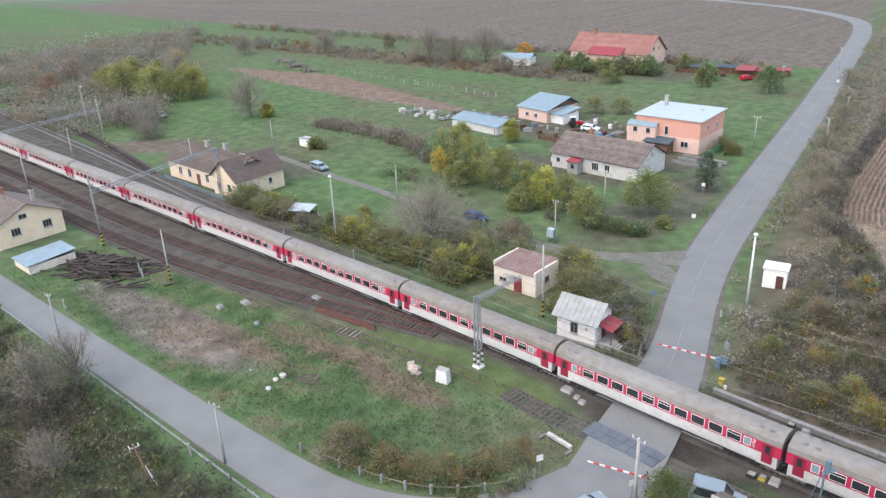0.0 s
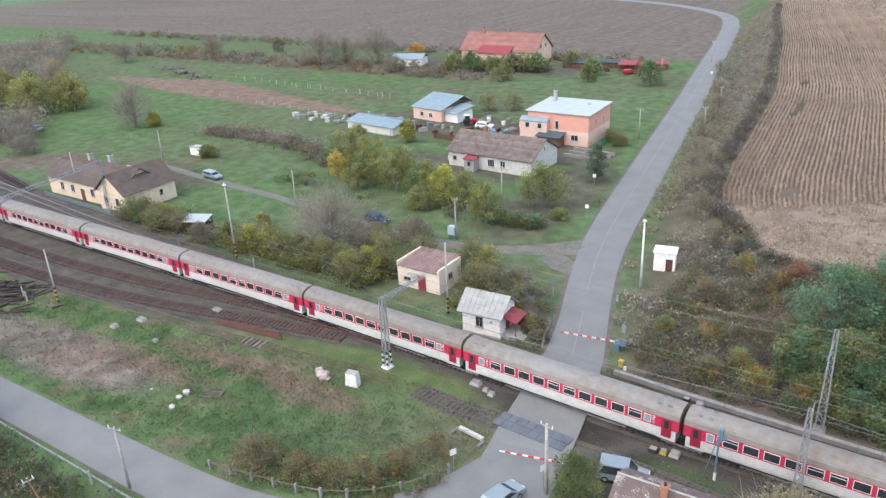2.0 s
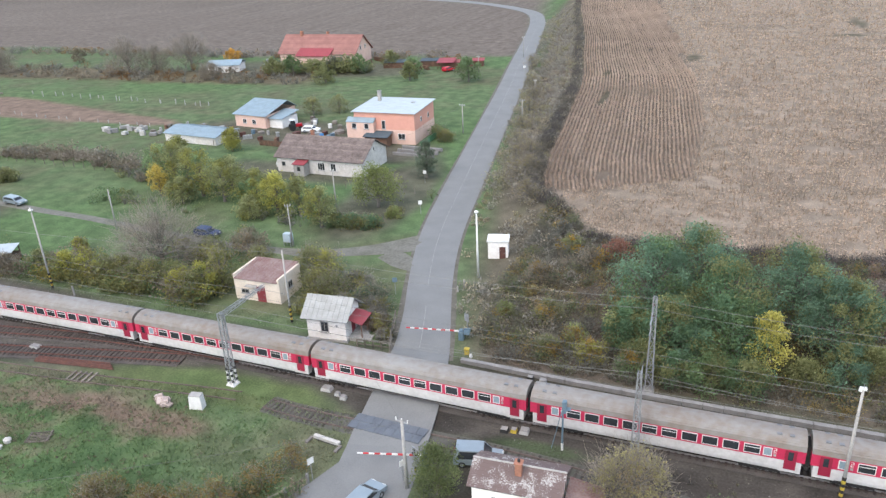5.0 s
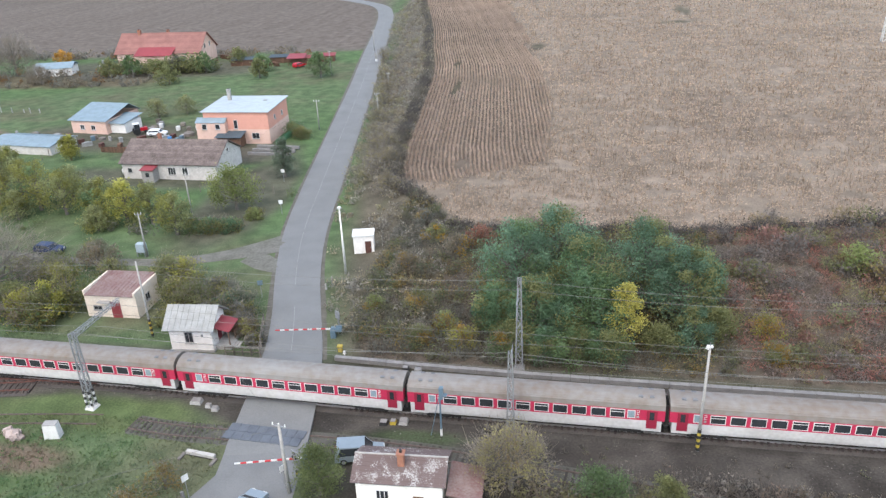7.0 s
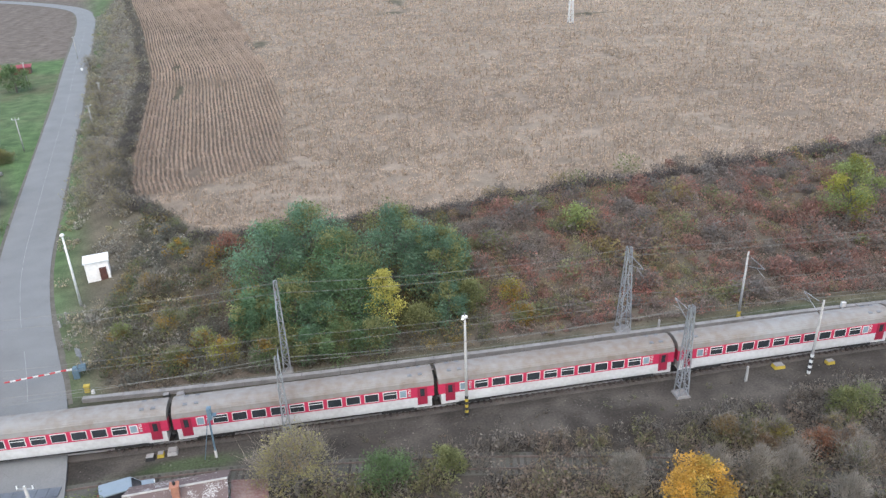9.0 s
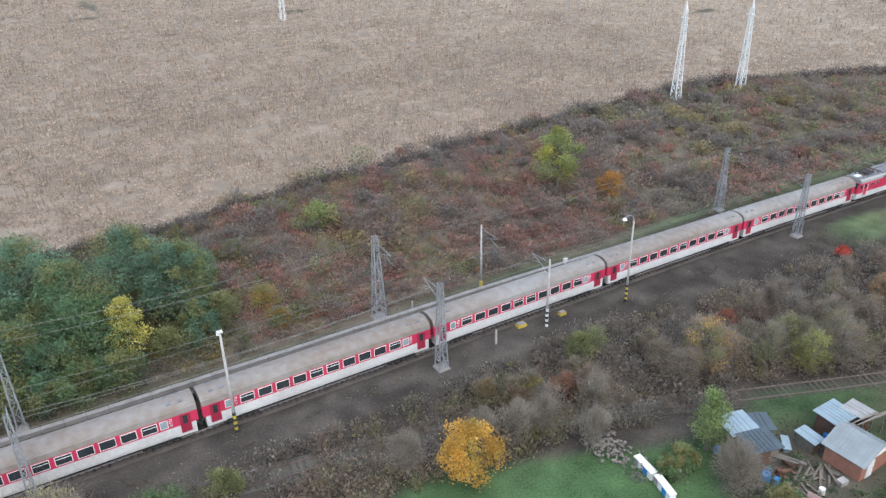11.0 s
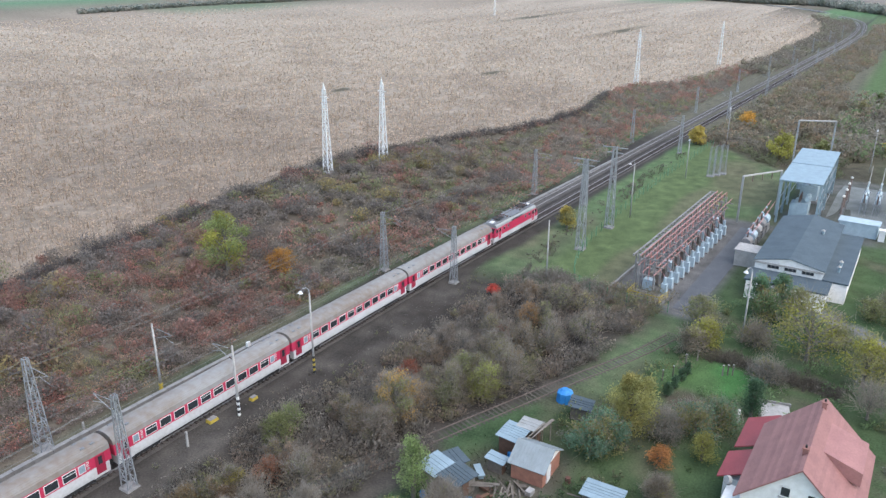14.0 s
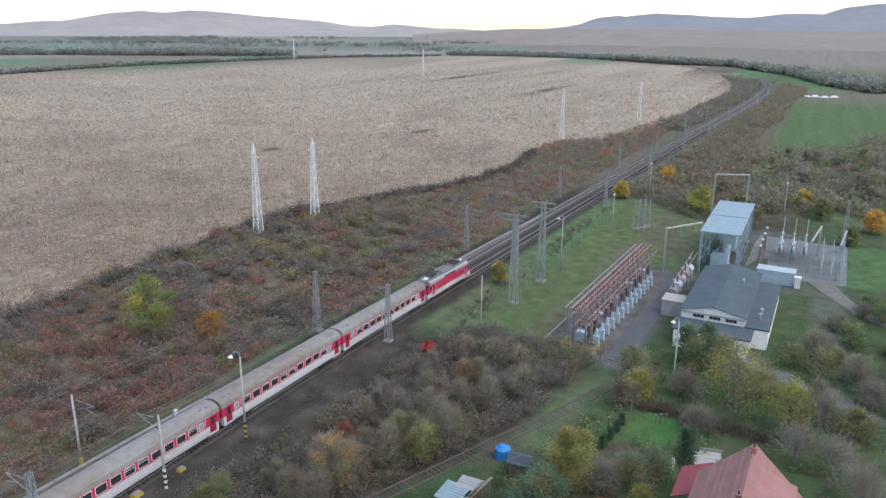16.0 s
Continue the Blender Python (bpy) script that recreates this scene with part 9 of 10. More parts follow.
one("blue_sheet", Shape().box((0, 0, .25), (1.7, .8, .35), 30, .8), BLUE_TARP, "crumpled blue plastic sheet in the yard", "plastic sheet", at=pose(96.0, -30.0, 0))
one("metal_sheet", Shape().box((0, 0, .5), (1.9, .7, .1), 45).box((0, 0, .22), (1.5, .5, .44), 45), ROOF_BLUE, "blue-grey sheet lying over boards", "plastic sheet", at=pose(100.3, -28.7, .1))
for k, (x, y, a) in enumerate(((87.8, -24.0, 82), (87.4, -26.6, 75))):
    hv = thing("beehive_stand", pose(x, y, 0, 0, 0, a), "white and blue hive boxes in a row", "beehive", "beehives")
    for i in range(4):
        bx = part("hive", Shape().box((-1.0 + i * .62, 0, .4), (.55, .6, .7)), (WHITE, BLUE_TARP, WHITE, CONCRETE)[i], hv)
        part("lid", Shape().box((-1.0 + i * .62, 0, .8), (.6, .66, .1)), WHITE, bx)
rub = Shape()
for i in range(110):
    rub.box((rng.normal(0, .9), rng.normal(0, 1.4), .15 + .3 * rng.random()), (rng.uniform(.1, .45), rng.uniform(.08, .3), rng.uniform(.05, .2)), rng.uniform(0, 180))
tagged(one("rubble_heap", rub, RUBBLE, "heap of pale rubble and boards", "rubble", at=pose(87.2, -20.6, 0)), kind="stuff")
for k, (x, y) in enumerate(((98.6, -31.8), (100.2, -32.6), (97.0, -33.0), (101.5, -38.2))):
    lum = thing("timber_stack", pose(x, y, ground_z(x, y), 0, 0, 40 * k), "loose stack of old grey boards", "timber", "timber stacks")
    for i in range(7):
        part("board", Shape().box((rng.normal(0, .2), rng.normal(0, .4), .05 + i * .06), (rng.uniform(1.6, 3), .16, .05), rng.uniform(-25, 25)), WOODG, lum)
low = scatter(92, 113, -46, -23.5, .4, lambda x, y: (value_noise(x, y, 4, 57) > .35) & ~((x > 100.6) & (x < 109.4) & (y > -35.6) & (y < -28.4)) & ~((x > 101) & (x < 104) & (y > -42.5) & (y < -38.2)) & ~((x > 95.4) & (x < 100.4) & (y > -29.6) & (y < -24)) & ~((x > 112) & (y > -34.5)) & (y < -23.5 - .4 * (x - 92)))
scrub("garden_plants", low, "lush dark green garden plants among the sheds", [(.05, .075, .038), (.06, .085, .04), (.07, .07, .045), (.055, .08, .05), (.085, .07, .05)], .4, 1.3, 26, .16, 8, "plants")
bed_p = scatter(117, 126, -47, -41, 9, lambda x, y: (np.hypot((x - 121.5) / 3.6, (y + 44 - (x - 121.5) * -.5) / 1.9) < 1))
scrub("vegetable_bed", bed_p, "blue-green cabbages in a garden bed", [(.085, .125, .085), (.1, .135, .095), (.075, .11, .075)], .25, .5, 12, .17, 0, "vegetables")
ditch = np.stack([rng.normal(136, .9, 260), rng.uniform(-57, -41, 260)], 1)
ditch[:, 0] += (ditch[:, 1] + 45) * .08
scrub("ditch_brush", ditch, "dark brambles along the garden ditch", [(.07, .06, .05), (.08, .068, .055), (.075, .075, .045)], .4, 1.3, 14, .14, 14)
ter = thing("garden_terrace", pose(127.0, -51.0, 0, 0, 0, 12), "pale concrete terrace with a low kerb", "terrace")
part("slab", Shape().box((0, 0, .12), (3.2, 3.0, .24)), PALE, ter)
part("kerb", Shape().box((1.7, 0, .25), (.2, 3.4, .5)).box((0, 1.6, .25), (3.4, .2, .5)), CONCRETE, ter)
one("garden_ornament", Shape().cyl((0, 0, 0), (0, 0, .5), .3, .22, n=10).cyl((0, 0, .5), (0, 0, 1.1), .2, .26, n=10).ball((0, 0, 1.3), .22, 10), WHITE, "white garden ornament on a plinth", "ornament", at=pose(123.2, -47.8, 0))
for x, y in ((134.3, -40.7), (132.6, -39.7), (128.9, -39.2), (127.3, -38.4), (132.2, -44.2), (132.6, -44.7), (132.9, -45.2), (117.5, -41.6)):
    q = thing("garden_post", pose(x, y, 0), "weathered grey timber post in the garden", "post", "garden posts")
    part("shaft", Shape().box((0, 0, .7), (.16, .16, 1.4), taper=.8), WOODG, q)
    part("cap", Shape().box((0, 0, 1.42), (.2, .2, .05)), PALE, q)

# ---------------------------------------------------------------- cars
def car(x, y, rz, paint, label, L=4.3, w=1.75, h=1.48, van=False, z=0.08):
    c = thing("car", pose(x, y, ground_z(x, y) + z, 0, 0, rz), label, "car", "cars")
    hl = L / 2
    side = [(-hl, .35), (hl, .35), (hl, .75), (hl - 1.05, .95), (hl - 1.75, h - .06), (-hl + (.25 if van else .55), h), (-hl + .02, .95 if van else 1.0)]
    n = len(side)
    sh = Shape()
    body = [(px, -w / 2 * (1 if pz < 1.1 else .86), pz) for px, pz in side] + [(px, w / 2 * (1 if pz < 1.1 else .86), pz) for px, pz in side]
    sh.add(body, [tuple(range(n)), tuple(range(2 * n - 1, n - 1, -1))] + [(i, n + i, n + (i + 1) % n, (i + 1) % n) for i in range(n)])
    part("body", sh, paint, c)
    for s in (-1, 1):
        y1, y2 = s * (w / 2 + .004), s * (w / 2 * .86 + .012)
        part("side_window", Shape().slab([(hl - 1.3, y1 * .985, 1.0), (hl - 1.9, y2, h - .13), (-hl + .6, y2, h - .12), (-hl + .3, y1 * .985, 1.0)][::s], .02), GLASS, c)
    part("windscreen", Shape().slab([(hl - 1.03, -w / 2 * .84, .98), (hl - 1.03, w / 2 * .84, .98), (hl - 1.7, w / 2 * .76, h - .1), (hl - 1.7, -w / 2 * .76, h - .1)], .02), GLASS, c)
    part("rear_window", Shape().slab([(-hl + .02, w / 2 * .8, 1.02), (-hl + .02, -w / 2 * .8, 1.02), (-hl + (.22 if van else .5), -w / 2 * .74, h - .1), (-hl + (.22 if van else .5), w / 2 * .74, h - .1)], .02), GLASS, c)
    for sx in (-hl + .8, hl - .85):
        for sy in (-1, 1):
            wh = part("wheel", Shape().cyl((sx, sy * (w / 2 - .2), .32), (sx, sy * (w / 2 + .01), .32), .32, n=14), TYRE, c)
            part("rim", Shape().cyl((sx, sy * (w / 2), .32), (sx, sy * (w / 2 + .02), .32), .19, n=10), GALV, wh)
    for sy in (-.6, .6):
        part("headlight", Shape().box((hl - .02, sy * w / 1.9, .68), (.08, .34, .16)), WHITE, c)
        part("tail_light", Shape().box((-hl + .02, sy * w / 1.9, .85), (.06, .2, .3)), REDP, c)
    return c


car(29.6, -4.5, 14, CAR_SILVER, "silver-blue van parked beside the siding", 4.5, 1.85, 1.85, True)
car(21.9, -12.6, 78, CAR_SILVER, "silver car waiting at the barrier", z=.12)
car(-76.2, 39.5, -6, CAR_SILVER, "silver estate car on the lane", 4.6, van=True)
car(-155, 47, -8, CAR_SILVER, "silver-blue car parked in the meadow")
car(-29.6, 35.3, -2, CAR_BLUE, "dark blue car on the garden lane")
car(-37.9, 173.6, 60, CAR_RED, "red car by the far sheds")
car(-45.3, 97.2, 10, CAR_WHITE, "white car in the house yard")
t = thing("tractor", pose(-50.4, 98.6, 0, 0, 0, 40), "red farm tractor in the yard", "tractor")
part("bonnet", Shape().box((.8, 0, 1.1), (1.7, .8, .7)), CAR_RED, t)
part("cab", Shape().box((-.6, 0, 1.7), (1.3, 1.3, 1.5), taper=.85), GLASS, t)
part("cab_roof", Shape().box((-.6, 0, 2.5), (1.4, 1.4, .12)), WHITE, t)
for x, r in ((-.8, .75), (1.3, .45)):
    for s in (-1, 1):
        part("wheel", Shape().cyl((x, s * .75, r), (x, s * 1.1, r), r, n=14), TYRE, t)

# ---------------------------------------------------------------- station yard clutter
old = thing("overgrown_track", pose(0, 0, 0), "rusty rails of a lost siding sunk in grass", "railway track", "tracks", "structure")
for sh in rails([(-58, -6.7), (-44, -5.6), (-34, -5.2), (-25, -4.7), (-14.5, -3.8), (-4, -2.4), (2, -1.9)], z=-.03):
    part("rail", sh, DULLRAIL, old, "dull rusty rail")
b = thing("concrete_block", pose(-1.3, -4.9, 0, 0, 0, 10), "white painted concrete cabinet on the grass", "cabinet")
part("case", Shape().box((0, 0, .8), (1.5, .9, 1.6), taper=.86), WHITE, b)
part("cap", Shape().box((0, 0, 1.62), (1.3, .8, .08)), PALE, b)
hp = thing("brick_heap", pose(-5.3, -5.4, 0), "broken pile of pinkish bricks", "bricks")
bm = Shape().box((0, 0, 0), (.8, .55, .42)).mesh("brick", mat("pink_rubble", (.4, .33, .3), (.28, .21, .18), 2, .9, vary=.25))
for i in range(13):
    part("brick", bm, None, hp, at=pose(rng.normal(0, .45), rng.normal(0, .3), .1 + .32 * rng.random(), rng.uniform(-30, 30), rng.uniform(-30, 30), rng.uniform(0, 180)))
for i, (x, y, s) in enumerate(((-16.3, -15.5, .75), (-16.3, -16.5, .6), (-15.5, -18.1, .6), (-20.5, -17, .3))):
    one("boulder", Shape().ball((0, 0, s * .3), s * .62, 7, .75), STONE, "pale boulder lying in the grass", "stone", "boulders", at=pose(x, y, 0, 8 * i, 5, 40 * i))
b = thing("steel_grating", pose(-13.7, -14.0, .05, 0, 0, 25), "grey steel grating lying in the grass", "grating")
for i in range(7):
    part("bar", Shape().box((0, -.75 + i * .25, .08), (2.4, .07, .1)), WOODG, b)
for x in (-1, 1):
    part("cross_bar", Shape().box((x, 0, .12), (.1, 1.7, .1)), WOODG, b)
b = thing("rusty_rails", pose(0, 0, 0), "stack of rusty rails lying beside the tracks", "steel rails")
for i in range(6):
    part("beam", Shape().cyl((-26.2, -2.9 + i * .14, .12 + .1 * (i % 3)), (-15.5 - .2 * i, -1.7 + i * .14, .12 + .1 * (i % 3)), .09, n=5), RUST, b)
b = thing("old_track_panel", pose(-10, -6.6, 0, 0, 0, 8), "rotten sleeper panel in the grass", "track panel")
for i in range(5):
    part("sleeper", Shape().box((i * .7 - 9, 3.8, .08), (.25, 1.9, .12)), WOODG, b)
wpile = thing("timber_pile", pose(-64, -14, 0, 0, 0, 12), "dark heap of old sleepers and boards", "timber")
wm = [Shape().box((0, 0, 0), (l, .26, .18)).mesh("sleeper", SLEEPER_W) for l in (2.4, 3.2, 4.4)]
for i in range(190):
    u, v = rng.normal(0, 4.2), rng.normal(0, 2.0)
    part("sleeper", wm[i % 3], None, wpile, at=pose(u, v + .5 * u * 0, .12 + 1.3 * rng.random() * max(0, 1 - (u / 8) ** 2 - (v / 4) ** 2), rng.uniform(-8, 8), rng.uniform(-14, 14), rng.normal(30, 28)))
for x, y, h in ((-56.5, -11.5, 2.0), (-55.2, -11.8, 1.6), (-54.7, -23.6, 1.5), (-60, -30.2, 1.8), (-12, -29.8, 1.6), (16.7, 29.2, 1.0), (16.4, 27.4, .9), (88.5, -1.2, 1.8), (84.3, 9.8, 1.4), (-68, 17.4, 1.6), (-50.6, 10.8, 1.4), (-35, 12.2, 1.5)):
    q = thing("marker_post", pose(x, y, ground_z(x, y)), "short grey concrete marker post", "post", "marker posts")
    part("shaft", Shape().box((0, 0, h / 2), (.22, .16, h), taper=.9), PALE, q)
for x, y, a in ((16.0, -11.2, 60), (8.6, 24.5, 20), (.9, 52.8, 10), (-4.4, 68.2, 10), (-12.4, 172.5, 15), (24.0, -9.0, 60)):
    q = thing("road_sign", pose(x, y, 0, 0, 0, a), "road sign on a grey post", "sign", "road signs")
    part("post", Shape().cyl((0, 0, 0), (0, 0, 2.4), .04, n=8), GALV, q)
    part("plate", Shape().box((0, -.05, 2.2), (.65, .03, .65), 0), WHITE if y != 24.5 else BLUEMAST, q)
# whitewashed posts of the old vineyard on both sides of the tilled strip
vp = thing("vine_posts", pose(0, 0, 0), "row of white concrete posts beside tilled soil", "posts")
for i in range(22):
    x = -158 + i * 3.4 + rng.normal(0, .8)
    part("post", Shape().box((x, 119.5 - (x + 150) * .075 + rng.normal(0, .5), .9), (.18, .16, .9 + .7 * rng.random())), PALE, vp)
for i in range(26):
    x = -205 + i * 4.6 + rng.normal(0, .9)
    part("post", Shape().box((x, 98.5 - (x + 160) * .08 + rng.normal(0, .5), .6), (.14, .14, .9)), PALE, vp)
gf = thing("garden_fence", pose(0, 0, 0), "wire garden fence on grey posts", "fence")
for (x0, y0, x1, y1, n) in ((-112, 62, -60, 60, 18), (-60, 60, -62, 84, 9), (-140, 40, -112, 62, 12), (-18, 62, -2, 62, 8)):
    for i in range(n):
        part("post", Shape().box((x0 + (x1 - x0) * i / n, y0 + (y1 - y0) * i / n, .7), (.1, .1, 1.4)), WOODG, gf)
w = thing("hen_house", pose(-95.5, 49.5, 0, 0, 0, 5), "small white garden hut with open front", "hut")
part("wall", wall_box(3.4, 2.2, 1.8, .15), PLASTER_W, w)
part("roof", Shape().slab([(-.2, -.2, 2.0), (3.6, -.2, 2.0), (3.6, 2.4, 1.7), (-.2, 2.4, 1.7)], .08), ROOF_GREY, w)
# yard clutter round the small house and the long shed
kinds = (("crate", WOODG), ("drum", BLUE_TARP), ("drum", WHITE), ("crate", RUST), ("crate", CONCRETE), ("drum", BLUEMAST))
for i in range(46):
    nm, mm = kinds[i % 6] if i < 28 else ("crate", (PALE, CONCRETE, STONE)[i % 3])
    if i < 28:
        x, y = rng.uniform(-72, -36), rng.uniform(86, 96) if i % 2 else rng.uniform(100, 108)
        if -34.5 < x < -18 or (-68 < x < -55 and 95 < y < 108):
            x = -48 + rng.uniform(-5, 5)
    else:
        x, y = rng.uniform(-100, -80), rng.uniform(85, 92)
    s = Shape()
    if nm == "crate":
        s.box((0, 0, .5), (rng.uniform(.8, 2), rng.uniform(.6, 1.4), rng.uniform(.6, 1.2)))
    else:
        s.cyl((0, 0, 0), (0, 0, 1.0), .5, n=10)
    one(nm, s, mm, {"crate": "weathered box among the yard clutter", "drum": "plastic drum among the yard clutter"}[nm], nm, "yard clutter", at=pose(x, y, 0, 0, 0, rng.uniform(0, 180)))
for x, y, sx, sy in ((-42, 178, 6, 3), (-50, 180, 8, 3), (-62, 176, 7, 3), (-34, 182, 5, 3)):
    shed(x, y, 10, sx, sy, 1.8, 2.3, WOODB, ROOF_MAROON if sx < 7 else FELT, "low dark shed behind the gardens")
for x, y in ((-188, 122), (-176, 118), (-200, 126)):
    hp2 = Shape()
    for i in range(50):
        hp2.box((rng.normal(0, 3), rng.normal(0, 1.6), .3 + .7 * rng.random()), (rng.uniform(.3, 1.4), rng.uniform(.2, .8), rng.uniform(.1, .5)), rng.uniform(0, 180))
    tagged(one("compost_heap", hp2, WOODG if x > -180 else RUBBLE, "heap of brushwood and soil by the tilled strip", "heap", at=pose(x, y, 0)), kind="stuff")

# ---------------------------------------------------------------- rough plots beyond the hall, house yards
k = 0
while k < 26:
    x, y = rng.uniform(150, 196), rng.uniform(-80, -57.5)
    if abs(y + 58 + (153 - x) * 1.6) < 4 or (x > 160 and y > -60):
        continue
    c, b = (("olive", .3), ("grey", .85), ("green", .1), ("brown", .6), ("olive", .5), ("deep", .1))[k % 6]
    h = rng.uniform(2.2, 4.6)
    tree(x, y, h, h * .6, G[c], "thin autumn tree on the plots behind the hall", n=1100, leaf=.22, lobes=11, low=.06, bare=b, group="plot trees", col2=(.12, .12, .055))
    k += 1
wp = thing("firewood_stack", pose(-70, 189, 0, 0, 0, -30), "long stack of brown firewood beside the drive", "firewood")
lg = Shape().cyl((0, -.5, 0), (0, .5, 0), .22, n=7).mesh("log", WOODB)
for i in range(150):
    part("log", lg, None, wp, at=pose(-2 + (i % 50) * .62 + rng.normal(0, .06), rng.normal(0, .12), .24 + .42 * (i // 50) + rng.normal(0, .03)))
cp = thing("car_port", pose(-42.5, 176, 0, 0, 0, 8), "small car port with red sheet roof", "car port")
for x, y in ((0, 0), (5, 0), (0, 5), (5, 5)):
    part("post", Shape().box((x, y, 1.15), (.15, .15, 2.3)), WOODB, cp)
part("roof", Shape().slab([(-.4, -.4, 2.3), (5.4, -.4, 2.3), (5.4, 5.4, 2.9), (-.4, 5.4, 2.9)], .1), ROOF_MAROON, cp)
gr = thing("garden_terrace", pose(-15.8, 84, 0, 0, 0, -4), "low stone terrace wall beside the pink house", "terrace wall")
for i in range(3):
    part("step", Shape().box((2.5, 2.2 * i, .3 + .1 * i), (9.5, .5, .6)), CONCRETE, gr)
yf = thing("yard_fence", pose(-14.0, 90, 0, 0, 0, 86), "dark green panel fence beside the pink house", "fence")
for i in range(6):
    part("panel", Shape().box((i * 2.1 + 1, 0, .75), (2.0, .05, 1.3)), GREENP, yf)
    part("post", Shape().box((i * 2.1, 0, .8), (.1, .1, 1.6)), GREENP, yf)
bf = thing("board_fence", pose(-51.5, 84.6, 0, 0, 0, -4), "brown board fence before the farmyard", "fence")
for i in range(40):
    part("board", Shape().box((i * .34, 0, .65), (.28, .04, 1.2 + .1 * rng.random())), (WOODB, ROOF_MAROON, WOODG)[0 if i < 18 else 1 if i < 28 else 2], bf)
for i in range(70):
    x, y = (rng.uniform(-86, -36), rng.uniform(88, 98)) if i < 46 else (rng.uniform(-112, -60), rng.uniform(172, 186))
    if (-69 < x < -52 and y > 94) or (-78.5 < x < -60 and y < 93.5) or (-104 < x < -73 and y > 172.5) or (-53 < x < -43 and y > 95):
        continue
    nm, m, lab = (("crate", WOODG, "grey crate in the farmyard"), ("drum", BLUE_TARP if i % 4 == 0 else PALE, "plastic drum in the farmyard"), ("plank", WOODB, "brown boards stacked in the farmyard"), ("barrow", RUBBLE, "grey heap covered with sheeting in the farmyard"), ("hutch", ROOF_GREY, "low hutch with a grey sheet lid"))[i % 5]
    sh = Shape()
    if nm == "drum":
        sh.cyl((0, 0, 0), (0, 0, .95), .36, .34, n=10)
    elif nm == "barrow":
        sh.ball((0, 0, .2), rng.uniform(.8, 1.6), 7, .6)
    else:
        sh.box((0, 0, .45), (rng.uniform(.8, 2.4), rng.uniform(.6, 1.4), .9), 0, .95).box((0, 0, .94), (1.0, .8, .08))
    one({"barrow": "mound"}.get(nm, nm), sh, m, lab, nm.replace("_", " "), "farmyard clutter", at=pose(x, y, 0, 0, 0, rng.uniform(0, 180)))

# ---------------------------------------------------------------- distance
def ridge(name, d, a0, a1, prof, base, label):
    """A far range of hills: an outline of heights over bearings, sloping towards the eye."""
    sh, vs, fs = Shape(), [], []
    n = 90
    for i in range(n + 1):
        a = a0 + (a1 - a0) * i / n
        hgt = float(np.interp(i / n, np.linspace(0, 1, len(prof)), prof)) + 4 * float(value_noise(np.array([i * 1.0]), np.array([d]), 3.0, 70)[0] - .5)
        for dd, hh in ((d - 900, base), (d - 450, base + (hgt - base) * .45), (d, hgt), (d + 300, base)):
            vs.append((47 + dd * math.cos(a), -57 + dd * math.sin(a), hh))
    for i in range(n):
        for k in range(3):
            q = i * 4 + k
            fs.append((q, q + 1, q + 5, q + 4))
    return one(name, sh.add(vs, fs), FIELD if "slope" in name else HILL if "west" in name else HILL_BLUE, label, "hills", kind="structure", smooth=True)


def crest(pts, d):
    """Heights at even steps of bearing for a skyline given as (bearing, elevation) in degrees."""
    b = np.linspace(pts[0][0], pts[-1][0], 25)
    e = np.interp(-b, [-q[0] for q in pts], [q[1] for q in pts])
    return tuple(46 + d * np.tan(np.radians(e)))


def skyline(name, d, base, label, pts):
    return ridge(name, d, radians(pts[0][0]), radians(pts[-1][0]), crest(pts, d), base, label)


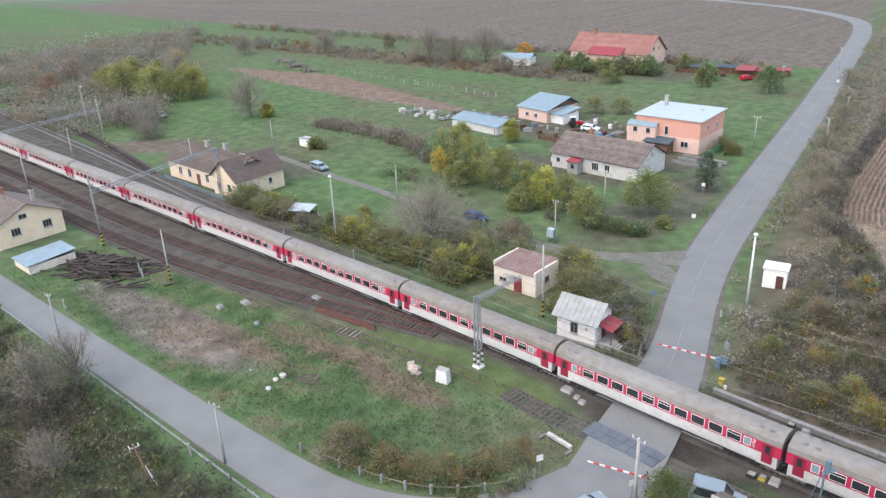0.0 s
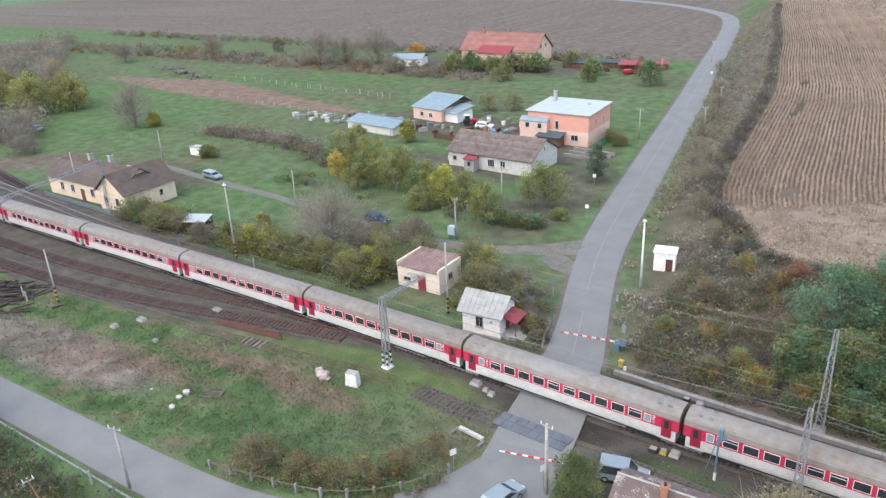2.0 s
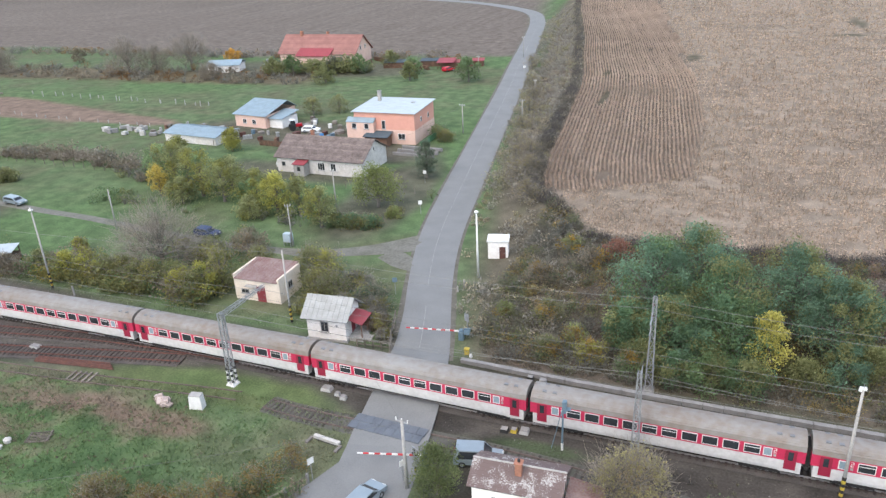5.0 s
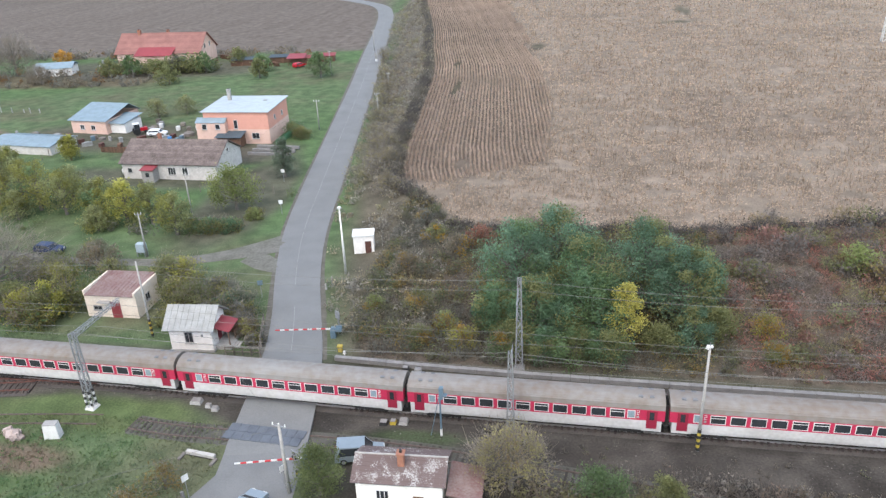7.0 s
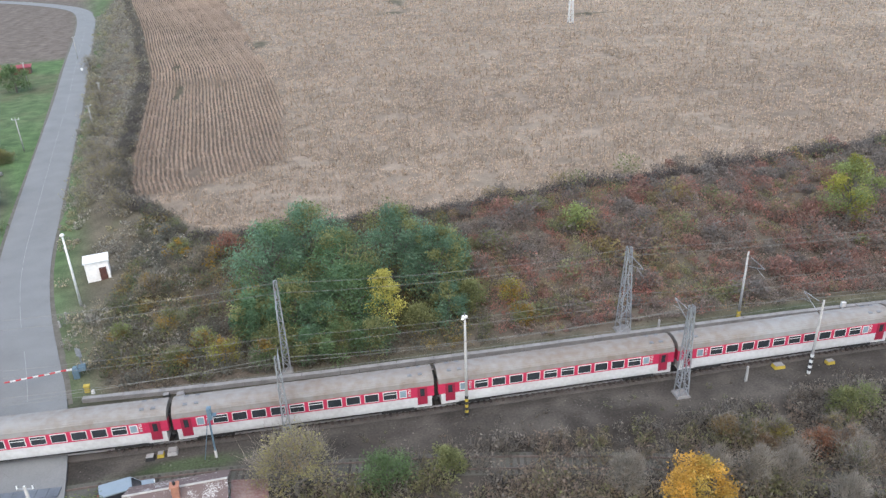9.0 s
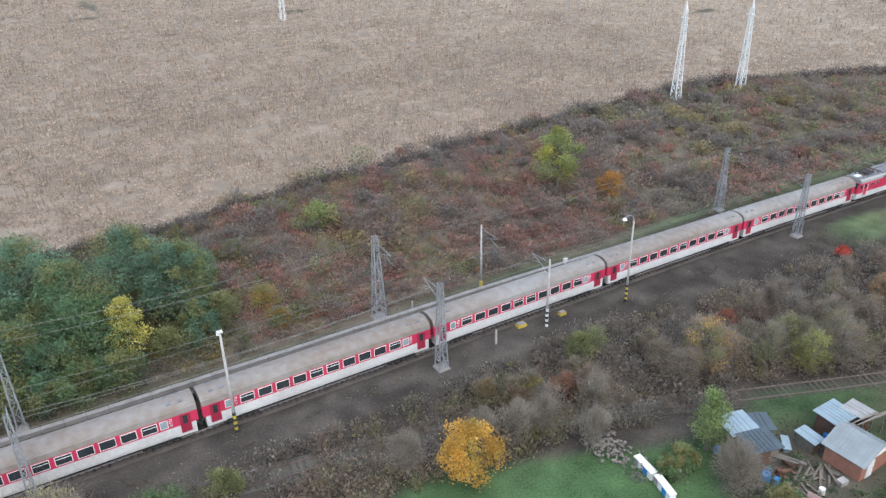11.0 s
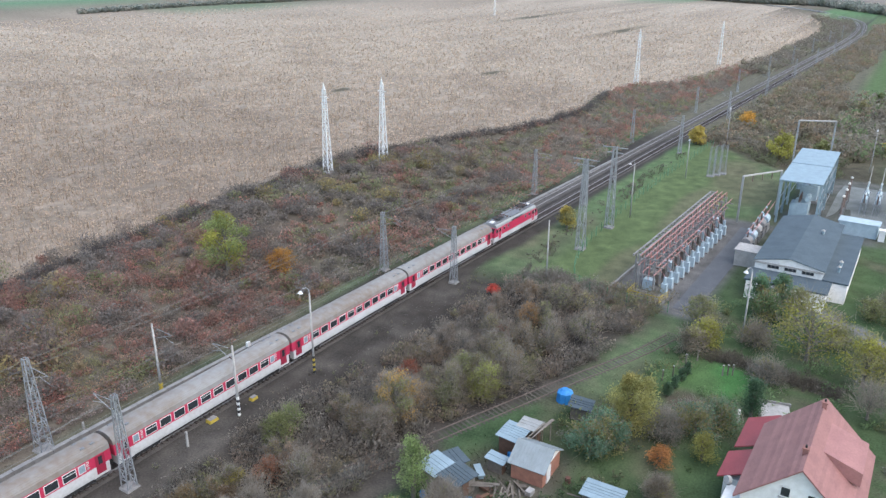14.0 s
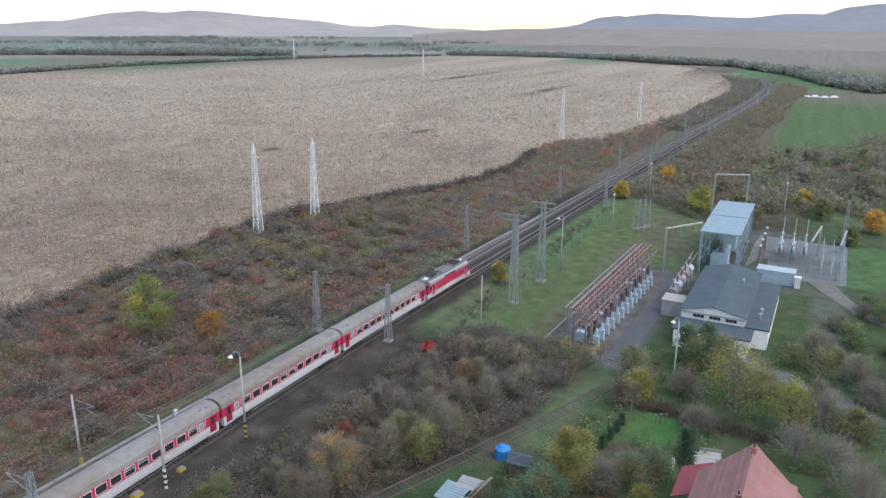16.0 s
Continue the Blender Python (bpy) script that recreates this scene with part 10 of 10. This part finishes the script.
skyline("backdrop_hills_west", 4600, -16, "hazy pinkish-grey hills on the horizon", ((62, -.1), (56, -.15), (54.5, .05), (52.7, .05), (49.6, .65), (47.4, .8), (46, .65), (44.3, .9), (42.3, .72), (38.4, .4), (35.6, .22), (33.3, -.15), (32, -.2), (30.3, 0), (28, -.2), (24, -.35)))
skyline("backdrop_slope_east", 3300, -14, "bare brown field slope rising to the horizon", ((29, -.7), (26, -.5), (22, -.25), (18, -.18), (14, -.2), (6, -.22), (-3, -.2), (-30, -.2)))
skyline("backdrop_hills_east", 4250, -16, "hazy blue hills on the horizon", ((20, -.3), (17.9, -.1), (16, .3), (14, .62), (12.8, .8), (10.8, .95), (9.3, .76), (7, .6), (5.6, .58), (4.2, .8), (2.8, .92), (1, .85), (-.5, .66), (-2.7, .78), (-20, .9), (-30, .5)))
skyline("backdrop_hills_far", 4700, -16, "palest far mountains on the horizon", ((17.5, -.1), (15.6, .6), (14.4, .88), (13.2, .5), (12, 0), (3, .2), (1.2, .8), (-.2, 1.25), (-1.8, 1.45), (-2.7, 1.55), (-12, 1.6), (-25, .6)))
for x, y, a in ((643, -36, 92), (641, -43, 80), (644, -49, 95), (640, -55, 88), (645, -61, 100)):
    one("silage_bale", Shape().box((0, 0, .6), (5.6, 2.6, 1.2), 0, .5), WHITE, "white plastic-wrapped silage bale on the field", "silage bale", "silage bales", at=pose(x, y, 0, 0, 0, a))

# ---------------------------------------------------------------- tracks and their sleepers, piece by piece
railway("track_south", S_LINE, (-60, 115), RAIL, SLEEPER_W, "main line track with dark sleepers in brown ballast")
railway("track_north", N_LINE, (-60, 115), RAIL, SLEEPER, "main line track with pale concrete sleepers")
railway("track_yard", YARD_LINE, (-120, 0), RUST, SLEEPER_W, "rusty station track branching from the main line")
railway("track_yard_far", YARD_LINE_2, (-120, 0), RUST, SLEEPER_W, "rusty station track beside the timber pile")
railway("track_siding_end", SIDING_END, (90, 150), DULLRAIL, ROTTEN, "last stretch of the siding, nearly lost in grass", bed_mat=OVERGROWN, sunk=0.185)
railway("track_siding", SIDING, (0, 140), DULLRAIL, ROTTEN, "overgrown rusty siding towards the substation", bed_mat=OVERGROWN, sunk=0.125)
railway("track_north_siding", [(-300, 41), (-230, 31.2), (-200, 27.8), (-175, 25.9), (-150, 24.0), (-126, 20.5), (-105, 16.5)], (-200, -120), DULLRAIL, SLEEPER_W, "worn siding behind the north main track")
